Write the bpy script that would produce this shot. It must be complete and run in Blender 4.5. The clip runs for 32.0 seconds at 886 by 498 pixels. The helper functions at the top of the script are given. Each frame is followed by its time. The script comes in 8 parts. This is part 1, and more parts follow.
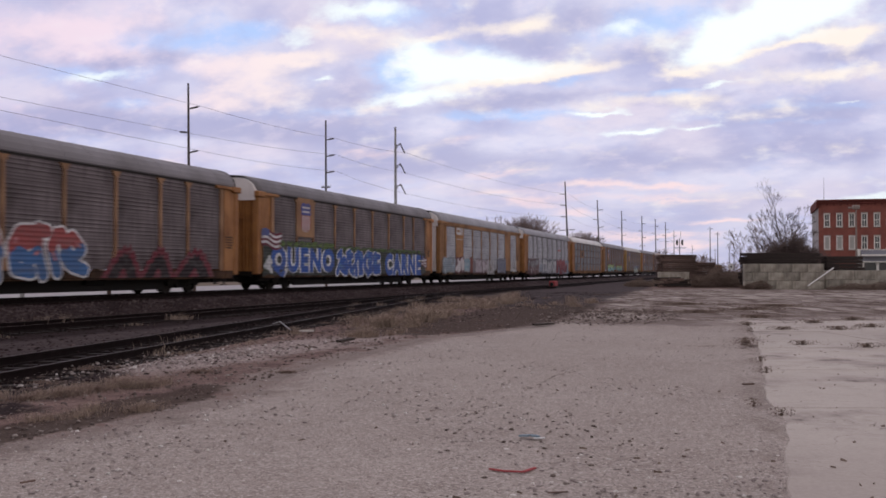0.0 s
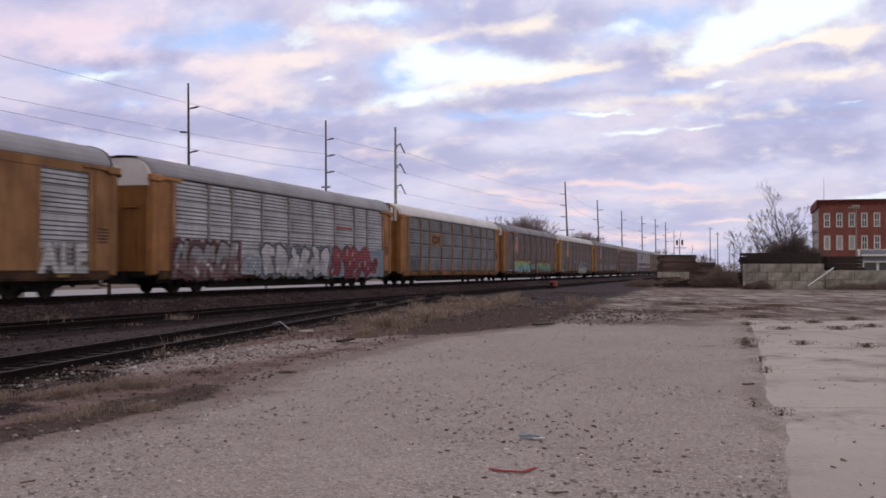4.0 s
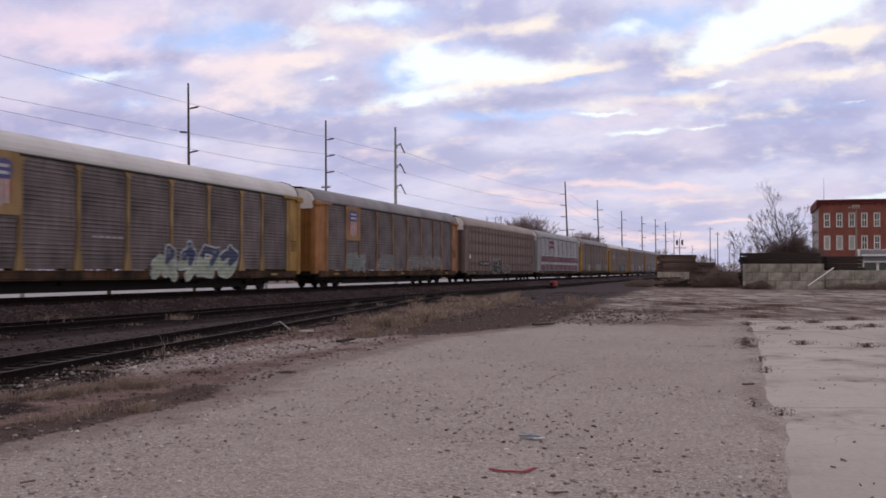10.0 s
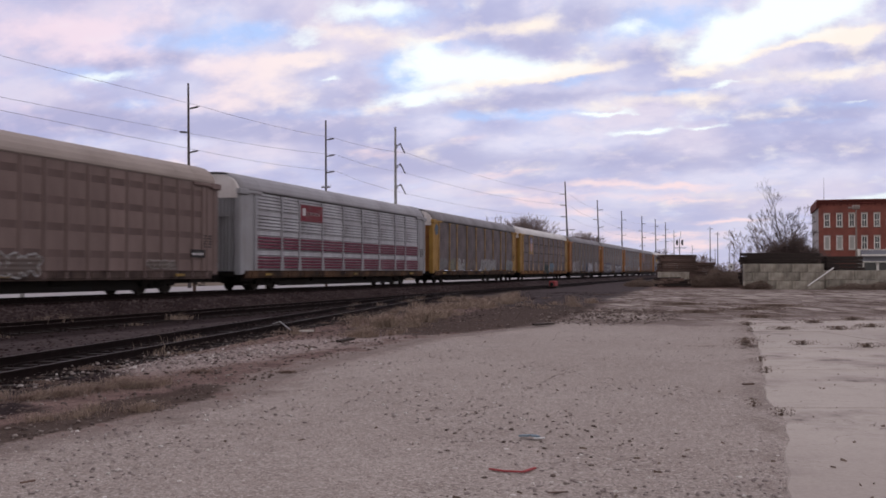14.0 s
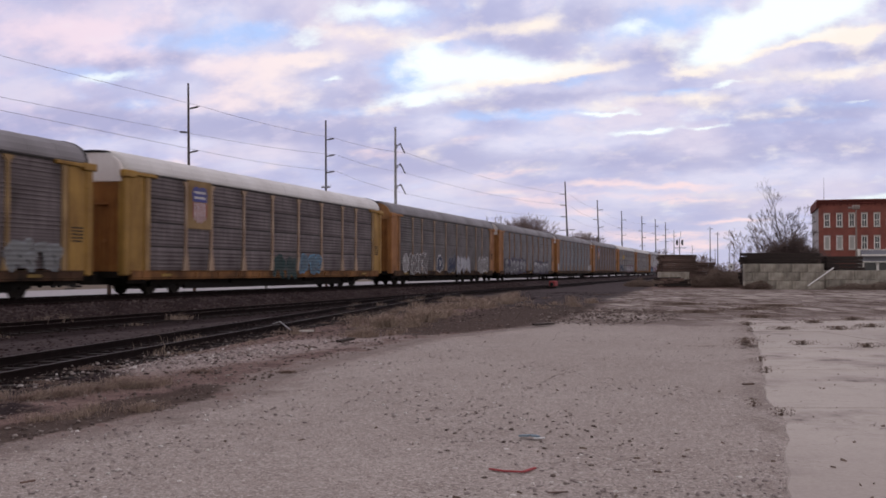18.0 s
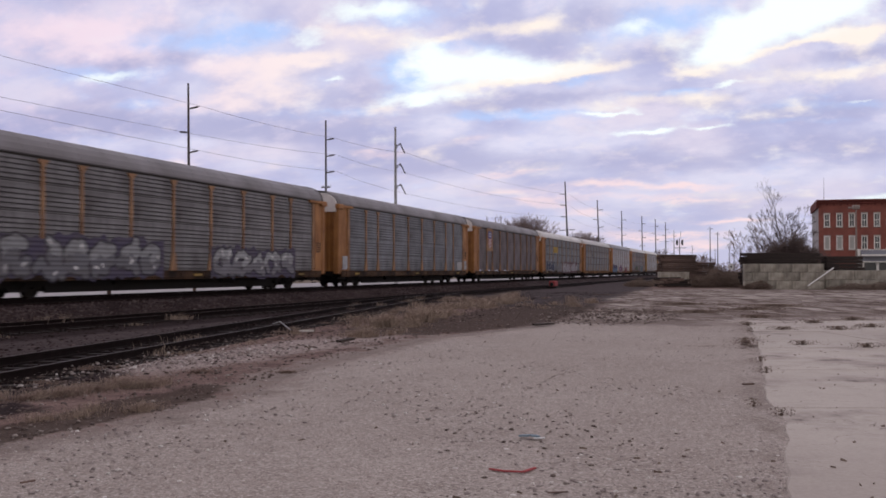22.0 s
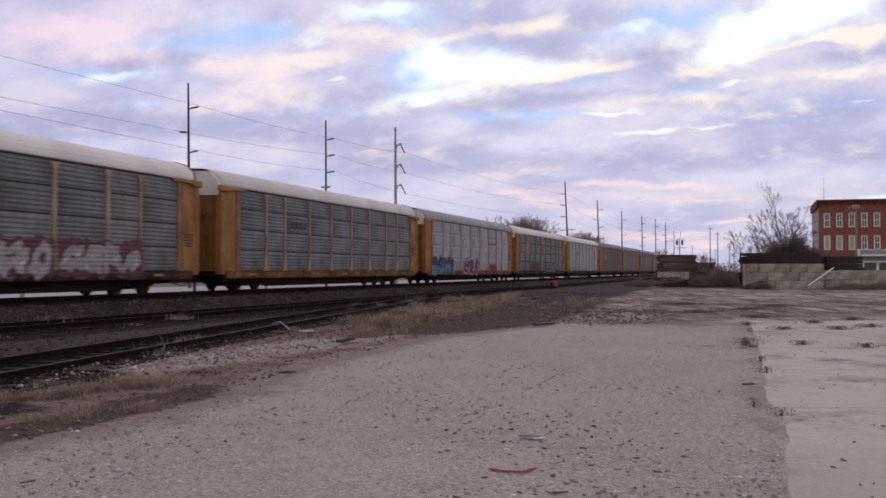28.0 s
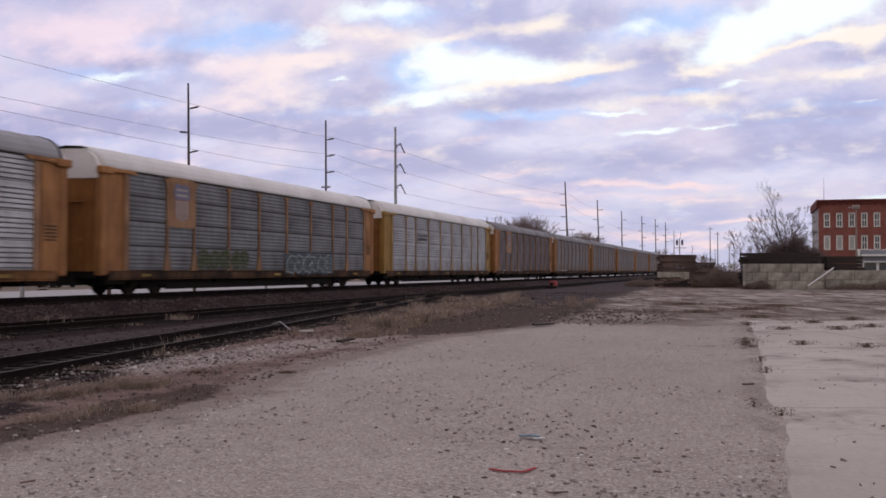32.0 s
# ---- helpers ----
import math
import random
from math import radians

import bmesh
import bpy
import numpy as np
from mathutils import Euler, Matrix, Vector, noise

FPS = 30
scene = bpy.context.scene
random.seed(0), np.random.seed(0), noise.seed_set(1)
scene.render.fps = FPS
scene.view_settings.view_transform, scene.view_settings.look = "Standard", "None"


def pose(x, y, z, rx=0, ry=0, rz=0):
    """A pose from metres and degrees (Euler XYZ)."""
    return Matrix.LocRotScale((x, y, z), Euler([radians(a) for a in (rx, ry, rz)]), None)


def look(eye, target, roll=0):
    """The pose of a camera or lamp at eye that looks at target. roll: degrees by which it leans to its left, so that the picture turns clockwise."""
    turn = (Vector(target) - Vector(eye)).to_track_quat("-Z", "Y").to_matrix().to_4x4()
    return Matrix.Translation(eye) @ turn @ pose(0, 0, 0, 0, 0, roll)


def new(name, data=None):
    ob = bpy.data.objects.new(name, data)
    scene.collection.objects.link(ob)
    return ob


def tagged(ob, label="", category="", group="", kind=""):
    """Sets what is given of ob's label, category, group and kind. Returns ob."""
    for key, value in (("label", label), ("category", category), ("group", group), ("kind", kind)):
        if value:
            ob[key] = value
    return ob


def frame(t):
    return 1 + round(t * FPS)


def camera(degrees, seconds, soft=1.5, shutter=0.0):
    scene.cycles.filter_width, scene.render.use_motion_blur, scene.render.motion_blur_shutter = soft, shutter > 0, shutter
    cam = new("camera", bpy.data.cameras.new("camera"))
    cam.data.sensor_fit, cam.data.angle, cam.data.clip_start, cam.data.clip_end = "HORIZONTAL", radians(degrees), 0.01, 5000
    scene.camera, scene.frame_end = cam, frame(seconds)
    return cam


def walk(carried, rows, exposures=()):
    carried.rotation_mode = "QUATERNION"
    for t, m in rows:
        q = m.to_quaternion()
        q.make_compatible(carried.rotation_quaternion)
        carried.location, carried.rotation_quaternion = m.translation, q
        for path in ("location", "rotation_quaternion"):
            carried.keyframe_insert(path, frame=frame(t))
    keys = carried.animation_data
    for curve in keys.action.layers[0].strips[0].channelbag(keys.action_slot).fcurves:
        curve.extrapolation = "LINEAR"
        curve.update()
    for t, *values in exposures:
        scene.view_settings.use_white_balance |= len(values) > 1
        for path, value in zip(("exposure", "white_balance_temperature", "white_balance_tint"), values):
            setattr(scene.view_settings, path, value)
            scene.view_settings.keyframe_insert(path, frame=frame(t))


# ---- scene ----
# The camera stands still on a parking lot beside a railway line; z = 0 is the lot.
EYE = 1.62
cam = camera(50.16, 32.0, soft=1.7, shutter=0.4)
STAND = pose(0, 0, EYE, 90 + 1.317, 0, 0)
walk(cam, [(0.0, STAND), (32.0, STAND)], exposures=[(0.0, 0.0), (32.0, 0.0)])

# the main line: distance from the camera's foot, heading, rail height
HEAD = 0.3147
ALONG = Vector((math.sin(HEAD), math.cos(HEAD), 0))
ASIDE = Vector((-math.cos(HEAD), math.sin(HEAD), 0))
MAIN = 24.6
RAIL = 0.65
LOW_RAIL = 0.09
TURN = 90 - math.degrees(HEAD)


def on_line(s, lat, z=0.0):
    p = ALONG * s + ASIDE * lat
    return Vector((p.x, p.y, z))


# ---------------- light ----------------
SUN_UP, SUN_FROM = radians(14), radians(-15)
world = bpy.data.worlds.new("world")
scene.world = world
world.use_nodes = True
wn, wl = world.node_tree.nodes, world.node_tree.links
wn.clear()
w_out = wn.new("ShaderNodeOutputWorld")
w_sky = wn.new("ShaderNodeTexSky")
w_sky.sky_type = "NISHITA"
w_sky.sun_disc = False
w_sky.sun_elevation, w_sky.sun_rotation = SUN_UP, SUN_FROM
w_bg1 = wn.new("ShaderNodeBackground")
w_bg1.inputs["Strength"].default_value = 0.12
wl.new(w_sky.outputs[0], w_bg1.inputs["Color"])
w_tc = wn.new("ShaderNodeTexCoord")
w_noise = wn.new("ShaderNodeTexNoise")
w_noise.inputs["Scale"].default_value = 3.0
w_noise.inputs["Detail"].default_value = 5.0
wl.new(w_tc.outputs["Generated"], w_noise.inputs["Vector"])
w_ramp = wn.new("ShaderNodeValToRGB")
w_ramp.color_ramp.elements[0].position, w_ramp.color_ramp.elements[0].color = 0.35, (0.54, 0.50, 0.56, 1)
w_ramp.color_ramp.elements[1].position, w_ramp.color_ramp.elements[1].color = 0.65, (0.92, 0.82, 0.80, 1)
wl.new(w_noise.outputs["Fac"], w_ramp.inputs["Fac"])
w_bg2 = wn.new("ShaderNodeBackground")
wl.new(w_ramp.outputs["Color"], w_bg2.inputs["Color"])
# the cloud is brightest on the sun's side and overhead, and duller away from it
w_sep = wn.new("ShaderNodeSeparateXYZ")
wl.new(w_tc.outputs["Generated"], w_sep.inputs[0])
w_fall = wn.new("ShaderNodeMapRange")
w_fall.interpolation_type = "SMOOTHSTEP"
for w_i, w_v in enumerate((-0.8, 0.5, 0.90, 1.72)):
    w_fall.inputs[w_i + 1].default_value = w_v
wl.new(w_sep.outputs["Y"], w_fall.inputs[0])
wl.new(w_fall.outputs[0], w_bg2.inputs["Strength"])
w_mix = wn.new("ShaderNodeMixShader")
w_mix.inputs[0].default_value = 0.8
wl.new(w_bg1.outputs[0], w_mix.inputs[1])
wl.new(w_bg2.outputs[0], w_mix.inputs[2])
wl.new(w_mix.outputs[0], w_out.inputs["Surface"])

sun = new("sun", bpy.data.lights.new("sun", "SUN"))
sun.data.energy, sun.data.angle, sun.data.color = 0.8, radians(25), (1.0, 0.82, 0.70)
sun.matrix_world = look((0, 0, 50), Vector((0, 0, 50)) - Vector((math.sin(SUN_FROM) * math.cos(SUN_UP), math.cos(SUN_FROM) * math.cos(SUN_UP), math.sin(SUN_UP) + 0.25)))


# ---------------- materials ----------------
class Nodes:
    """Short hand for building a node tree."""

    def __init__(self, name):
        self.mat = bpy.data.materials.new(name)
        self.mat.use_nodes = True
        self.n, self.l = self.mat.node_tree.nodes, self.mat.node_tree.links
        self.bsdf = self.n["Principled BSDF"]

    def put(self, socket, value):
        if hasattr(value, "is_output"):
            self.l.new(value, socket)
        else:
            socket.default_value = value

    def pos(self, kind="Object"):
        return self.n.new("ShaderNodeTexCoord").outputs[kind]

    def math(self, op, a, b=0.0, c=0.0, clamp=False):
        m = self.n.new("ShaderNodeMath")
        m.operation, m.use_clamp = op, clamp
        for s, v in zip(m.inputs, (a, b, c)):
            self.put(s, v)
        return m.outputs[0]

    def vec(self, op, a, b=(0, 0, 0)):
        m = self.n.new("ShaderNodeVectorMath")
        m.operation = op
        self.put(m.inputs[0], a)
        self.put(m.inputs[1], b)
        return m.outputs["Value"] if op in ("DOT_PRODUCT", "LENGTH") else m.outputs["Vector"]

    def noise(self, vector, scale, detail=4.0, rough=0.55, out="Fac"):
        m = self.n.new("ShaderNodeTexNoise")
        self.put(m.inputs["Vector"], vector)
        m.inputs["Scale"].default_value, m.inputs["Detail"].default_value, m.inputs["Roughness"].default_value = scale, detail, rough
        return m.outputs[out]

    def cells(self, vector, scale, out="Distance"):
        m = self.n.new("ShaderNodeTexVoronoi")
        self.put(m.inputs["Vector"], vector)
        m.inputs["Scale"].default_value = scale
        return m.outputs[out]

    def span(self, v, a, b, c=0.0, d=1.0):
        m = self.n.new("ShaderNodeMapRange")
        for s, x in zip(m.inputs, (v, a, b, c, d)):
            self.put(s, x)
        return m.outputs[0]

    def mix(self, f, a, b, kind="MIX"):
        m = self.n.new("ShaderNodeMix")
        m.data_type, m.blend_type = "RGBA", kind
        self.put(m.inputs[0], f)
        self.put(m.inputs[6], a if hasattr(a, "is_output") else (*a, 1))
        self.put(m.inputs[7], b if hasattr(b, "is_output") else (*b, 1))
        return m.outputs[2]

    def attr(self, name):
        m = self.n.new("ShaderNodeAttribute")
        m.attribute_name = name
        return m.outputs["Fac"]

    def rand(self):
        return self.n.new("ShaderNodeObjectInfo").outputs["Random"]

    def island(self):
        return self.n.new("ShaderNodeNewGeometry").outputs["Random Per Island"]

    def sep(self, v):
        m = self.n.new("ShaderNodeSeparateXYZ")
        self.put(m.inputs[0], v)
        return m.outputs

    def comb(self, x, y, z):
        m = self.n.new("ShaderNodeCombineXYZ")
        for s, v in zip(m.inputs, (x, y, z)):
            self.put(s, v)
        return m.outputs[0]

    def bump(self, height, strength=0.4, dist=0.02):
        m = self.n.new("ShaderNodeBump")
        m.inputs["Strength"].default_value, m.inputs["Distance"].default_value = strength, dist
        self.put(m.inputs["Height"], height)
        self.l.new(m.outputs[0], self.bsdf.inputs["Normal"])

    def done(self, color, rough=0.8, metal=0.0, spec=0.3):
        self.put(self.bsdf.inputs["Base Color"], color if hasattr(color, "is_output") else (*color, 1))
        self.put(self.bsdf.inputs["Roughness"], rough)
        self.put(self.bsdf.inputs["Metallic"], metal)
        self.put(self.bsdf.inputs["Specular IOR Level"], spec)
        return self.mat


def worn(name, base, dirt, amount=0.5, scale=1.2, rough=0.7, metal=0.0, spec=0.3, vary=0.2, streak=0.0, bump=0.15, fine=40.0):
    """Paint, steel, wood or stone: a base colour, patches of dirt, fine grain and run-down streaks."""
    k = Nodes(name)
    p = k.pos()
    big = k.span(k.noise(p, scale, 5.0), 0.38, 0.68)
    grain = k.noise(p, fine, 3.0)
    c = k.mix(k.math("MULTIPLY", big, amount), base, dirt)
    if streak:
        run = k.noise(k.vec("MULTIPLY", p, (3.0, 3.0, 0.22)), 2.2, 4.0)
        c = k.mix(k.math("MULTIPLY", k.span(run, 0.45, 0.75), streak), c, dirt)
    v = k.math("ADD", k.math("MULTIPLY", k.rand(), vary), 1.0 - vary / 2)
    v = k.math("MULTIPLY", v, k.span(grain, 0.2, 0.8, 0.86, 1.12))
    c = k.mix(1.0, c, k.comb(v, v, v), "MULTIPLY")
    k.bump(grain, bump, 0.01)
    return k.done(c, k.span(big, 0, 1, rough, min(1.0, rough + 0.15)), metal, spec)


def plain(name, color, rough=0.7, metal=0.0):
    return worn(name, color, tuple(v * 0.65 for v in color), 0.4, 2.0, rough, metal)


RUST = (0.10, 0.055, 0.035)
GRIME = (0.06, 0.05, 0.045)
M = {}
M["yellow"] = worn("orange_yellow_car_paint", (0.385, 0.172, 0.056), (0.135, 0.054, 0.026), 0.7, 0.7, 0.6, streak=0.55)
M["gold"] = worn("bright_yellow_car_paint", (0.376, 0.216, 0.048), (0.144, 0.072, 0.028), 0.65, 0.7, 0.6, streak=0.5)
M["tan"] = worn("faded_tan_car_paint", (0.325, 0.162, 0.066), (0.120, 0.058, 0.032), 0.7, 0.7, 0.7, streak=0.5)
M["sill"] = worn("grimy_side_sill_paint", (0.100, 0.047, 0.022), (0.015, 0.010, 0.008), 1.0, 0.9, 0.8, streak=0.7)
M["sillbright"] = worn("rusty_orange_sill_paint", (0.300, 0.135, 0.047), (0.060, 0.030, 0.017), 0.9, 0.9, 0.8, streak=0.7)
M["door"] = worn("weathered_end_door_paint", (0.335, 0.146, 0.042), (0.125, 0.050, 0.022), 0.7, 0.6, 0.7, streak=0.6)
M["silver"] = worn("bright_galvanised_steel", (0.385, 0.382, 0.408), (0.150, 0.137, 0.140), 0.7, 0.55, 0.5, 0.35, 0.4, streak=0.35)
M["umber"] = worn("brownish_galvanised_steel", (0.142, 0.124, 0.126), (0.056, 0.045, 0.046), 0.85, 0.55, 0.62, 0.22, 0.35, streak=0.5)
M["grey"] = worn("dull_galvanised_steel", (0.190, 0.180, 0.188), (0.068, 0.058, 0.059), 0.85, 0.55, 0.6, 0.25, 0.4, streak=0.5)
M["dark"] = worn("grimy_galvanised_steel", (0.162, 0.132, 0.138), (0.055, 0.043, 0.044), 0.85, 0.55, 0.65, 0.2, 0.3, streak=0.6)
M["bluegrey"] = worn("blue_grey_galvanised_steel", (0.184, 0.189, 0.209), (0.070, 0.062, 0.066), 0.8, 0.55, 0.6, 0.25, 0.4, streak=0.45)
M["brown"] = worn("dusty_brown_car_paint", (0.196, 0.139, 0.130), (0.122, 0.085, 0.081), 0.5, 0.6, 0.7, streak=0.4)
M["browndark"] = worn("dark_perforated_brown", (0.132, 0.091, 0.085), (0.086, 0.061, 0.057), 0.5, 0.6, 0.8)
M["brownsill"] = worn("grimy_brown_sill_paint", (0.120, 0.080, 0.072), (0.026, 0.018, 0.016), 0.9, 0.9, 0.8, streak=0.7)
M["greycar"] = worn("light_grey_car_paint", (0.29, 0.29, 0.315), (0.2, 0.18, 0.18), 0.5, 0.6, 0.6, streak=0.4)
M["red"] = worn("maroon_car_paint", (0.145, 0.018, 0.046), (0.08, 0.022, 0.034), 0.4, 0.8, 0.6)
M["roofgrey"] = worn("grey_roof_sheet", (0.235, 0.220, 0.234), (0.125, 0.113, 0.118), 0.6, 0.35, 0.6, 0.2, 0.3)
M["rooflight"] = worn("pale_grey_roof_sheet", (0.31, 0.302, 0.325), (0.19, 0.182, 0.194), 0.5, 0.35, 0.6, 0.2, 0.3)
M["roofdark"] = worn("dark_grey_roof_sheet", (0.195, 0.180, 0.190), (0.105, 0.094, 0.098), 0.6, 0.35, 0.6, 0.2, 0.3)
M["roofwhite"] = worn("white_roof_sheet", (0.62, 0.60, 0.60), (0.38, 0.35, 0.345), 0.45, 0.35, 0.6)
M["roofbrown"] = worn("tan_grey_roof_sheet", (0.37, 0.31, 0.285), (0.24, 0.2, 0.185), 0.5, 0.35, 0.7)
M["post_old"] = worn("weathered_post_paint", (0.325, 0.182, 0.098), (0.140, 0.070, 0.043), 0.65, 0.8, 0.7, streak=0.5, vary=0.35)
M["post_gold"] = worn("weathered_gold_post_paint", (0.345, 0.225, 0.105), (0.150, 0.088, 0.045), 0.65, 0.8, 0.7, streak=0.5, vary=0.35)
M["post_pale"] = worn("bleached_tan_post_paint", (0.40, 0.292, 0.215), (0.215, 0.130, 0.085), 0.65, 0.8, 0.7, streak=0.5, vary=0.3)
M["post_grey"] = worn("grimy_grey_post_paint", (0.265, 0.245, 0.252), (0.15, 0.115, 0.11), 0.65, 0.8, 0.7, streak=0.5, vary=0.3)
M["cap"] = worn("white_end_cap_paint", (0.74, 0.70, 0.70), (0.45, 0.38, 0.36), 0.35, 0.9, 0.6, streak=0.3)
M["black"] = worn("black_underframe", (0.010, 0.0082, 0.0078), (0.024, 0.018, 0.016), 0.5, 1.5, 0.8)
M["wheel"] = worn("dirty_wheel_steel", (0.018, 0.014, 0.013), (0.035, 0.025, 0.02), 0.5, 3.0, 0.7, 0.3)
# painted shade under eaves and between tiers; also the ink of the stencils
M["shade_print"] = plain("dark_shade_and_print", (0.03, 0.026, 0.025), 0.9)
# the shade inside the louvre recesses, put into the colour
M["slot"] = plain("louvre_shade_colour", (0.075, 0.070, 0.074), 0.8)
M["reflect"] = worn("reflective_yellow", (0.30, 0.18, 0.03), (0.06, 0.04, 0.02), 1.0, 0.6, 0.5, vary=0.6)
M["rail"] = worn("rusty_rail_steel", (0.013, 0.0078, 0.0075), (0.007, 0.0046, 0.0045), 0.6, 4.0, 0.9, 0.0, 0.1)
M["railtop"] = worn("worn_rail_head", (0.075, 0.057, 0.056), (0.022, 0.016, 0.0155), 0.7, 1.4, 0.55, 0.3, 0.3)
M["tie"] = worn("creosoted_tie_wood", (0.016, 0.011, 0.0105), (0.036, 0.027, 0.025), 0.6, 6.0, 0.95, bump=0.6, fine=60)
M["pole"] = worn("dark_weathered_pole", (0.10, 0.085, 0.085), (0.055, 0.045, 0.045), 0.5, 0.6, 0.85, streak=0.3)
M["steelpole"] = worn("pale_galvanised_pole", (0.36, 0.36, 0.37), (0.25, 0.24, 0.25), 0.5, 0.6, 0.6, 0.3)
M["wire"] = plain("wire_dark", (0.20, 0.19, 0.24), 0.6)
M["concrete"] = worn("weathered_concrete_block", (0.42, 0.385, 0.33), (0.19, 0.165, 0.14), 0.8, 1.3, 0.95, vary=0.5, streak=0.6, bump=0.5, fine=25)
M["wood"] = worn("old_grey_timber", (0.15, 0.10, 0.085), (0.06, 0.043, 0.038), 0.7, 3.0, 0.95, vary=0.7, bump=0.5)
M["darkwood"] = worn("blackened_timber", (0.036, 0.027, 0.025), (0.065, 0.05, 0.045), 0.5, 2.0, 0.95, bump=0.5)
M["brick"] = worn("red_brick", (0.275, 0.096, 0.077), (0.175, 0.066, 0.055), 0.7, 0.8, 0.95, bump=0.3, fine=12)
M["brickdark"] = worn("dark_brick_cornice", (0.15, 0.043, 0.036), (0.09, 0.033, 0.03), 0.5, 0.5, 0.95)
M["sidewall"] = worn("pale_rendered_wall", (0.36, 0.34, 0.345), (0.21, 0.195, 0.2), 0.6, 0.35, 0.95, streak=0.4)
M["trimwhite"] = worn("white_painted_trim", (0.84, 0.82, 0.79), (0.50, 0.47, 0.45), 0.2, 1.2, 0.7)
M["stonesill"] = worn("pale_stone_sill", (0.48, 0.46, 0.43), (0.32, 0.29, 0.27), 0.4, 1.2, 0.9)
M["shopgrey"] = worn("blue_grey_shop_fascia", (0.24, 0.245, 0.285), (0.15, 0.15, 0.175), 0.4, 0.8, 0.7)
M["boards"] = worn("pale_window_board", (0.46, 0.45, 0.43), (0.32, 0.30, 0.28), 0.4, 1.0, 0.8)
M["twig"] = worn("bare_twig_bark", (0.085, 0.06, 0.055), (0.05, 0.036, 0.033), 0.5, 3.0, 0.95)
# paler copy of the bark: haze over distant trees, put into the colour
M["twighaze"] = worn("hazed_twig_bark", (0.235, 0.178, 0.172), (0.15, 0.115, 0.112), 0.5, 1.0, 0.95)
M["whitemetal"] = worn("white_enamel", (0.66, 0.65, 0.66), (0.42, 0.40, 0.40), 0.4, 1.5, 0.5)
M["redpaint"] = worn("faded_red_paint", (0.34, 0.05, 0.055), (0.18, 0.035, 0.035), 0.4, 2.0, 0.7)
M["blueplastic"] = plain("pale_blue_plastic", (0.20, 0.27, 0.33), 0.5)
M["tyre"] = plain("tyre_rubber", (0.02, 0.02, 0.02), 0.9)
M["tallblack"] = plain("black_pipe", (0.02, 0.018, 0.018), 0.7)


def glass():
    k = Nodes("window_glass")
    return k.done((0.05, 0.055, 0.06), 0.08, 0.0, 0.7)


M["glass"] = glass()


def stone_mat(name, a, b, c):
    k = Nodes(name)
    r = k.island()
    p = k.pos()
    col = k.mix(k.span(r, 0, 0.7), a, b)
    col = k.mix(k.span(r, 0.8, 1.0), col, c)
    g = k.noise(p, 30.0, 3.0)
    k.bump(g, 0.5, 0.01)
    v = k.span(g, 0.2, 0.8, 0.8, 1.15)
    return k.done(k.mix(1.0, col, k.comb(v, v, v), "MULTIPLY"), 0.97, 0.0, 0.06)


M["ballast"] = stone_mat("dark_ballast_stone", (0.011, 0.0066, 0.0066), (0.026, 0.0172, 0.0168), (0.05, 0.036, 0.035))
M["pebble"] = stone_mat("lot_pebble", (0.20, 0.165, 0.16), (0.35, 0.30, 0.29), (0.66, 0.62, 0.60))
M["rubble"] = stone_mat("broken_rubble", (0.085, 0.064, 0.058), (0.16, 0.126, 0.116), (0.34, 0.295, 0.275))
M["drygrass"] = stone_mat("dry_winter_grass", (0.26, 0.192, 0.158), (0.40, 0.312, 0.255), (0.15, 0.108, 0.09))
M["lowgrass"] = stone_mat("matted_winter_grass", (0.165, 0.113, 0.096), (0.27, 0.195, 0.165), (0.095, 0.066, 0.056))
M["stained"] = stone_mat("soot_stained_gravel", (0.037, 0.025, 0.026), (0.074, 0.053, 0.053), (0.15, 0.118, 0.114))
M["lamp"] = worn("dull_tan_lamp_paint", (0.27, 0.225, 0.205), (0.17, 0.14, 0.13), 0.5, 1.0, 0.7)
M["vine"] = stone_mat("tangled_dead_vine", (0.095, 0.070, 0.066), (0.15, 0.114, 0.107), (0.06, 0.044, 0.041))
M["brush"] = stone_mat("dead_brown_brush", (0.125, 0.089, 0.074), (0.19, 0.142, 0.118), (0.07, 0.05, 0.043))


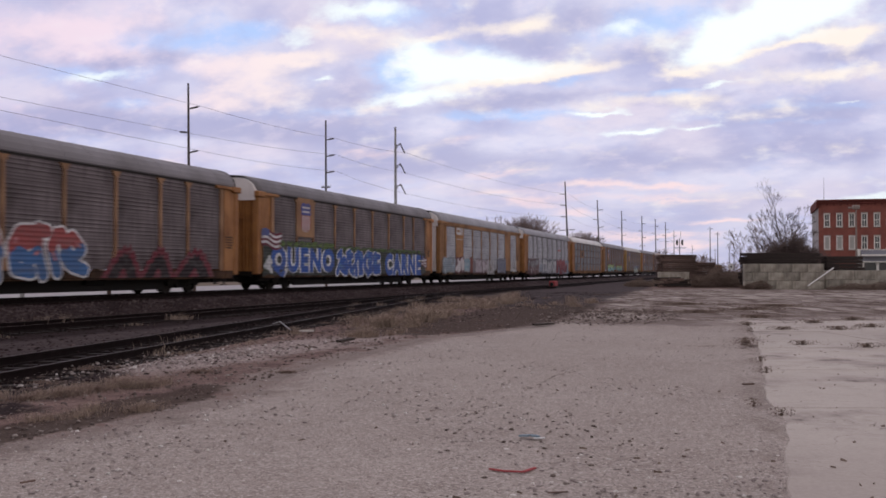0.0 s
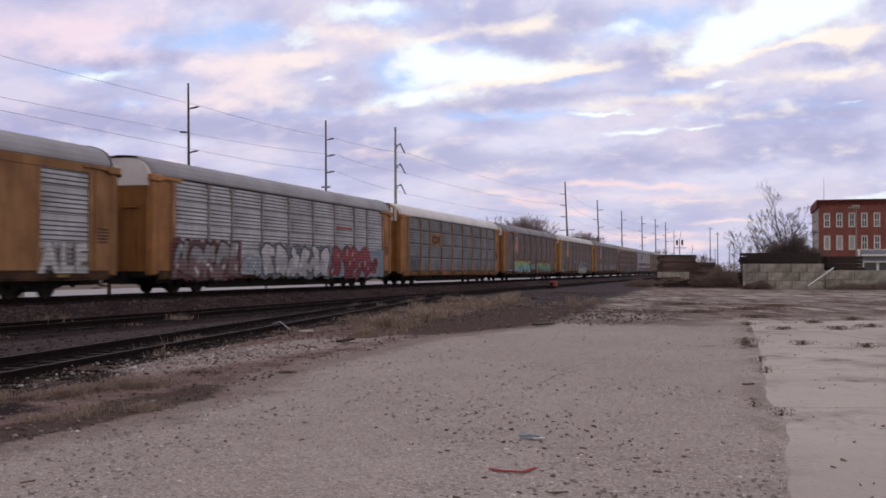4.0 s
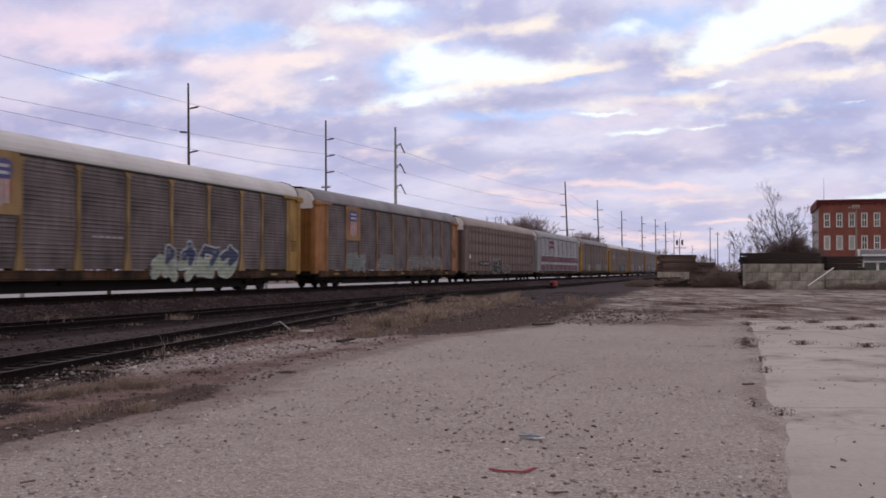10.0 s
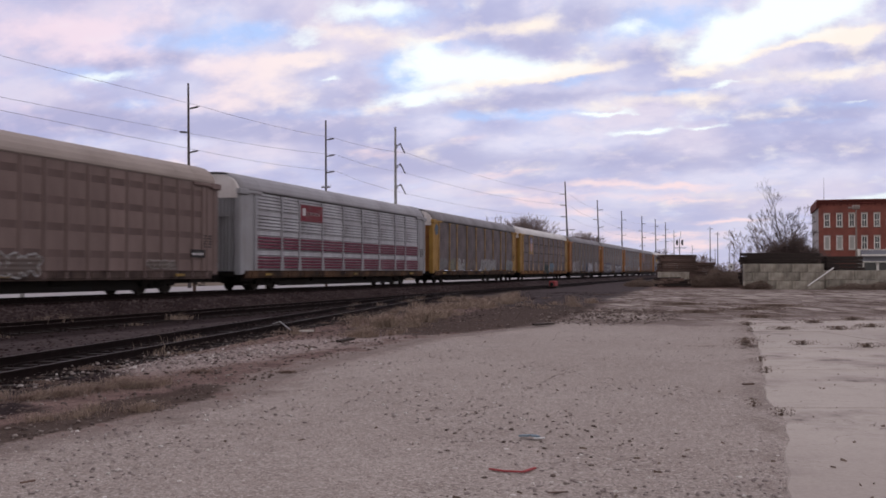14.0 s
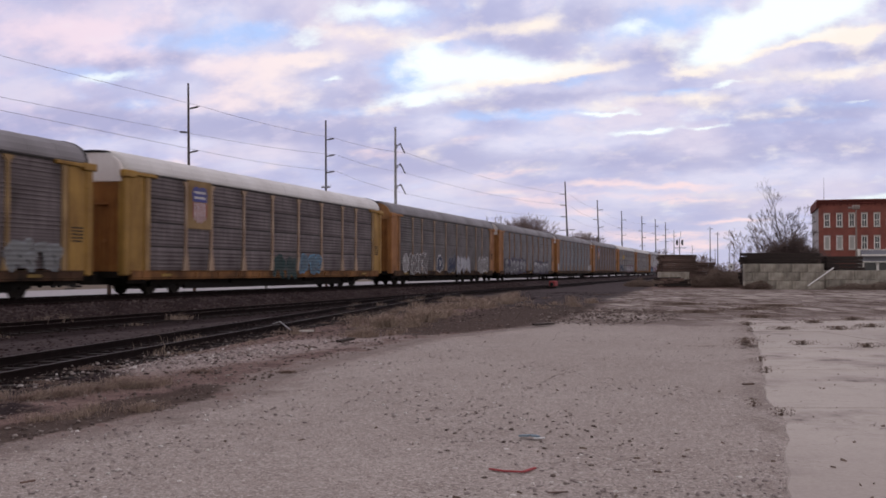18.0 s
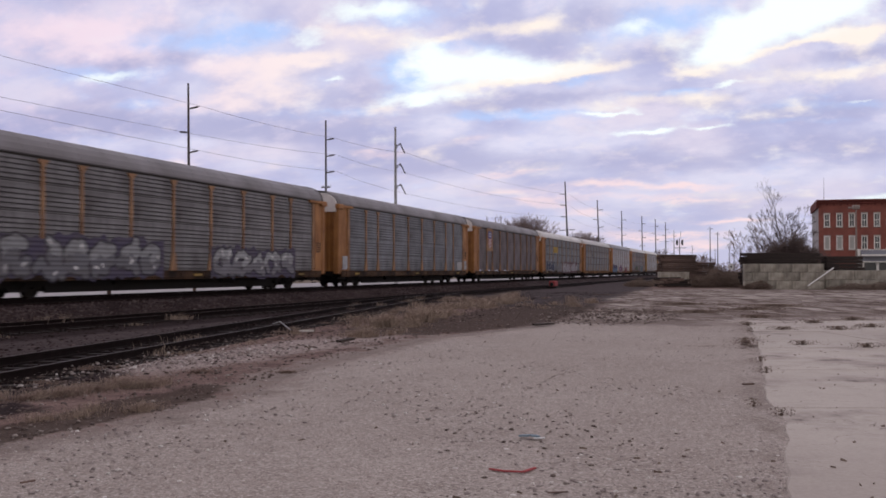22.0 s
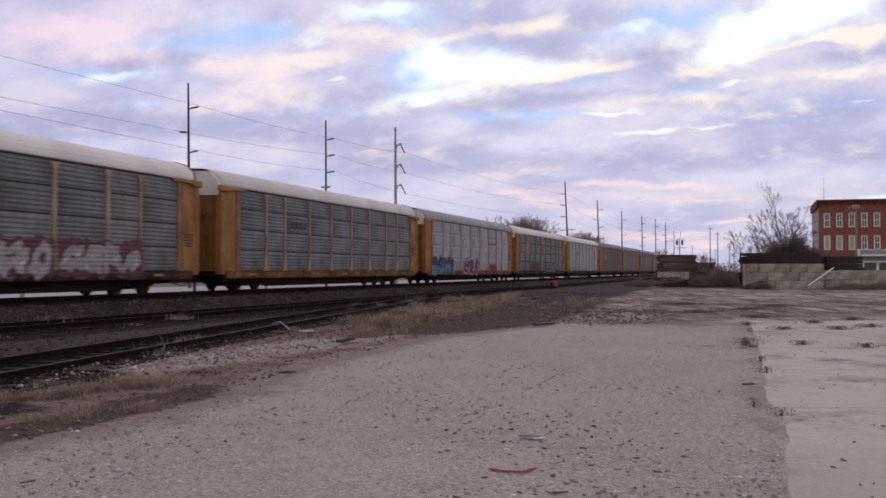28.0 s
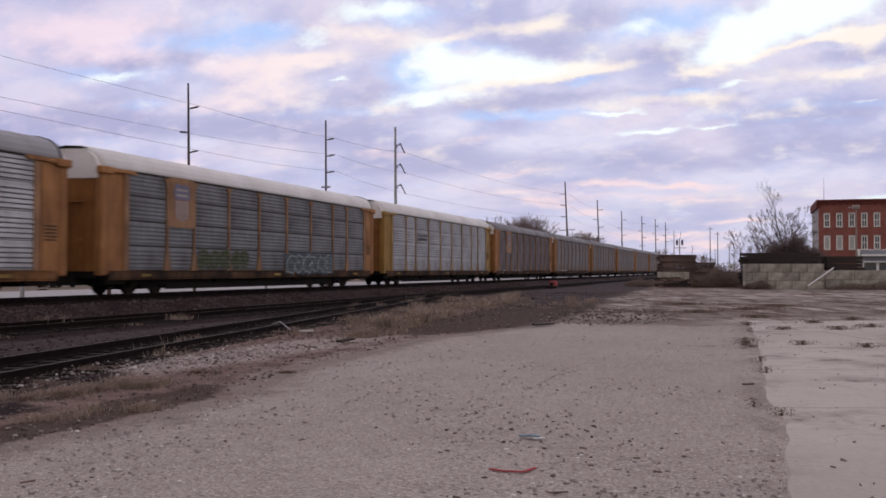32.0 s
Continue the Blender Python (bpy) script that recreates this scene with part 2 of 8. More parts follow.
def ground_mat():
    """Dirt, cinders, worn asphalt and old concrete, by the zones that the sheet carries."""
    k = Nodes("ground_surface")
    p = k.pos()
    flat = k.vec("MULTIPLY", p, (1, 1, 0))
    ragged = k.math("SUBTRACT", k.noise(flat, 1.3, 6.0, 0.65), 0.5)
    fine = k.noise(flat, 22.0, 6.0, 0.7)
    mid = k.noise(flat, 2.2, 6.0, 0.6)
    wide = k.noise(flat, 0.23, 5.0)

    def zone(name, spread=0.9, blur=0.08):
        return k.span(k.math("ADD", k.attr(name), k.math("MULTIPLY", ragged, spread)), 0.5 - blur, 0.5 + blur)

    grit = k.cells(flat, 26.0)
    speck = k.math("LESS_THAN", k.cells(flat, 7.0), 0.10)
    # asphalt worn down to its stones
    lot = k.mix(k.span(wide, 0.35, 0.65), (0.290, 0.240, 0.219), (0.350, 0.299, 0.275))
    lot = k.mix(k.math("MULTIPLY", k.span(mid, 0.48, 0.72), 0.55), lot, (0.20, 0.164, 0.148))
    grit2 = k.cells(flat, 85.0, "Color")
    lot = k.mix(k.math("MULTIPLY", k.span(k.sep(grit2)[0], 0.55, 1.0), 0.75), lot, (0.55, 0.50, 0.465))
    lot = k.mix(k.math("MULTIPLY", k.span(k.sep(grit2)[1], 0.6, 1.0), 0.7), lot, (0.15, 0.122, 0.113))
    grit3 = k.sep(k.cells(flat, 34.0, "Color"))
    lot = k.mix(k.math("MULTIPLY", k.span(grit3[0], 0.82, 1.0), 0.5), lot, (0.52, 0.47, 0.44))
    lot = k.mix(k.math("MULTIPLY", k.span(grit3[1], 0.80, 1.0), 0.5), lot, (0.16, 0.13, 0.12))
    lot = k.mix(k.math("MULTIPLY", speck, k.span(k.noise(flat, 1.1, 3.0), 0.45, 0.7)), lot, (0.15, 0.12, 0.12))
    # old concrete
    con = k.mix(k.span(wide, 0.3, 0.7), (0.42, 0.372, 0.336), (0.49, 0.44, 0.402))
    con = k.mix(k.math("MULTIPLY", k.span(mid, 0.5, 0.75), 0.5), con, (0.29, 0.25, 0.24))
    # dirt with dead grass
    dirt = k.mix(k.span(mid, 0.3, 0.7), (0.092, 0.057, 0.051), (0.205, 0.140, 0.126))
    dirt = k.mix(k.span(fine, 0.56, 0.8), dirt, (0.38, 0.305, 0.28))
    # cinders
    cin = k.mix(k.span(mid, 0.3, 0.7), (0.0155, 0.0095, 0.0098), (0.033, 0.0222, 0.0226))
    cin = k.mix(k.math("MULTIPLY", k.span(fine, 0.60, 0.78), 0.5), cin, (0.085, 0.066, 0.064))
    road = k.mix(k.span(mid, 0.3, 0.7), (0.32, 0.30, 0.31), (0.39, 0.37, 0.38))
    far = k.mix(k.span(wide, 0.3, 0.7), (0.12, 0.095, 0.075), (0.19, 0.15, 0.12))
    moss = k.mix(k.span(fine, 0.3, 0.7), (0.031, 0.021, 0.0165), (0.070, 0.048, 0.039))
    c = k.mix(zone("dirt"), far, dirt)
    c = k.mix(zone("pale", 1.3, 0.2), c, k.mix(k.span(fine, 0.35, 0.65), (0.215, 0.168, 0.156), (0.345, 0.285, 0.27)))
    c = k.mix(zone("cinder"), c, cin)
    yard = k.mix(k.span(mid, 0.3, 0.7), (0.044, 0.033, 0.034), (0.074, 0.057, 0.058))
    yard = k.mix(k.math("MULTIPLY", k.span(fine, 0.6, 0.8), 0.4), yard, (0.14, 0.118, 0.115))
    c = k.mix(zone("yard", 0.9, 0.2), c, yard)
    c = k.mix(k.math("MULTIPLY", zone("lot", 1.5, 0.22), k.span(k.attr("lot"), 0.02, 0.12)), c, lot)
    c = k.mix(zone("slab", 0.8), c, con)
    c = k.mix(k.math("MULTIPLY", zone("stain", 1.4, 0.2), 0.8), c, (0.14, 0.105, 0.095))
    # dead weeds and dirt lying in patches on the far lot, and silt between them
    clump = k.noise(k.vec("MULTIPLY", flat, (1.0, 0.30, 0)), 0.85, 8.0, 0.68)
    weed = k.mix(k.span(fine, 0.35, 0.65), (0.052, 0.035, 0.029), (0.135, 0.094, 0.078))
    c = k.mix(k.math("MULTIPLY", k.math("MULTIPLY", k.span(clump, 0.495, 0.535), k.attr("weedy")), 0.9), c, weed)
    silt = k.noise(k.vec("MULTIPLY", k.vec("ADD", flat, (31.0, 7.0, 0)), (1.0, 0.28, 0)), 0.65, 7.0, 0.64)
    c = k.mix(k.math("MULTIPLY", k.math("MULTIPLY", k.span(silt, 0.55, 0.62), k.attr("weedy")), 0.7), c, con)
    # fine cracks in the asphalt
    line = k.math("LESS_THAN", k.math("ABSOLUTE", k.math("SUBTRACT", k.noise(flat, 0.33, 5.0, 0.55), 0.53)), 0.0016)
    c = k.mix(k.math("MULTIPLY", k.math("MULTIPLY", line, k.attr("lot")), 0.35), c, (0.10, 0.078, 0.072))
    c = k.mix(k.math("MULTIPLY", zone("moss", 1.2), 0.85), c, moss)
    c = k.mix(zone("road", 0.2), c, road)
    v = k.span(fine, 0.28, 0.72, 0.72, 1.25)
    c = k.mix(1.0, c, k.comb(v, v, v), "MULTIPLY")
    k.bump(k.math("ADD", fine, k.math("MULTIPLY", grit, 0.6)), 0.55, 0.015)
    return k.done(c, 0.97, 0.0, 0.06)


M["ground"] = ground_mat()


def sky_mat():
    """Broken evening cloud: grey-lilac bases, warm lit edges and pale blue gaps."""
    k = Nodes("evening_cloud_sky")
    k.n.remove(k.bsdf)
    out = k.n["Material Output"]
    x, y, z = k.sep(k.pos())
    u, v = k.math("DIVIDE", x, y), k.math("DIVIDE", z, y)
    # cloud grows flatter and smaller towards the horizon
    height = k.math("LOGARITHM", k.math("MAXIMUM", k.math("ADD", v, 0.1), 0.02), math.e)
    flat = k.comb(k.math("ADD", u, k.math("MULTIPLY", v, 0.25)), k.math("SUBTRACT", k.math("MULTIPLY", height, 0.58), k.math("MULTIPLY", u, 0.22)), 0.0)
    puff = k.noise(flat, 7.5, 6.0, 0.50)
    above = k.noise(k.vec("ADD", flat, (0.006, 0.024, 0)), 7.5, 6.0, 0.50)
    puff2 = k.noise(k.vec("ADD", flat, (7.3, 2.1, 0)), 17.0, 6.0, 0.54)
    tint = k.noise(k.vec("ADD", flat, (3.3, 5.7, 0)), 6.0, 3.0, 0.5)
    uv = k.comb(u, v, 0.0)
    wob = k.vec("SUBTRACT", k.noise(flat, 9.0, 7.0, 0.58, "Color"), (0.5, 0.5, 0.5))
    bent = k.vec("ADD", uv, k.vec("MULTIPLY", wob, (0.085, 0.036, 0)))
    frill = k.vec("SUBTRACT", k.noise(flat, 34.0, 5.0, 0.6, "Color"), (0.5, 0.5, 0.5))
    bent = k.vec("ADD", bent, k.vec("MULTIPLY", frill, (0.022, 0.013, 0)))
    fleck = k.noise(k.vec("ADD", flat, (1.7, 4.4, 0)), 24.0, 6.0, 0.6)

    def cluster(rows):
        total = None
        for bu, bv, ru, rv, tilt, amp in rows:
            ca, sa = math.cos(radians(tilt)), math.sin(radians(tilt))
            q = k.vec("SUBTRACT", bent, (bu, bv, 0))
            a = k.vec("DOT_PRODUCT", q, (ca / ru, sa / ru, 0))
            b = k.vec("DOT_PRODUCT", q, (-sa / rv, ca / rv, 0))
            d = k.math("ADD", k.math("MULTIPLY", a, a), k.math("MULTIPLY", b, b))
            e = k.math("MULTIPLY", amp, k.math("EXPONENT", k.math("MULTIPLY", d, -0.55)))
            total = e if total is None else k.math("ADD", total, e)
        return total

    def smooth(value, a, b):
        m = k.n.new("ShaderNodeMapRange")
        m.interpolation_type = "SMOOTHSTEP"
        for sck, w in zip(m.inputs, (value, a, b, 0.0, 1.0)):
            k.put(sck, w)
        return m.outputs[0]

    def ruffled(rows, by, much):
        return k.math("ADD", cluster(rows), k.math("MULTIPLY", k.math("SUBTRACT", by, 0.5), much))

    lit = k.math("SUBTRACT", puff, above)
    c = k.mix(smooth(puff, 0.34, 0.66), (0.725, 0.71, 0.865), (0.47, 0.48, 0.715))
    c = k.mix(k.math("MULTIPLY", smooth(puff2, 0.45, 0.68), 0.45), c, (0.47, 0.50, 0.78))
    c = k.mix(k.math("MULTIPLY", smooth(tint, 0.46, 0.68), 0.40), c, (0.80, 0.68, 0.76))
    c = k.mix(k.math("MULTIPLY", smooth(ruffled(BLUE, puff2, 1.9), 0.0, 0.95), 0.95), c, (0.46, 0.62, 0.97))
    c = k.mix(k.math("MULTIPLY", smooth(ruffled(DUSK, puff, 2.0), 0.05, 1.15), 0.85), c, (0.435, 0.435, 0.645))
    c = k.mix(k.math("MULTIPLY", smooth(fleck, 0.50, 0.72), 0.30), c, (0.90, 0.795, 0.885))
    c = k.mix(k.math("MULTIPLY", smooth(k.math("MULTIPLY", fleck, -1.0), -0.47, -0.30), 0.22), c, (0.45, 0.47, 0.70))
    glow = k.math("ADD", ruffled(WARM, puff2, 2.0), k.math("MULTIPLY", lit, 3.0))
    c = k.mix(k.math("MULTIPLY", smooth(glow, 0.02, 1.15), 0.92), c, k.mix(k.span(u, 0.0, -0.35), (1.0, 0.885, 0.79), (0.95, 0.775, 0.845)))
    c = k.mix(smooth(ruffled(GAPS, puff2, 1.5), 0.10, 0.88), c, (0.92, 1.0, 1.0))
    # haze and rosy streaks low over the horizon
    low = smooth(k.math("MULTIPLY", v, -1.0), -0.14, 0.0)
    c = k.mix(k.math("MULTIPLY", low, 0.60), c, (0.53, 0.52, 0.68))
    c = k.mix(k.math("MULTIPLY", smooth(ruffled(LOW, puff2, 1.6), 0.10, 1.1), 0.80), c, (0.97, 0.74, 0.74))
    away = k.span(u, -0.05, -0.5, 1.0, 0.90)
    c = k.mix(1.0, c, k.comb(away, away, k.span(u, -0.05, -0.5, 1.0, 0.95)), "MULTIPLY")
    em = k.n.new("ShaderNodeEmission")
    k.l.new(c, em.inputs["Color"])
    em.inputs["Strength"].default_value = 1.07
    k.l.new(em.outputs[0], out.inputs["Surface"])
    return k.mat


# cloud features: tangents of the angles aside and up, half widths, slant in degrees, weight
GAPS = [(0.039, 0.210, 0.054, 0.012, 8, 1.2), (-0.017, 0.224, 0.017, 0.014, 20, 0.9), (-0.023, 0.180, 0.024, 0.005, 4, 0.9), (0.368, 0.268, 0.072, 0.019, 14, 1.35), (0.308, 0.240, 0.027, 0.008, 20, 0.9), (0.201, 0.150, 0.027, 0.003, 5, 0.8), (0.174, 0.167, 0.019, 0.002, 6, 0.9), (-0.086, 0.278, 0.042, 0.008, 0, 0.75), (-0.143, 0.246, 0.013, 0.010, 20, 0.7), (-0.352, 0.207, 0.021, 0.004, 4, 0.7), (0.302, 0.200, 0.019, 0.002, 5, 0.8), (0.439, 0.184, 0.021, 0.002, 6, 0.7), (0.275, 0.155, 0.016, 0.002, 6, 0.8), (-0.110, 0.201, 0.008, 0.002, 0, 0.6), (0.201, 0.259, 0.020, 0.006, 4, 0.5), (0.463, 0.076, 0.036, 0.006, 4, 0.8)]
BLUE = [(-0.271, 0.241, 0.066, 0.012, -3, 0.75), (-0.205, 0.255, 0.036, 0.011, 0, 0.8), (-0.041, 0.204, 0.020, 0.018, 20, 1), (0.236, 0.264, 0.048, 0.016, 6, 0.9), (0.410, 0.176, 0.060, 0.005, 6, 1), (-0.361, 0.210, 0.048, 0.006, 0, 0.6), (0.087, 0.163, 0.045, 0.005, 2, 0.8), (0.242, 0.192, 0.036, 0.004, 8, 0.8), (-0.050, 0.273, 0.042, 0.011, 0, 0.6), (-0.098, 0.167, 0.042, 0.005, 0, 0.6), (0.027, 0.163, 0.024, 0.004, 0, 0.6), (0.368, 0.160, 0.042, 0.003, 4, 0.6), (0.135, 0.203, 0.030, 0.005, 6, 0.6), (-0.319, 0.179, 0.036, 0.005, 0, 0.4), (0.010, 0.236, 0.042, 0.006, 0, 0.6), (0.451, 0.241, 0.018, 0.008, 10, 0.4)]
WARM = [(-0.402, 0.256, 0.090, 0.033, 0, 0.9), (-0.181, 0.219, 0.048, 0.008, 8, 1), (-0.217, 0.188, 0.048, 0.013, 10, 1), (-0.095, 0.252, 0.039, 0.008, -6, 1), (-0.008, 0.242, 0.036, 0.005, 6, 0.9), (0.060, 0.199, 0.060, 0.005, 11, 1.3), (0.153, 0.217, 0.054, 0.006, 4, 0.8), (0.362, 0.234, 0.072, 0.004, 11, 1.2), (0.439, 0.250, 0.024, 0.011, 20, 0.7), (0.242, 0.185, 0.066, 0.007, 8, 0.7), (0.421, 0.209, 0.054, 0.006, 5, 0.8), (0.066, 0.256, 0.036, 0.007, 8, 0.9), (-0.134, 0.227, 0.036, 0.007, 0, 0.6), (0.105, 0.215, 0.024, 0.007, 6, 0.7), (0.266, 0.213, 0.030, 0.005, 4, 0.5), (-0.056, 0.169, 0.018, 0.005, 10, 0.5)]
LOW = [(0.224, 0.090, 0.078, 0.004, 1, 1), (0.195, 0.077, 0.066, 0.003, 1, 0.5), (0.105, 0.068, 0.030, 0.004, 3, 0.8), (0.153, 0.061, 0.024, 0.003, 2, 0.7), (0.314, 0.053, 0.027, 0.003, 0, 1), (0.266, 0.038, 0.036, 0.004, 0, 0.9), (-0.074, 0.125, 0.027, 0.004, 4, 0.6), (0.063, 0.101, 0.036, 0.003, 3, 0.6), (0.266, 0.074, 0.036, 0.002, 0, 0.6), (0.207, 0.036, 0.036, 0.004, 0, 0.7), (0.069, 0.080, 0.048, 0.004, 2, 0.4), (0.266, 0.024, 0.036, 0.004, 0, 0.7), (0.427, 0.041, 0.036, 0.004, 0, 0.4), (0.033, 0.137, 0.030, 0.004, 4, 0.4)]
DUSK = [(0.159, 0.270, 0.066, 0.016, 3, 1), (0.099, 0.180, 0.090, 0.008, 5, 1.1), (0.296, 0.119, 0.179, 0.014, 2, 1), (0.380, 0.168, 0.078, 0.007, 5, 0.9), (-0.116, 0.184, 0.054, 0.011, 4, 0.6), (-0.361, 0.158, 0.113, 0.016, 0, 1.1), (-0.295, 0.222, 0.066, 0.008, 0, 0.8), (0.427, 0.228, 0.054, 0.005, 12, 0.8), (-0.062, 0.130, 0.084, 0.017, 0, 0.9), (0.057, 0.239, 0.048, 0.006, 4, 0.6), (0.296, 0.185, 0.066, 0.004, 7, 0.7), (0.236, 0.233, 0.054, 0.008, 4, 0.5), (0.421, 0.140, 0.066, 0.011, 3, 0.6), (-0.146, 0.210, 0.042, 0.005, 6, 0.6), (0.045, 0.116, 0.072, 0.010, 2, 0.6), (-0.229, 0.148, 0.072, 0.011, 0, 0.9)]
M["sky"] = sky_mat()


# ---------------- mesh helpers ----------------
class Build:
    """Collects boxes, tubes and extrusions into one mesh."""

    def __init__(self):
        self.v, self.f, self.m = [], [], []

    def add(self, verts, faces, mi=0):
        o = len(self.v)
        self.v += [tuple(p) for p in verts]
        self.f += [tuple(i + o for i in f) for f in faces]
        self.m += [mi] * len(faces)
        return self

    def box(self, x0, y0, z0, x1, y1, z1, mi=0, bevel=0.0):
        if bevel <= 0:
            v = [(x, y, z) for z in (z0, z1) for y in (y0, y1) for x in (x0, x1)]
            return self.add(v, [(0, 2, 3, 1), (4, 5, 7, 6), (0, 1, 5, 4), (2, 6, 7, 3), (0, 4, 6, 2), (1, 3, 7, 5)], mi)
        b = bevel
        ring = [(x0 + b, y0), (x1 - b, y0), (x1, y0 + b), (x1, y1 - b), (x1 - b, y1), (x0 + b, y1), (x0, y1 - b), (x0, y0 + b)]
        cx, cy = (x0 + x1) / 2, (y0 + y1) / 2
        sx, sy = 1 - 2 * b / max(x1 - x0, 1e-6), 1 - 2 * b / max(y1 - y0, 1e-6)
        inner = [(cx + (x - cx) * sx, cy + (y - cy) * sy) for x, y in ring]
        v = [(*p, z0) for p in inner] + [(*p, z0 + b) for p in ring] + [(*p, z1 - b) for p in ring] + [(*p, z1) for p in inner]
        f = [tuple(reversed(range(8))), tuple(range(24, 32))]
        for k in range(3):
            f += [(k * 8 + i, k * 8 + (i + 1) % 8, k * 8 + 8 + (i + 1) % 8, k * 8 + 8 + i) for i in range(8)]
        return self.add(v, f, mi)

    def tube(self, a, b, ra, rb=None, sides=8, mi=0, caps=True):
        a, b = Vector(a), Vector(b)
        rb = ra if rb is None else rb
        w = (b - a).normalized()
        s = w.orthogonal().normalized()
        t = w.cross(s)
        v = []
        for p, r in ((a, ra), (b, rb)):
            v += [p + (s * math.cos(q) + t * math.sin(q)) * r for q in [2 * math.pi * i / sides for i in range(sides)]]
        f = [(i, (i + 1) % sides, sides + (i + 1) % sides, sides + i) for i in range(sides)]
        if caps:
            f += [tuple(reversed(range(sides))), tuple(range(sides, 2 * sides))]
        return self.add(v, f, mi)

    def pipe(self, pts, radii, sides=8, mi=0):
        """One unbroken tube through points."""
        pts = [Vector(p) for p in pts]
        v = []
        for i, p in enumerate(pts):
            w = (pts[min(i + 1, len(pts) - 1)] - pts[max(i - 1, 0)]).normalized()
            s = w.cross(Vector((0.31, 0.95, 0.05)) if abs(w.z) < 0.9 else Vector((1, 0, 0))).normalized()
            t = w.cross(s)
            v += [p + (s * math.cos(q) + t * math.sin(q)) * radii[i] for q in [2 * math.pi * k / sides for k in range(sides)]]
        n = len(pts)
        f = [(k * sides + i, k * sides + (i + 1) % sides, (k + 1) * sides + (i + 1) % sides, (k + 1) * sides + i) for k in range(n - 1) for i in range(sides)]
        f += [tuple(reversed(range(sides))), tuple((n - 1) * sides + i for i in range(sides))]
        return self.add(v, f, mi)

    def sweep(self, profile, ends, axis="x", mi=0, closed=True, caps=True):
        """A profile in the other two axes, drawn along an axis."""
        n = len(profile)
        v = []
        for e in ends:
            for p, q in profile:
                v.append({"x": (e, p, q), "y": (p, e, q), "z": (p, q, e)}[axis])
        f = []
        for k in range(len(ends) - 1):
            for i in range(n if closed else n - 1):
                j = (i + 1) % n
                f.append((k * n + i, k * n + j, (k + 1) * n + j, (k + 1) * n + i))
        if closed and caps:
            f += [tuple(reversed(range(n))), tuple((len(ends) - 1) * n + i for i in range(n))]
        return self.add(v, f, mi)

    def plate(self, pts, y, thick=0.006, mi=0):
        """A flat shape in x and z, standing at y, with a little thickness towards -y."""
        n = len(pts)
        v = [(p, y, q) for p, q in pts] + [(p, y - thick, q) for p, q in pts]
        f = [tuple(range(n, 2 * n)), tuple(reversed(range(n)))] + [(i, (i + 1) % n, n + (i + 1) % n, n + i) for i in range(n)]
        return self.add(v, f, mi)

    def mesh(self, name, *mats):
        me = bpy.data.meshes.new(name)
        me.from_pydata(self.v, [], self.f)
        for m in mats:
            me.materials.append(m)
        if len(mats) > 1:
            me.polygons.foreach_set("material_index", self.m)
        bm = bmesh.new()
        bm.from_mesh(me)
        bmesh.ops.recalc_face_normals(bm, faces=bm.faces)
        bm.to_mesh(me)
        bm.free()
        return me

    def raw(self, name, *mats):
        me = bpy.data.meshes.new(name)
        me.from_pydata(self.v, [], self.f)
        for m in mats:
            me.materials.append(m)
        return me


def part(name, mesh, parent, m=None, label=""):
    ob = new(name, mesh)
    ob.parent = parent
    if m is not None:
        ob.matrix_basis = m
    return tagged(ob, label)


def thing(name, m, label, category, group="", kind="", mesh=None):
    ob = new(name, mesh)
    ob.matrix_basis = m
    return tagged(ob, label, category, group, kind)


# ---------------- sky ----------------
def build_sky():
    b = Build()
    na, ne, r = 48, 26, 3600
    for j in range(ne + 1):
        el = radians(-3 + 45 * j / ne)
        for i in range(na + 1):
            az = radians(-48 + 96 * i / na)
            b.v.append((r * math.sin(az) * math.cos(el), r * math.cos(az) * math.cos(el), r * math.sin(el)))
    b.f = [(j * (na + 1) + i, j * (na + 1) + i + 1, (j + 1) * (na + 1) + i + 1, (j + 1) * (na + 1) + i) for j in range(ne) for i in range(na)]
    b.m = [0] * len(b.f)
    me = b.raw("sky", M["sky"])
    return thing("backdrop", pose(0, 0, EYE), "evening sky with broken lilac and pink clouds", "sky", kind="structure", mesh=me)


sky = build_sky()


# ---------------- ground ----------------
LOT_EDGE = [(-40, -12), (5, -4.9), (7.7, -4.6), (9.0, -4.25), (10.2, -3.65), (11.0, -3.4), (12.3, -3.0), (15.5, -2.7), (22.5, -0.8), (27.8, 2.4), (33, 4.3), (49, 8.6), (81, 17.4), (100, 22), (4000, 900)]
SLAB_EDGE = [(-40, -20), (4.5, 1.7), (8.5, 3.05), (10.0, 3.6), (12.2, 4.15), (15.6, 5.25), (22, 7.3), (30.8, 9.9), (31.5, 30), (4000, 4000)]


def edge(table, y):
    return np.interp(y, [p[0] for p in table], [p[1] for p in table])


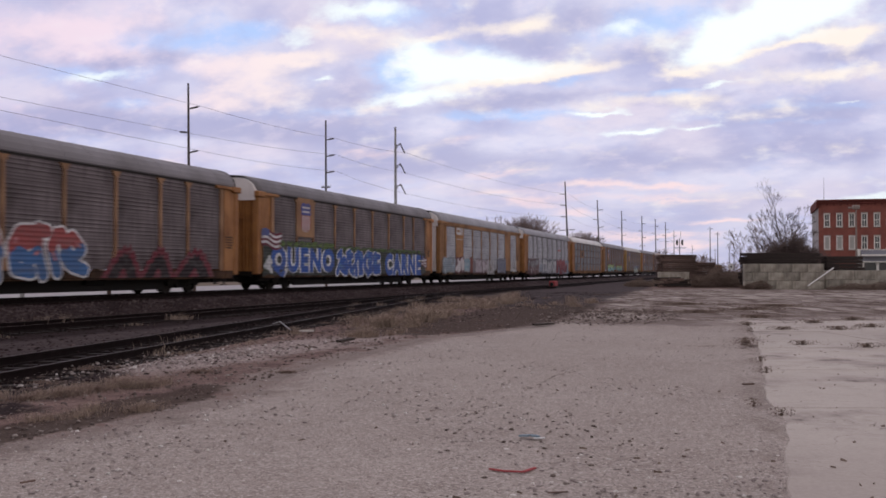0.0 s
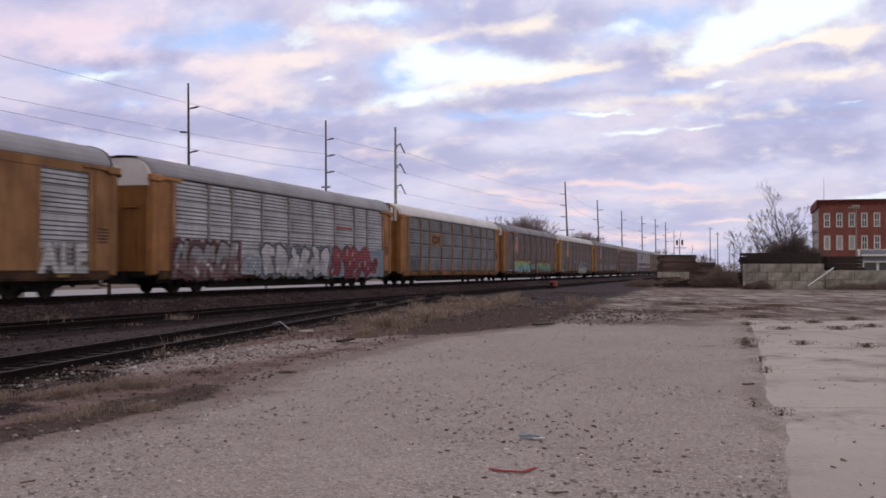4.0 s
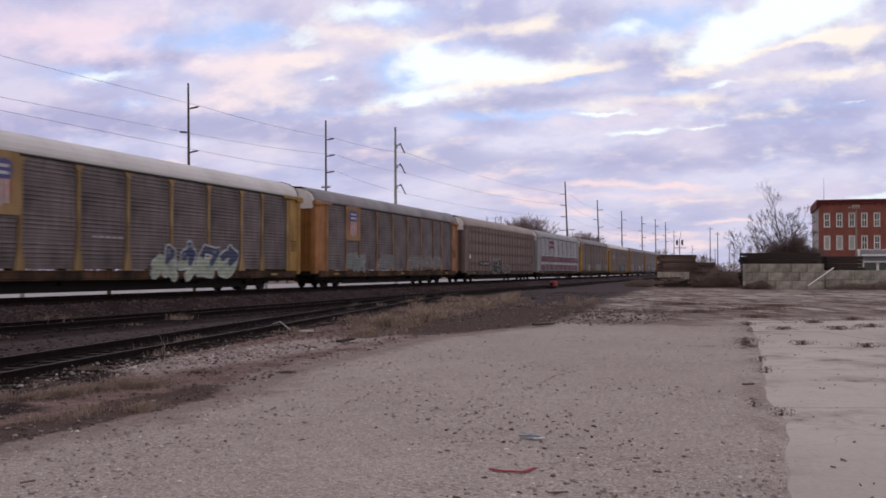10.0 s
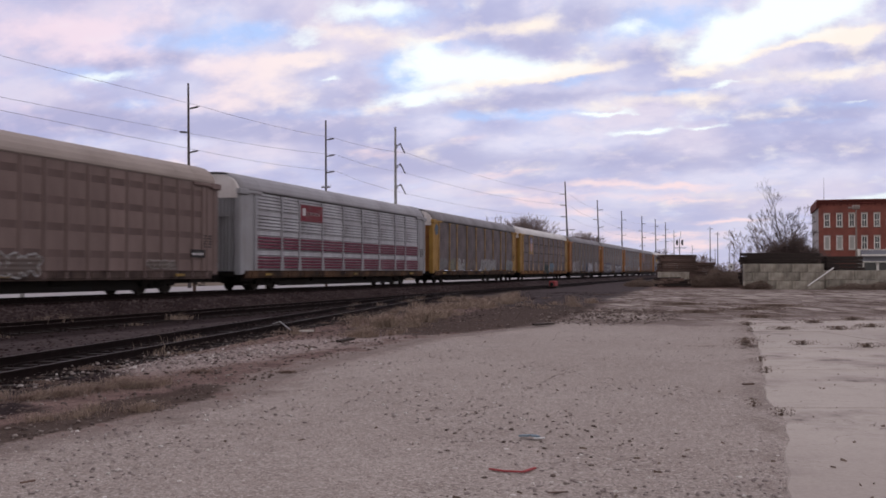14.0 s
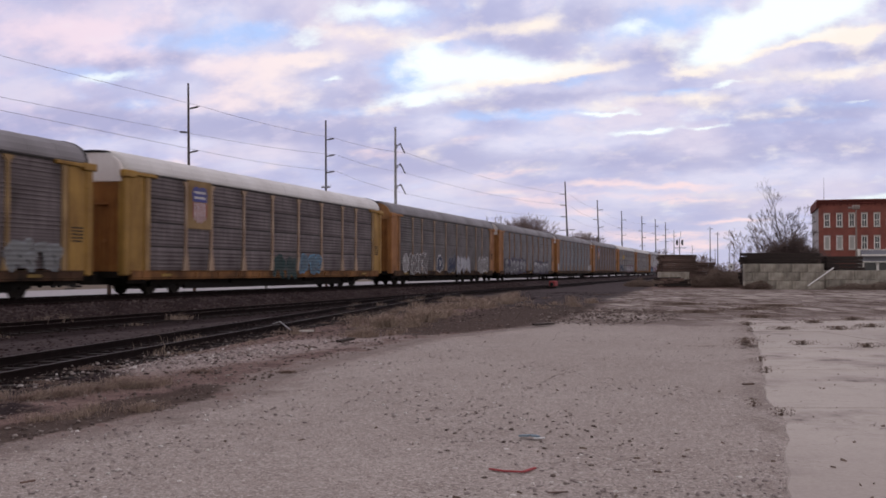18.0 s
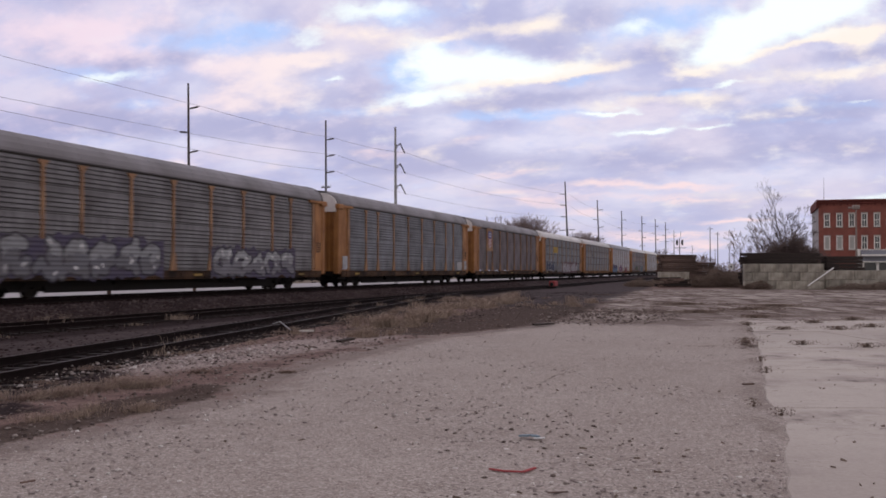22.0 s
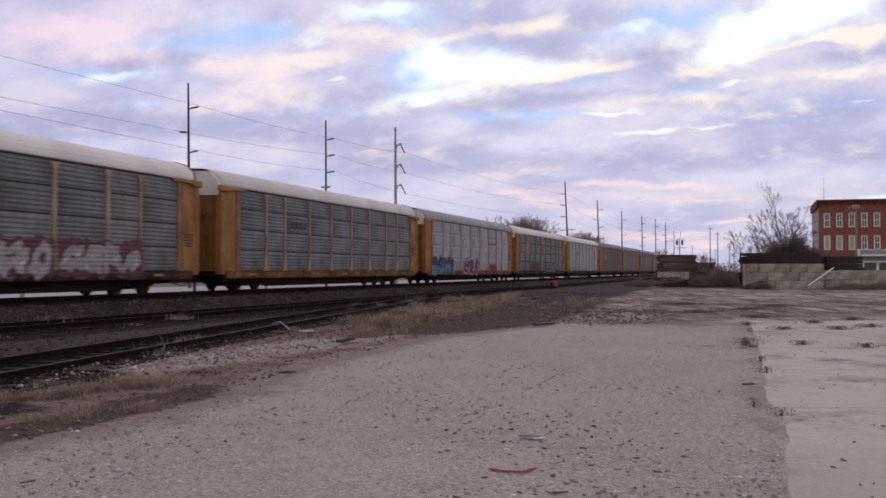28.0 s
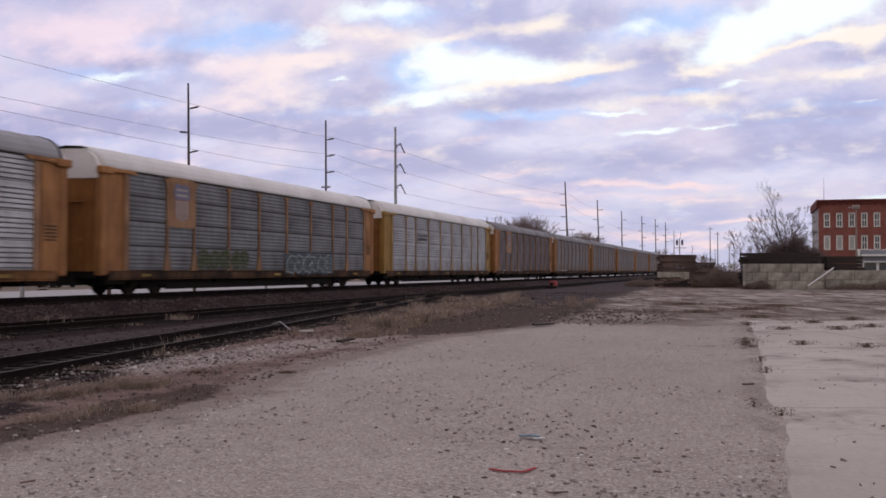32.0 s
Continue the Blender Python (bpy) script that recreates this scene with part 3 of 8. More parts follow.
def build_ground():
    rows = np.concatenate([np.linspace(-900, -80, 12), np.linspace(-60, 2, 14), 2 + 3.0 * (np.exp(np.linspace(0.02, 7.05, 420)) - 1)])
    cols = np.tan(np.radians(np.linspace(-89 * 0.9, 89 * 0.9, 41)))
    fan = np.unique(np.concatenate([np.linspace(-0.62, 0.62, 380), cols]))
    nr, nc = len(rows), len(fan)
    yy = np.repeat(rows, nc)
    xx = np.tile(fan, nr) * (np.abs(yy) + 12)
    lat = -math.cos(HEAD) * xx + math.sin(HEAD) * yy
    z = np.zeros_like(xx)
    bumps = np.sin(xx * 0.9 + 1.3 * np.sin(yy * 0.5)) * np.sin(yy * 0.7 + 0.8 * np.sin(xx * 0.6)) * 0.012
    z += bumps
    z -= 0.02 * np.clip((lat - 4) / 3, 0, 1)
    z = np.where(lat > 30, -0.05, z)
    z -= 0.11 * np.clip((lat - 17.3) / 0.8, 0, 1) * (lat < 30)
    spur = np.abs((xx + 7.05) * math.cos(radians(8.6)) - (yy - 16.7) * math.sin(radians(8.6)))
    z -= 0.11 * np.clip((1.7 - spur) / 0.5, 0, 1) * (lat < 18) * (yy < 75)
    me = bpy.data.meshes.new("ground")
    faces = [(j * nc + i, j * nc + i + 1, (j + 1) * nc + i + 1, (j + 1) * nc + i) for j in range(nr - 1) for i in range(nc - 1)]
    me.from_pydata(np.stack([xx, yy, z], 1).tolist(), [], faces)
    me.materials.append(M["ground"])

    def soft(d, w):
        return np.clip(0.5 + d / w, 0, 1)

    lot = soft(xx - edge(LOT_EDGE, yy), 2.4) * (yy < 84) * (xx < 60)
    slab = np.zeros_like(xx)
    # stretches of bare concrete beyond the broken strip
    slab = np.maximum(slab, soft(2.2 - np.abs(yy - 36 - 0.15 * (xx - 14)), 1.4) * soft(xx - 13.0, 2.0) * soft(40 - xx, 3))
    slab = np.maximum(slab, soft(9 - np.abs(yy - 62), 8) * soft(xx - 15.5 - (yy - 50) * 0.1, 4) * 0.85)
    stain = soft(3.2 - np.abs(yy - 35.0 - 0.25 * (xx - 9)), 3.0) * soft(xx - 7.5, 3.0) * soft(19 - xx, 6)
    stain = np.maximum(stain, soft(0.15 - np.abs(xx - edge(SLAB_EDGE, yy) + 0.1), 0.7) * (yy < 31) * 0.46)
    stain = np.maximum(stain, soft(0.10 - np.abs(yy - 19.6), 0.5) * soft(xx - 6.3, 1) * soft(14 - xx, 3) * 0.65)
    stain = np.maximum(stain, soft(2.2 - np.abs(yy - 29.5 + 0.3 * (xx - 8)), 2.5) * soft(xx - 4.0, 1.5) * soft(9 - xx, 3) * 0.75)
    stain = np.maximum(stain, soft(0.5 - np.abs(xx - edge(LOT_EDGE, yy) - 0.35), 1.2) * (yy < 40) * 0.6)
    stain = np.maximum(stain, soft(yy - 34, 12) * 0.56)
    cinder = soft(lat - 17.6, 1.2)
    cinder = np.maximum(cinder, soft(1.55 - spur, 0.6))
    yard = soft(edge(LOT_EDGE, yy) - xx, 2.0) * soft(yy - 41 - 1.5 * (4 - xx), 9) * (lat < 30)
    cinder = np.maximum(cinder, soft(-4.5 - xx, 1.6) * soft(16.5 - yy, 3) * 0.62)
    cinder = np.maximum(cinder, soft(lat - 11.0, 4.0) * 0.62)
    cinder = np.maximum(cinder, soft(1.9 - np.abs(lat - 18.0), 0.8))
    cinder = np.where(lat > 30, 0, cinder)
    yard = np.maximum(yard, soft(1.5 - np.abs(lat - 14.9), 1.2) * 0.72)
    dirt = (lat < 34) * soft(120 - yy, 30)
    moss = soft(0.5 - np.abs(xx - edge(LOT_EDGE, yy) + 0.45), 0.8) * soft(13.6 - yy, 2.0) * 0.95
    moss = np.maximum(moss, soft(0.4 - np.abs(yy - 20.8 - 0.4 * (xx - 7)), 0.8) * soft(xx - 6.0, 0.8) * soft(8.4 - xx, 0.8) * 0.6)
    moss = np.maximum(moss, soft(edge(LOT_EDGE, yy) - xx, 1.6) * soft(yy - 24, 6) * soft(47 - yy, 8) * soft(10.7 - lat, 1.6) * 0.95)
    weedy = soft(yy - 33, 8) * soft(90 - yy, 10) * soft(xx - edge(LOT_EDGE, yy) + 2, 4)
    weedy = np.maximum(weedy, soft(0.2 - np.abs(xx - edge(SLAB_EDGE, yy) + 0.12), 0.45) * (yy < 33) * soft(yy - 9, 2) * 0.35)
    weedy = np.maximum(weedy, soft(0.9 - np.abs(yy - 31.3), 1.2) * soft(xx - 6, 3))
    pale = soft(1.2 - np.abs(xx + 4.4 - (yy - 17.5) * 0.42), 1.4) * soft(yy - 14.8, 2.5) * soft(25 - yy, 5) * 0.82
    road = soft(9 - np.abs(lat - 48), 1.0) * soft(yy - 30, 10)
    for name, val in (("lot", lot), ("slab", slab), ("stain", stain * np.clip(lot * 2, 0, 1)), ("cinder", cinder), ("dirt", dirt), ("moss", moss), ("pale", pale), ("road", road), ("weedy", weedy * np.clip(lot * 3, 0, 1)), ("yard", yard)):
        a = me.attributes.new(name, "FLOAT", "POINT")
        a.data.foreach_set("value", np.clip(val, 0, 1).astype(np.float32))
    me.polygons.foreach_set("use_smooth", [True] * len(me.polygons))
    return thing("ground", Matrix(), "worn asphalt and concrete lot running into dirt and cinders", "ground", kind="structure", mesh=me)


ground = build_ground()


# ---------------- tracks ----------------
def rail_mesh(name, length):
    b = Build()
    prof = [(-0.07, 0), (0.07, 0), (0.07, 0.015), (0.012, 0.035), (0.012, 0.13), (0.036, 0.14), (0.036, 0.168), (0.026, 0.175), (-0.026, 0.175), (-0.036, 0.168), (-0.036, 0.14), (-0.012, 0.13), (-0.012, 0.035), (-0.07, 0.015)]
    b.sweep(prof, [-length / 2, length / 2])
    me = b.mesh(name, M["rail"], M["railtop"])
    for f in me.polygons:
        f.material_index = 1 if f.center.z > 0.172 else 0
    return me


def tie_meshes():
    out = []
    for i in range(5):
        rng = random.Random(i)
        b = Build()
        b.box(-0.115, -1.28 - rng.uniform(0, 0.06), -0.18, 0.115, 1.28 + rng.uniform(0, 0.06), rng.uniform(-0.01, 0.012), bevel=0.014)
        out.append(b.mesh("tie", M["tie"]))
    return out


TIES = tie_meshes()


def build_track(label, start, heading, length, top, ties_from, ties_to, step=0.52):
    """A track with its middle line through start; top is the height of the rail heads."""
    ux, uy = math.sin(heading), math.cos(heading)
    rz = 90 - math.degrees(heading)
    t = thing("railway_track", pose(start[0], start[1], top - 0.175, 0, 0, rz), label, "railway track", "tracks", "structure")
    me = rail_mesh("rail", length)
    for side in (-0.755, 0.755):
        part("rail", me, t, pose(length / 2, side, 0), "rusty steel rail")
    rng = random.Random(int(length))
    n = int((ties_to - ties_from) / step)
    for i in range(n):
        part("tie", TIES[i % 5], t, pose(ties_from + i * step, rng.uniform(-0.05, 0.05), 0.0, 0, 0, rng.uniform(-1.2, 1.2)))
    return t


p0 = on_line(-560, MAIN)
build_track("main line track on a raised ballast bed", (p0.x, p0.y), HEAD, 1120, RAIL, 560, 700)
p1 = on_line(-30, MAIN - 4.5)
build_track("rusty siding track sunk in cinders", (p1.x, p1.y), HEAD, 330, LOW_RAIL, 30, 150, 0.58)
SPUR = radians(8.6)
sp = Vector((-7.05 - 22 * math.sin(SPUR), 16.7 - 22 * math.cos(SPUR), 0))
build_track("rusty spur track joining the siding", (sp.x, sp.y), SPUR, 73, LOW_RAIL, 8, 72, 0.58)


def ballast_bed():
    b = Build()
    rng = random.Random(5)
    prof = [(-3.75, -0.06), (-3.1, 0.14), (-2.45, 0.36), (-2.0, 0.475), (-1.0, 0.465), (0, 0.46), (1.0, 0.465), (2.0, 0.475), (2.6, 0.3), (3.6, -0.06)]
    n = len(prof)
    steps = [-560 + i * 10 for i in range(50)] + [-60 + i * 0.5 for i in range(260)] + [70 + i * 8 for i in range(62)]
    for s in steps:
        for q, z in prof:
            p = on_line(s, MAIN + q + rng.uniform(-0.05, 0.05), z + rng.uniform(-0.025, 0.025))
            b.v.append((p.x, p.y, p.z))
    for k in range(len(steps) - 1):
        b.f += [(k * n + i, k * n + i + 1, (k + 1) * n + i + 1, (k + 1) * n + i) for i in range(n - 1)]
    b.m = [0] * len(b.f)
    side = Nodes("stained_shoulder_gravel")
    p = side.pos()
    r, d = side.cells(p, 16.0, "Color"), side.cells(p, 16.0)
    tone = side.mix(side.span(side.sep(r)[0], 0, 1), (0.036, 0.026, 0.027), (0.098, 0.074, 0.075))
    tone = side.mix(side.span(side.noise(p, 0.7, 6.0), 0.45, 0.65), tone, (0.030, 0.021, 0.022))
    side.bump(side.math("MULTIPLY", d, -1.0), 1.0, 0.05)
    k = Nodes("ballast_bed_surface")
    p = k.pos()
    r = k.cells(p, 13.0, "Color")
    d = k.cells(p, 13.0)
    c = k.mix(k.span(k.sep(r)[0], 0, 1), (0.009, 0.0056, 0.0056), (0.030, 0.0205, 0.0203))
    c = k.mix(k.math("MULTIPLY", k.span(k.noise(p, 0.5, 5.0), 0.45, 0.65), 0.5), c, (0.014, 0.011, 0.011))
    k.bump(k.math("MULTIPLY", d, -1.0), 1.0, 0.06)
    me = b.raw("ballast_bed", k.done(c, 0.97, 0.0, 0.05), side.done(tone, 0.97, 0.0, 0.05))
    me.polygons.foreach_set("material_index", [1 if i % (n - 1) < 3 else 0 for i in range(len(b.f))])
    return thing("ballast_bed", Matrix(), "raised bed of dark crushed stone", "ballast", kind="structure", mesh=me)


ballast_bed()

# ---------------- auto rack cars ----------------
HALF = 13.4
POSTS = (-11.87, -9.17, -7.17, -4.3, -1.45, 1.45, 4.3, 7.17, 9.17, 11.87)
SIDE = 1.55
SILL0, SILL1, EAVE = 0.62, 0.98, 4.90
CACHE = {}


def cached(key, make):
    if key not in CACHE:
        CACHE[key] = make()
    return CACHE[key]


def rib_profile(style, z0, z1):
    """Outline of a pressed side panel from below upwards: distance out, height, and 1 where a recess face with painted
    shade follows.
    """
    prof = []
    z = z0
    tier = (z1 - z0) / 4
    if style in ("louvre", "stripe"):
        for k in range(4):
            a = z0 + k * tier
            prof += [(0.0, a + 0.004, 0), (0.022, a + 0.03, 0)]
            for q in (0.06, 0.225, 0.39, 0.555, 0.72):
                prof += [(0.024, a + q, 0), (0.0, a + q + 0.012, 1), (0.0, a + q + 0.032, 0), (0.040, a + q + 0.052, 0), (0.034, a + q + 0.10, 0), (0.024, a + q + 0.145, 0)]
            prof += [(0.020, a + tier - 0.03, 0)]
    elif style == "fine":
        for k in range(4):
            a = z0 + k * tier
            for q in (0.06, 0.17, 0.28):
                prof += [(0.0, a + q, 0), (0.008, a + q + 0.02, 0), (0.008, a + q + 0.06, 0), (0.0, a + q + 0.075, 0)]
            for q in (0.385, 0.535, 0.685, 0.835):
                prof += [(0.0, a + q, 0), (0.0, a + q + 0.035, 0), (0.022, a + q + 0.06, 0), (0.022, a + q + 0.085, 0), (0.0, a + q + 0.115, 0)]
    else:
        pitch = 0.163
        while z + pitch <= z1 + 1e-6:
            prof += [(0.0, z, 0), (0.0, z + 0.062, 0), (0.024, z + 0.084, 0), (0.024, z + 0.142, 0)]
            z += pitch
    prof.append((0.0, z1, 0))
    return prof


def panel_mesh(style, width, z0, z1, mat):
    def make():
        b = Build()
        rows = rib_profile(style, z0, z1)
        b.sweep([(-SIDE + 0.02 - o * 0.9, z) for o, z, _ in rows], [-width / 2, width / 2], closed=False)
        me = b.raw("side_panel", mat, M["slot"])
        # recess faces take the dark tone that stands for their shade
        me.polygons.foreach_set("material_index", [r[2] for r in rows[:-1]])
        return me
    return cached(("panel", style, round(width, 2), round(z0, 2), round(z1, 2), mat.name), make)


def smooth_panel(width, mat):
    def make():
        b = Build()
        y = -SIDE + 0.01
        b.box(-width / 2, y, SILL1 - 0.25, width / 2, y + 0.03, EAVE)
        return b.mesh("side_panel", mat)
    return cached(("smooth", round(width, 2)), make)


def mesh_field(width, mat):
    """The perforated field pressed into a smooth panel."""
    def make():
        y = -SIDE + 0.01
        return Build().box(-width / 2 + 0.14, y - 0.008, 0, width / 2 - 0.14, y + 0.005, 0.27).mesh("perforated_field", mat)
    return cached(("field", round(width, 2)), make)


def post_mesh(mat, kind):
    def make():
        b = Build()
        y0, y1 = -SIDE - 0.045, -SIDE + 0.04
        w = {"post": 0.088, "end": 0.14, "thin": 0.045}[kind]
        top = EAVE - (0.12 if kind == "post" else 0.04)
        b.box(-w, y0, SILL1 - (0.3 if kind == "thin" else 0.02), w, y1, top, bevel=0.012)
        if kind == "post":
            b.add([(-0.24, y0 - 0.012, SILL1), (0.24, y0 - 0.012, SILL1), (0.105, y0 - 0.012, SILL1 + 0.75), (-0.105, y0 - 0.012, SILL1 + 0.75),
                   (-0.24, y1, SILL1), (0.24, y1, SILL1), (0.105, y1, SILL1 + 0.75), (-0.105, y1, SILL1 + 0.75)],
                  [(0, 1, 2, 3), (0, 4, 5, 1), (1, 5, 6, 2), (3, 2, 6, 7), (0, 3, 7, 4)])
            b.add([(-0.105, y0 - 0.004, top - 0.22), (0.105, y0 - 0.004, top - 0.22), (0.26, y0 - 0.004, top), (-0.26, y0 - 0.004, top),
                   (-0.105, y1, top - 0.22), (0.105, y1, top - 0.22), (0.26, y1, top), (-0.26, y1, top)],
                  [(0, 1, 2, 3), (0, 4, 5, 1), (1, 5, 6, 2), (3, 2, 6, 7), (0, 3, 7, 4)])
        return b.mesh("side_post", mat)
    return cached(("post", mat.name, kind), make)


ROOF = [(-1.60, 4.90), (-1.60, 5.0), (-1.53, 5.2), (-1.36, 5.42), (-1.05, 5.6), (-0.6, 5.72), (0, 5.77)]


def roof_mesh(mat):
    def make():
        b = Build()
        half = ROOF + [(-y, z) for y, z in reversed(ROOF[:-1])]
        inner = [(y * 0.97, z - 0.05) for y, z in reversed(half)]
        ends = [-13.0 + i * 26.0 / 18 for i in range(19)]
        rings = [(ends[0], 0.0)]
        for e in ends[1:-1]:
            rings += [(e - 0.04, 0.0), (e - 0.035, 0.007), (e + 0.035, 0.007), (e + 0.04, 0.0)]
        rings.append((ends[-1], 0.0))
        loop = half + inner
        n = len(loop)
        v = [(e, y * (1 + lift * 0.3 * (i < len(half))), z + lift * (i < len(half))) for e, lift in rings for i, (y, z) in enumerate(loop)]
        b.add(v, [(k * n + i, k * n + (i + 1) % n, (k + 1) * n + (i + 1) % n, (k + 1) * n + i) for k in range(len(rings) - 1) for i in range(n)])
        # rounded last sheets at both ends
        for s in (-1, 1):
            n = len(half)
            v = []
            for k in range(4):
                q = k / 3
                dx, sc = 0.30 * math.sin(q * 1.4), 1 - 0.16 * q * q
                v += [(s * (13.0 + dx), y * sc, 4.9 + (z - 4.9) * sc) for y, z in half]
            b.add(v, [(k * n + i, k * n + i + 1, (k + 1) * n + i + 1, (k + 1) * n + i) for k in range(3) for i in range(n - 1)])
        return b.mesh("roof", mat)
    return cached(("roof", mat.name), make)


def rim_mesh():
    def make():
        half = ROOF + [(-y, z) for y, z in reversed(ROOF[:-1])]
        b = Build()
        loop = [(y * 1.012, 4.9 + (z - 4.9) * 1.03) for y, z in half] + [(y * 0.985, 4.9 + (z - 4.9) * 0.96) for y, z in reversed(half)]
        b.sweep(loop, [12.94, 13.02])
        return b.mesh("roof_rim", M["black"])
    return cached("rim", make)


def sill_mesh(mat):
    def make():
        b = Build()
        y = -SIDE - 0.02
        b.sweep([(y + 0.16, SILL0), (y + 0.03, SILL0), (y + 0.03, SILL0 + 0.06), (y, SILL0 + 0.08), (y, SILL1 - 0.05), (y - 0.03, SILL1 - 0.04), (y - 0.03, SILL1), (y + 0.16, SILL1)], [-12.9, 12.9])
        for k in range(14):
            x = -12.2 + k * 1.88
            b.box(x - 0.03, y - 0.02, SILL0 + 0.06, x + 0.03, y + 0.02, SILL1 - 0.06)
        return b.mesh("side_sill", mat)
    return cached(("sill", mat.name), make)


def underframe_mesh():
    def make():
        b = Build()
        b.sweep([(-0.35, 0.42), (0.35, 0.42), (0.35, 0.9), (-0.35, 0.9)], [-13.6, 13.6])
        b.box(-12.9, -1.4, 0.84, 12.9, 1.4, 0.95)
        for k in range(13):
            x = -12 + k * 2
            b.box(x - 0.06, -1.45, 0.6, x + 0.06, 1.45, 0.9)
        for sd in (-1, 1):
            web = [(-12.7, 0.56), (-8.36, 0.50), (-8.3, 0.19), (8.3, 0.19), (8.36, 0.50), (12.7, 0.56), (12.7, 0.9), (-12.7, 0.9)]
            b.sweep(web, [sd * 0.86, sd * 0.94], axis="y")
        b.box(-13.3, -1.3, 0.7, -12.9, 1.3, 0.95)
        b.box(12.9, -1.3, 0.7, 13.3, 1.3, 0.95)
        for sx in (-1, 1):
            # cross tie, steps and brake gear at the ends
            b.box(min(sx * 11.6, sx * 12.8), -1.28, 0.46, max(sx * 11.6, sx * 12.8), -1.2, 0.86)
            b.box(min(sx * 11.6, sx * 12.8), 1.2, 0.46, max(sx * 11.6, sx * 12.8), 1.28, 0.86)
            b.box(min(sx * 12.3, sx * 12.7), -1.36, 0.30, max(sx * 12.3, sx * 12.7), -1.26, 0.34)
            b.box(min(sx * 12.3, sx * 12.7), 1.26, 0.30, max(sx * 12.3, sx * 12.7), 1.36, 0.34)
            b.box(min(sx * 7.0, sx * 7.9), -0.9, 0.34, max(sx * 7.0, sx * 7.9), 0.9, 0.86)
        b.tube((3.2, -0.9, 0.62), (4.4, -0.9, 0.62), 0.22, sides=10)
        b.box(-4.6, -1.05, 0.42, -3.9, -0.6, 0.8)
        return b.mesh("underframe", M["black"])
    return cached("underframe", make)


def wheel_mesh():
    def make():
        b = Build()
        ring = [(0.0, 0.07), (0.10, 0.07), (0.12, 0.03), (0.33, 0.0), (0.36, 0.05), (0.415, 0.05), (0.42, -0.04), (0.445, -0.06), (0.445, -0.085), (0.34, -0.085), (0.30, -0.03), (0.10, -0.05), (0.0, -0.05)]
        n = 20
        v = []
        for r, y in ring:
            v += [(r * math.cos(2 * math.pi * i / n), -y, r * math.sin(2 * math.pi * i / n)) for i in range(n)]
        f = [(k * n + i, k * n + (i + 1) % n, (k + 1) * n + (i + 1) % n, (k + 1) * n + i) for k in range(len(ring) - 1) for i in range(n)]
        b.add(v, f)
        b.tube((0, -0.13, 0), (0, 0.05, 0), 0.085, sides=10)
        return b.mesh("wheel", M["wheel"])
    return cached("wheel", make)


def frame_mesh():
    def make():
        b = Build()
        pr = [(-1.25, 0.50), (-1.1, 0.60), (-0.62, 0.66), (0.62, 0.66), (1.1, 0.60), (1.25, 0.50), (1.12, 0.34), (0.78, 0.34), (0.66, 0.46), (0.42, 0.24), (-0.42, 0.24), (-0.66, 0.46), (-0.78, 0.34), (-1.12, 0.34)]
        b.sweep(pr, [-1.02, -0.88], axis="y")
        for k in range(5):
            b.tube((-0.28 + k * 0.14, -1.04, 0.3), (-0.28 + k * 0.14, -1.04, 0.58), 0.055, sides=8)
        return b.mesh("side_frame", M["black"])
    return cached("frame", make)


def bolster_mesh():
    def make():
        b = Build()
        b.box(-0.2, -0.95, 0.38, 0.2, 0.95, 0.62, bevel=0.03)
        # brake rigging, centre plate and axle boxes between the wheels
        b.box(-1.15, -0.62, 0.22, 1.15, 0.62, 0.60, bevel=0.05)
        b.box(-0.42, -0.9, 0.55, 0.42, 0.9, 0.86, bevel=0.03)
        for x in (-1.42, 1.42):
            b.box(x - 0.05, -0.8, 0.34, x + 0.05, 0.8, 0.52, bevel=0.02)
            b.box(min(x, x * 0.9), -0.84, 0.44, max(x, x * 0.9), -0.78, 0.66)
            b.box(min(x, x * 0.9), 0.78, 0.44, max(x, x * 0.9), 0.84, 0.66)
        for x in (-0.885, 0.885):
            b.tube((x, -0.7, 0.42), (x, 0.7, 0.42), 0.08, sides=8)
        return b.mesh("bolster", M["black"])
    return cached("bolster", make)


def coupler_mesh():
    def make():
        b = Build()
        b.box(13.3, -0.09, 0.72, 13.95, 0.09, 0.92, bevel=0.02)
        b.box(13.9, -0.17, 0.64, 14.28, 0.17, 1.0, bevel=0.05)
        pts = [(13.5, -0.5, 0.75), (13.7, -0.5, 0.5), (13.95, -0.45, 0.38), (14.2, -0.4, 0.40)]
        for p, q in zip(pts, pts[1:]):
            b.tube(p, q, 0.03, sides=6)
        return b.mesh("coupler", M["black"])
    return cached("coupler", make)


def end_panel_mesh(mat):
    """The plain plate beside the end doors, with its ribbed corner post."""
    def make():
        b = Build()
        y = -SIDE
        b.box(12.03, y - 0.005, SILL1 - 0.1, 12.98, y + 0.05, 4.72, bevel=0.012)
        b.box(12.06, y - 0.04, SILL1 - 0.05, 12.14, y + 0.02, 4.7)
        b.box(12.98, y - 0.03, SILL1 - 0.2, 13.40, y + 0.30, 4.72, bevel=0.05)
        for k in range(11):
            z = SILL1 + 0.05 + k * 0.325
            b.box(13.03, y - 0.055, z, 13.36, y - 0.02, z + 0.05)
        return b.mesh("end_panel", mat)
    return cached(("endp", mat.name), make)


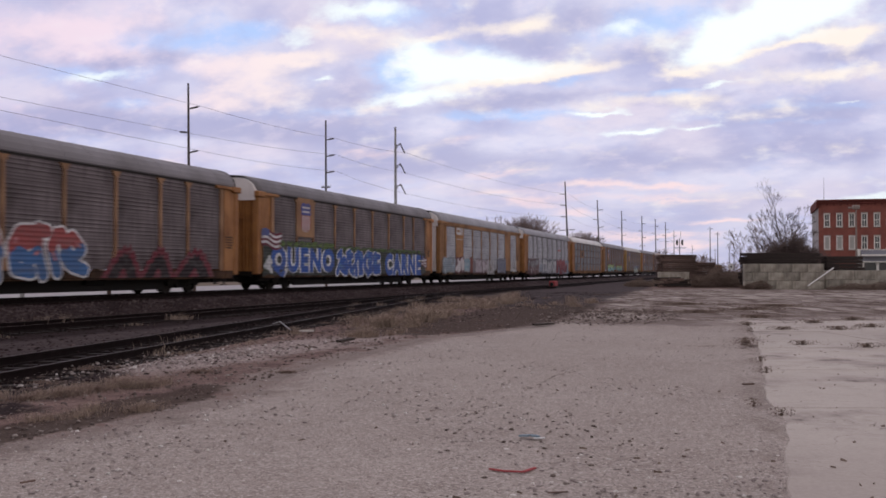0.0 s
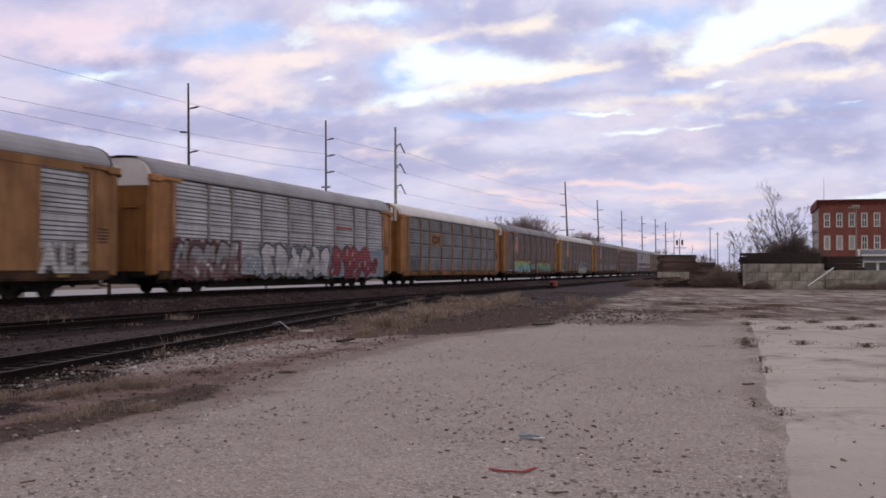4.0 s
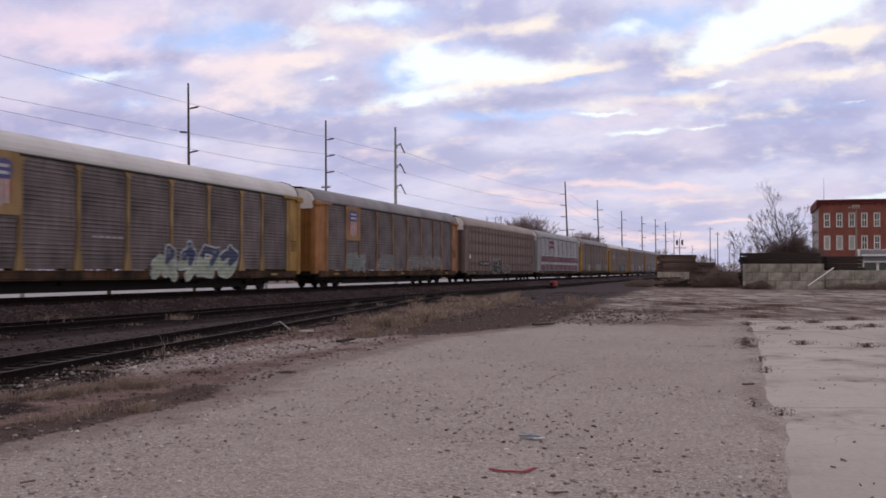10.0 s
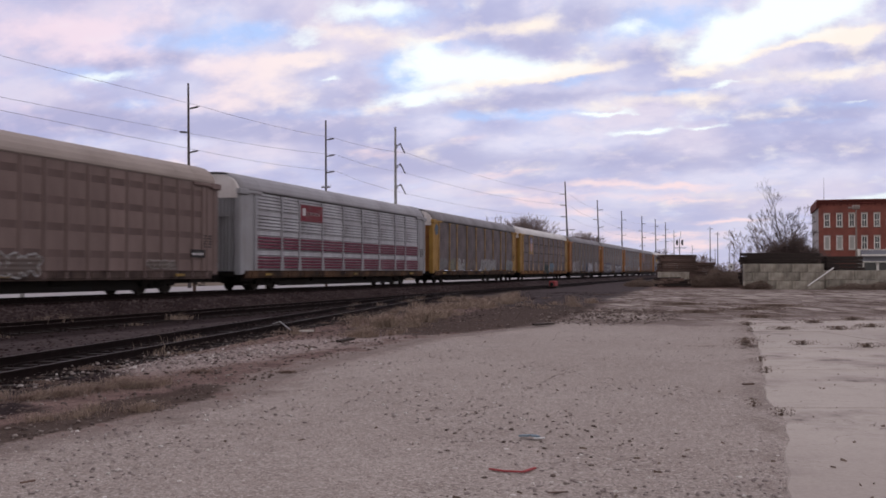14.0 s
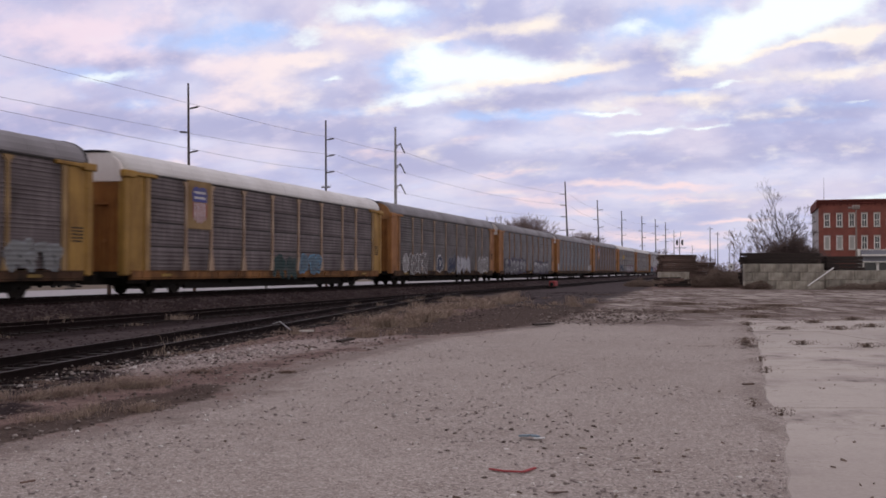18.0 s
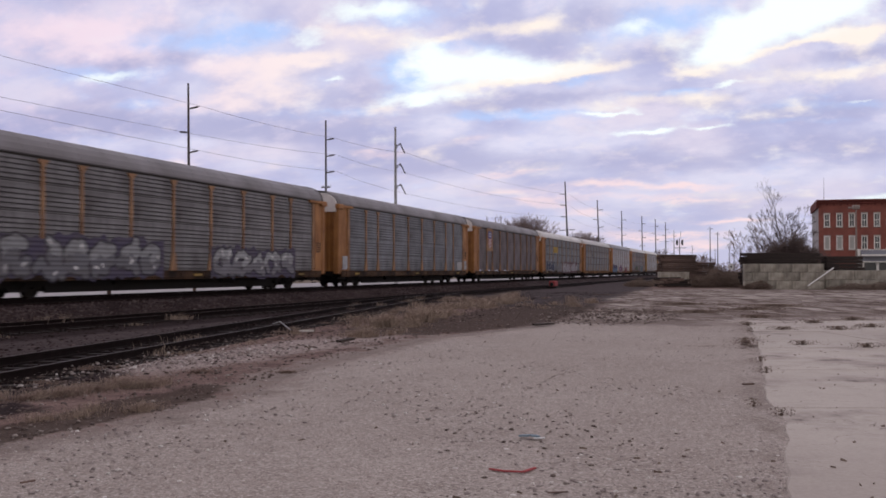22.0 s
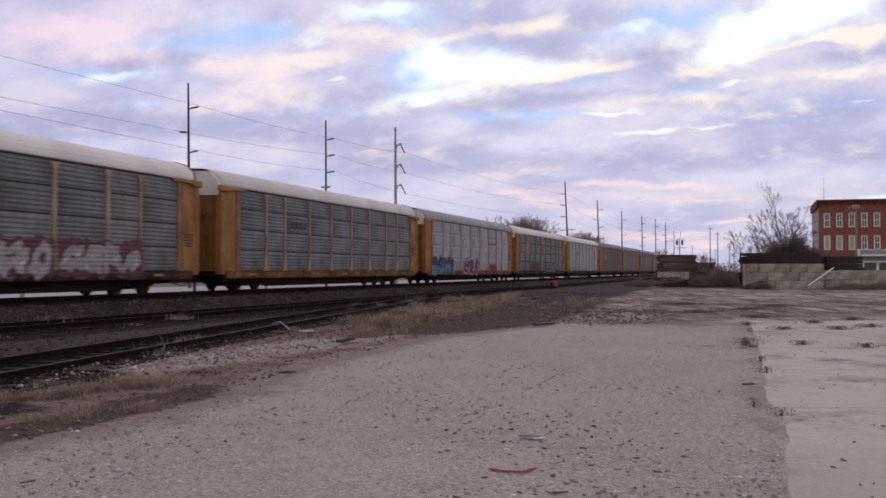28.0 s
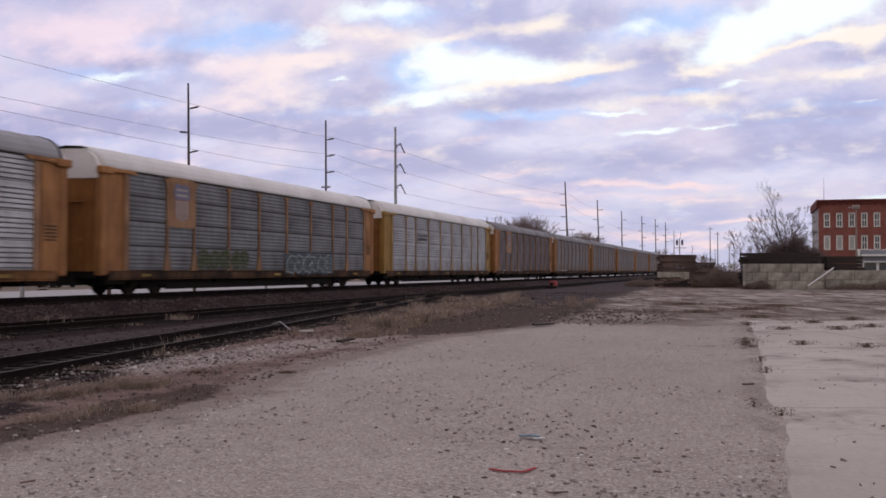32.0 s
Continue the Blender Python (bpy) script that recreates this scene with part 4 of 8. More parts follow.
def bracket_mesh(mat):
    def make():
        b = Build()
        y = -SIDE
        b.box(11.35, y - 0.10, 4.72, 13.45, y + 0.10, 4.86, bevel=0.02)
        b.box(12.75, y - 0.12, 4.62, 13.5, y + 0.14, 4.9, bevel=0.03)
        return b.mesh("eave_bracket", mat)
    return cached(("brk", mat.name), make)


def door_mesh(mat):
    """One leaf of the end door, folded in upright ribs."""
    def make():
        b = Build()
        n = 7
        prof = []
        for i in range(n):
            y = -1.28 + i * 1.26 / n
            out = 13.30 + 0.10 * math.sin((i + 0.5) / n * math.pi / 2)
            prof += [(out, y), (out, y + 0.11), (out + 0.05, y + 0.125), (out + 0.05, y + 0.17)]
        prof += [(13.2, -0.02), (13.2, -1.28)]
        b.sweep(prof, [0.95, 4.48], axis="z")
        b.box(13.40, -0.9, 3.55, 13.50, -0.15, 3.62)
        b.box(13.40, -0.7, 2.1, 13.52, -0.55, 2.2)
        return b.mesh("end_door", mat)
    return cached(("door", mat.name), make)


def cap_mesh(mat, ribbed):
    def make():
        b = Build()
        half = [(-1.42, 4.45), (-1.42, 4.95), (-1.30, 5.22), (-1.05, 5.42), (-0.7, 5.56), (0, 5.62), (0.7, 5.56), (1.05, 5.42), (1.30, 5.22), (1.42, 4.95), (1.42, 4.45)]
        b.sweep(half, [13.0, 13.36, 13.42])
        return b.mesh("end_cap", mat)
    return cached(("cap", mat.name, ribbed), make)


def blob(rng, cx, cz, w, h, rough=0.14, n=14):
    pts = []
    for i in range(n):
        a = 2 * math.pi * i / n
        k = 1 + rng.uniform(-rough, rough)
        pts.append((cx + w / 2 * k * math.copysign(abs(math.cos(a)) ** 0.6, math.cos(a)), cz + h / 2 * k * math.copysign(abs(math.sin(a)) ** 0.6, math.sin(a))))
    return pts


PAINTS = {}


def paint(c, ribs=True):
    key = (tuple(c), ribs)
    if key not in PAINTS:
        k = Nodes("spray_paint")
        p = k.pos()
        # thin paint on pressed ribs: worn through in patches, with the ribs' relief
        worn_off = k.span(k.noise(k.vec("MULTIPLY", p, (1, 1, 2.5)), 1.6, 7.0, 0.65), 0.47, 0.66)
        grime = k.span(k.noise(p, 0.8, 5.0), 0.4, 0.7)
        col = k.mix(k.math("MULTIPLY", worn_off, 0.42), tuple(v * 0.85 for v in c), (0.13, 0.118, 0.118))
        col = k.mix(k.math("MULTIPLY", grime, 0.25), col, (0.06, 0.05, 0.048))
        wave = k.math("SINE", k.math("MULTIPLY", k.sep(p)[2], 2 * math.pi / 0.163))
        shade = k.n.new("ShaderNodeBump")
        shade.inputs["Strength"].default_value, shade.inputs["Distance"].default_value = (0.35 if ribs else 0.0), 0.02
        k.put(shade.inputs["Height"], wave)
        k.l.new(shade.outputs[0], k.bsdf.inputs["Normal"])
        PAINTS[key] = k.done(col, 0.7, 0.0, 0.2)
    return PAINTS[key]


STROKES = (
    (-0.34, -0.5, -0.42, 0.1, -0.2, 0.5, 0.12, 0.3),
    (0.36, 0.4, -0.1, 0.46, -0.36, 0.1, -0.3, -0.34, 0.1, -0.46),
    (-0.4, 0.3, -0.1, 0.5, 0.1, -0.3, 0.42, -0.46),
    (0.1, 0.5, 0.4, 0.2, 0.36, -0.3, 0.1, -0.5),
    (-0.44, -0.4, -0.14, 0.0, 0.1, -0.4, 0.44, -0.1),
    (-0.1, 0.16, 0.2, 0.32, 0.34, 0.0, 0.06, -0.2, -0.14, 0.0),
    (-0.3, -0.14, 0.1, -0.06, 0.44, 0.3),
    (0.3, 0.5, 0.16, 0.0, 0.44, -0.5),
)


def graffiti(car, x0, x1, z0, z1, count, colors, seed, back=None, slant=0.12):
    """Sprayed lettering nobody can read: overlapping bent strokes with an outline, no word in them."""
    rng = random.Random(seed)
    y = -SIDE - 0.062
    host = car
    w, hh = (x1 - x0) / count, z1 - z0
    if back:
        n = 10 + count * 4
        top = [(x0 - 0.2 + (x1 - x0 + 0.4) * i / n, z1 + rng.uniform(-0.05, 0.28)) for i in range(n + 1)]
        low = [(x1 + 0.2 - (x1 - x0 + 0.4) * i / n, z0 + rng.uniform(-0.22, 0.08)) for i in range(n + 1)]
        host = part("graffiti", Build().plate(top + low, y, 0.004).mesh("graffiti", paint(back)), car, None, "sprayed backing colour of a graffiti piece")
    fill, line, shine = paint(colors[0]), paint(colors[1 % len(colors)]), paint(colors[min(2, len(colors) - 1)])
    mats = [fill, line, shine, paint(colors[3])] if len(colors) > 3 else [fill, line, shine]

    def capsule(b, p, q, r, y_, mi):
        a0 = math.atan2(q[1] - p[1], q[0] - p[0])
        pts = [(c[0] + r * math.cos(a0 + f + radians(a)), c[1] + r * math.sin(a0 + f + radians(a))) for c, f in ((q, -math.pi / 2), (p, math.pi / 2)) for a in range(0, 181, 45)]
        b.plate(pts, y_, 0.002, mi)

    for i in range(count):
        b = Build()
        cx, cz = x0 + (i + 0.5) * w, (z0 + z1) / 2 + rng.uniform(-0.05, 0.05) * hh
        thick = min(0.165 * min(w, hh * 0.8) * rng.uniform(0.85, 1.2), 0.23)
        rim = min(0.4 * thick, 0.07) + 0.012
        h_, w_ = hh * rng.uniform(0.95, 1.08) - 2 * thick, w * rng.uniform(1.0, 1.18) - 2 * thick * 0.7
        turn = rng.uniform(-0.18, 0.18) + slant
        paths = rng.sample(STROKES, 3)
        segs = []
        for path in paths:
            pts = [(path[q] + rng.uniform(-0.1, 0.1), path[q + 1] + rng.uniform(-0.1, 0.1)) for q in range(0, len(path), 2)]
            pts = [(cx + px * w_ + turn * pz * h_, cz + pz * h_) for px, pz in pts]
            for p, q in zip(pts, pts[1:]):
                m = ((p[0] + q[0]) / 2, (p[1] + q[1]) / 2)
                segs += [(p, m), (m, q)]
        step = 0.0002
        for k, (p, q) in enumerate(segs):
            capsule(b, p, q, thick + rim, y - 0.0028 - step * k - 0.0031 * (i % 2), 1)
            low = len(colors) > 3 and (p[1] + q[1]) / 2 < cz
            capsule(b, p, q, thick, y - 0.0115 - step * k - 0.0031 * (i % 2), 3 if low else 0)
        for _ in range(2):
            p, q = segs[rng.randrange(len(segs))]
            capsule(b, p, (p[0] * 0.5 + q[0] * 0.5, p[1] * 0.5 + q[1] * 0.5), thick * 0.3, y - 0.0205 - 0.0004 * _, 2)
        part("graffiti_letter", b.mesh("graffiti_letter", *mats), host, None, "spray-painted graffiti lettering")


def lettering(car, text, x0, x1, z0, z1, fill, outline):
    """Readable sprayed letters: built-in font, thickened, with an outline behind."""
    for off, mat, dy in ((0.12, outline, 0.0), (0.06, fill, 0.008)):
        cu = bpy.data.curves.new("letters", "FONT")
        cu.body, cu.size, cu.offset, cu.extrude, cu.resolution_u = text, 1.0, off, 0.002, 3
        cu.space_character = 1.2
        tmp = bpy.data.objects.new("letters", cu)
        scene.collection.objects.link(tmp)
        bpy.context.view_layer.update()
        me = bpy.data.meshes.new_from_object(tmp.evaluated_get(bpy.context.evaluated_depsgraph_get()))
        bpy.data.objects.remove(tmp)
        co = np.empty(len(me.vertices) * 3)
        me.vertices.foreach_get("co", co)
        co = co.reshape(-1, 3)
        lo, hi = co.min(0), co.max(0)
        out = np.empty_like(co)
        pad = 0.0 if off > 0.05 else 0.05
        out[:, 0] = x0 + pad + (co[:, 0] - lo[0]) / (hi[0] - lo[0]) * (x1 - x0 - 2 * pad)
        out[:, 2] = z0 + pad + (co[:, 1] - lo[1]) / (hi[1] - lo[1]) * (z1 - z0 - 2 * pad)
        out[:, 1] = -SIDE - 0.066 - dy - co[:, 2]
        me.vertices.foreach_set("co", out.ravel())
        me.materials.clear()
        me.materials.append(paint(mat))
        part("graffiti_letters", me, car, None, "sprayed block letters")


def shield(car, x, z, s, plate_mat, faded=False, low=True):
    """The railway's emblem: a square plate with a blue and white shield over red bars."""
    y = -SIDE - 0.05
    b = Build()
    b.box(x - 0.9 * s, y, z - 1.15 * s, x + 0.9 * s, y + 0.04, z + 0.85 * s, bevel=0.01)
    sign = part("emblem_plate", b.mesh("emblem_plate", plate_mat), car)
    blue, white, red = ((0.09, 0.10, 0.33), (0.68, 0.65, 0.67), (0.40, 0.09, 0.09)) if not faded else ((0.20, 0.19, 0.30), (0.45, 0.41, 0.40), (0.36, 0.19, 0.15))
    y -= 0.004
    top = [(-0.5, 0.52), (-0.3, 0.62), (0, 0.56), (0.3, 0.62), (0.5, 0.52), (0.58, 0.3), (0.52, -0.02), (-0.52, -0.02), (-0.58, 0.3)]
    part("shield_top", Build().plate([(x + p * s, z + q * s) for p, q in top], y, 0.006).mesh("shield_top", paint(blue, False)), sign, None, "blue field of a shield emblem")
    for dz in (0.1, 0.32):
        part("shield_bar", Build().plate([(x - 0.42 * s, z + dz * s), (x + 0.42 * s, z + dz * s), (x + 0.42 * s, z + (dz + 0.1) * s), (x - 0.42 * s, z + (dz + 0.1) * s)], y - 0.007, 0.004).mesh("shield_bar", paint(white, False)), sign, None, "white bar")
    for i in range(9):
        a = x - 0.52 * s + i * 0.1155 * s
        lo = 0.90 - 0.012 * (i - 4) ** 2
        part("shield_stripe", Build().plate([(a, z - 0.05 * s), (a + 0.113 * s, z - 0.05 * s), (a + 0.113 * s, z - lo * s), (a, z - lo * s)], y, 0.005).mesh("shield_stripe", paint((white, red)[i % 2 == 0], False)), sign, None, ("white stripe", "red stripe")[i % 2 == 0])


def rail_logo(car, x, z, w, h, plate_mat, ink):
    """A plain plate with the company mark as an open bracket and a bent band."""
    y = -SIDE - 0.05
    b = Build()
    b.box(x - w * 0.7, y, z - h, x + w * 0.7, y + 0.04, z + h, bevel=0.01)
    sign = part("logo_plate", b.mesh("logo_plate", plate_mat), car)
    b = Build()

    def band(pts, k):
        r = 0.055 * w
        for j, ((px, pz), (qx, qz)) in enumerate(zip(pts, pts[1:])):
            px, pz, qx, qz = x + px * w, z + pz * h, x + qx * w, z + qz * h
            ln = math.hypot(qx - px, qz - pz)
            ux, uz = (qx - px) / ln * r, (qz - pz) / ln * r
            b.plate([(px - ux + uz, pz - uz - ux), (qx + ux + uz, qz + uz - ux), (qx + ux - uz, qz + uz + ux), (px - ux - uz, pz - uz + ux)], y - 0.003 - 0.0003 * (j + k), 0.006)

    band([(-0.06, 0.42), (-0.42, 0.42), (-0.5, 0.2), (-0.5, -0.2), (-0.42, -0.42), (-0.04, -0.42)], 0)
    band([(0.08, -0.42), (0.08, 0.42)], 6)
    band([(0.25, -0.42), (0.25, 0.42)], 7)
    band([(0.42, -0.42), (0.42, 0.42)], 8)
    part("logo", b.mesh("logo", paint(ink, False)), sign, None, "bent painted bands of a company mark")


def bars(car, x0, x1, z0, z1, n, ink, seed=0, rows=1):
    rng = random.Random(seed)
    b = Build()
    y = -SIDE - 0.056
    for r in range(rows):
        a, c = z0 + (z1 - z0) * r / rows, z0 + (z1 - z0) * (r + 0.7) / rows
        for i in range(n):
            p, q = x0 + (x1 - x0) * i / n, x0 + (x1 - x0) * (i + rng.uniform(0.55, 0.8)) / n
            b.plate([(p, a), (q, a), (q, c), (p, c)], y, 0.004)
    part("lettering", b.mesh("lettering", paint(ink)), car, None, "small painted lettering")


def patch(car, x0, x1, z0, z1, color, name="paint_patch", out=0.05):
    b = Build()
    b.box(x0, -SIDE - out, z0, x1, -SIDE - out + 0.03, z1, bevel=0.006)
    part(name, b.mesh(name, paint(color, False)), car)


def rack_car(label, style, panel, frame_mat, roof, cap="cap", door="door", ribbed=False, posts=None, sill="sill"):
    car = thing("autorack_car", Matrix(), label, "rail car", "cars of the freight train")
    fm, pm = M[frame_mat], M[panel]
    pf = {"yellow": M["post_old"], "gold": M["post_gold"]}.get(frame_mat, fm)
    inner = M[posts] if posts else pf
    flip = pose(0, 0, 0, 0, 0, 180)
    part("underframe", underframe_mesh(), car, None, "black steel underframe")
    part("roof", roof_mesh(M[roof]), car, None, "")
    if roof != "roofbrown":
        part("roof_rim", rim_mesh(), car, None, "black rubber rim at the roof's end")
    for m in (None, flip):
        if style != "smooth":
            part("side_sill", sill_mesh(M[sill]), car, m, "grimy painted side sill")
            for x in POSTS:
                part("side_post", post_mesh(pf, "end") if abs(x) > 11 else post_mesh(inner, "post"), car, (m or Matrix()) @ pose(x, 0, 0))
            for a, c in zip(POSTS, POSTS[1:]):
                w, mid = c - a - 0.1, (a + c) / 2
                if style == "tier":
                    th = (EAVE - SILL1) / 4
                    for k in range(4):
                        z = SILL1 + k * th
                        part("side_panel", panel_mesh("sheet", w, z + 0.034, z + th - 0.034, pm), car, (m or Matrix()) @ pose(mid, 0, 0))
                else:
                    part("side_panel", panel_mesh(style, w, SILL1, EAVE, pm), car, (m or Matrix()) @ pose(mid, 0, 0))
        else:
            part("side_sill", sill_mesh(M["brownsill"]), car, m)
            n = 22
            w = 25.0 / n
            for i in range(n):
                side = part("side_panel", smooth_panel(w, M["brown"]), car, (m or Matrix()) @ pose(-12.5 + (i + 0.5) * w, 0, 0))
                for q in range(4):
                    part("perforated_field", mesh_field(w, M["browndark"]), side, pose(0, 0, 1.45 + q * 0.93))
            for i in range(n + 1):
                part("side_post", post_mesh(M["brown"], "thin"), car, (m or Matrix()) @ pose(-12.5 + i * w, 0, 0))
        for x in (-10.6, 0.4, 10.4):
            part("reflector", cached("refl", lambda: Build().box(-0.32, -SIDE - 0.058, SILL0 + 0.12, 0.32, -SIDE - 0.04, SILL0 + 0.23).mesh("reflector", M["reflect"])), car, (m or Matrix()) @ pose(x, 0, 0), "yellow reflective strip")
        if style != "smooth":
            # added dark strip: the roof's shade on the side, painted rather than cast
            part("eave_gap", cached("eave_gap", lambda: Build().box(-11.3, -SIDE - 0.02, 4.80, 11.3, -SIDE + 0.06, 4.895).mesh("eave_gap", M["shade_print"])), car, m, "dark strip painted as the shade under the eaves")
        part("stencil", cached("stencil", lambda: stencil_mesh()), car, m, "small stencilled markings")
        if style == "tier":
            # dark sheet whose colour gives the shade seen through the tier gaps
            b = cached("backing", lambda: Build().box(-12.0, -SIDE + 0.03, SILL1, 12.0, -SIDE + 0.05, EAVE).mesh("backing", M["shade_print"]))
            part("backing", b, car, m, "dark sheet painted as the shade behind the panels")
        gable = part("end_cap", cap_mesh(M[cap], False), car, m, "white painted gable")
        if ribbed:
            for i in range(9):
                q = -1.2 + i * 0.3
                part("rib", cached(("caprib", i), lambda: Build().box(13.41, q - 0.085, 4.42, 13.50, q + 0.085, 5.56 - 0.2 * q * q, bevel=0.02).mesh("rib", M["cap"])), gable, None, "white upright rib")
        part("cap_strip", cached("capstrip", lambda: Build().sweep([(-0.9, 5.60), (-0.7, 5.60), (0.7, 5.60), (0.9, 5.60), (0.72, 5.66), (0, 5.71), (-0.72, 5.66)], [13.30, 13.46]).mesh("cap_strip", M["black"])), gable, None, "black strip along the gable's top")
        part("grab_rail", cached("grab", lambda: Build().box(13.41, -1.25, 4.80, 13.47, 0.1, 4.88).mesh("grab_rail", M["black"])), gable)
        part("coupler", coupler_mesh(), car, m)
        for mirror in (False, True):
            mm = (m or Matrix())
            if mirror:
                part("end_panel", cached(("endpm", fm.name), lambda: mirrored(end_panel_mesh(fm))), car, mm)
                part("eave_bracket", cached(("brkm", fm.name), lambda: mirrored(bracket_mesh(fm))), car, mm)
                part("end_door", cached(("doorm", door), lambda: mirrored(door_mesh(M[door]))), car, mm)
            else:
                part("end_panel", end_panel_mesh(fm), car, mm)
                part("eave_bracket", bracket_mesh(fm), car, mm)
                part("end_door", door_mesh(M[door]), car, mm)
        truck = part("truck", bolster_mesh(), car, (m or Matrix()) @ pose(9.67, 0, 0), "black two-axle truck")
        for s in (None, flip):
            part("side_frame", frame_mesh(), truck, s)
            for x in (-0.885, 0.885):
                part("wheel", wheel_mesh(), truck, (s or Matrix()) @ pose(x, -0.72, 0.42))
    return car


def stencil_mesh():
    """Rows of small dark marks on the end plate, too small to read."""
    rng = random.Random(3)
    b = Build()
    for r in range(5):
        x = 12.25
        while x < 12.85:
            w = rng.uniform(0.04, 0.12)
            b.box(x, -SIDE - 0.009, 2.0 + r * 0.12, min(x + w, 12.88), -SIDE - 0.004, 2.07 + r * 0.12)
            x += w + 0.03
    return b.mesh("stencil", M["shade_print"])


def mirrored(me):
    out = me.copy()
    out.transform(Matrix.Diagonal((1, -1, 1, 1)))
    out.flip_normals()
    return out


WHITE, PALE, BLACK = (0.74, 0.72, 0.74), (0.45, 0.44, 0.455), (0.02, 0.02, 0.022)
BLUE, SKYB, NAVY = (0.06, 0.13, 0.36), (0.16, 0.34, 0.52), (0.04, 0.05, 0.10)
GREEN, TEAL, LIME = (0.10, 0.28, 0.12), (0.22, 0.46, 0.46), (0.36, 0.48, 0.20)
CRIM, PINK, WINE, PURP = (0.30, 0.03, 0.05), (0.50, 0.20, 0.22), (0.13, 0.02, 0.03), (0.20, 0.07, 0.24)


# ---------------- the train, car by car ----------------
def back_piece(car, x0, x1, z0, z1, color, seed):
    """An uneven sprayed field behind a row of letters."""
    rng = random.Random(seed)
    n = 60
    top = [(x0 + (x1 - x0) * i / n, z1 + rng.uniform(-0.1, 0.2)) for i in range(n + 1)]
    low = [(x1 - (x1 - x0) * i / n, z0 + rng.uniform(-0.1, 0.06)) for i in range(n + 1)]
    part("graffiti", Build().plate(top + low, -SIDE - 0.056, 0.004).mesh("graffiti", paint(color)), car, None, "dark sprayed field behind letters")


def sprayed_flag(car, x0, x1, z0, z1):
    """Waving red and white stripes with a blue corner."""
    y = -SIDE - 0.075
    n = 12

    def band(za, zb, xa, xb, dy, color):
        xs = [xa + (xb - xa) * i / n for i in range(n + 1)]
        wave = [0.10 * (z1 - z0) * math.sin((x - x0) / (x1 - x0) * 7.0) - 0.18 * (z1 - z0) * (x - x0) / (x1 - x0) for x in xs]
        pts = [(x, za + w) for x, w in zip(xs, wave)] + [(x, zb + w) for x, w in reversed(list(zip(xs, wave)))]
        part("sprayed_flag", Build().plate(pts, y - dy, 0.002).mesh("sprayed_flag", paint(color, False)), car, None, "sprayed stripe of a waving flag")

    h = (z1 - z0) / 7
    for k in range(7):
        band(z0 + k * h, z0 + (k + 1) * h - 0.004, x0, x1, 0.0, (0.16, 0.03, 0.05) if k % 2 == 0 else (0.70, 0.67, 0.69))
    band(z0 + 4 * h, z1, x0, x0 + (x1 - x0) * 0.38, 0.004, (0.10, 0.12, 0.30))


def mound(car, x0, x1, z0, z1, rim, core, seed):
    """A pointed, leaning arch of sprayed paint: a coloured rim round a dark core."""
    rng = random.Random(seed)
    y = -SIDE - 0.060 - 0.0012 * (seed % 3)
    for k, color in enumerate((rim, core, rim)):
        cx, w, h = (x0 + x1) / 2, (x1 - x0) * (1.0, 0.74, 0.22)[k], (z1 - z0) * (1.0, 0.74, 0.30)[k]
        pts = []
        for i in range(25):
            q = -1 + i / 12
            up = (1 - abs(q) ** 1.7) * h * (1 + rng.uniform(-0.05, 0.05)) * (1 + 0.10 * math.sin(i * 1.9))
            pts.append((cx + q * w / 2 + 0.22 * up, z0 + up))
        part("graffiti", Build().plate(pts, y - 0.0045 * k, 0.003).mesh("graffiti", paint(color)), car, None, "sprayed arch, dark red round black")


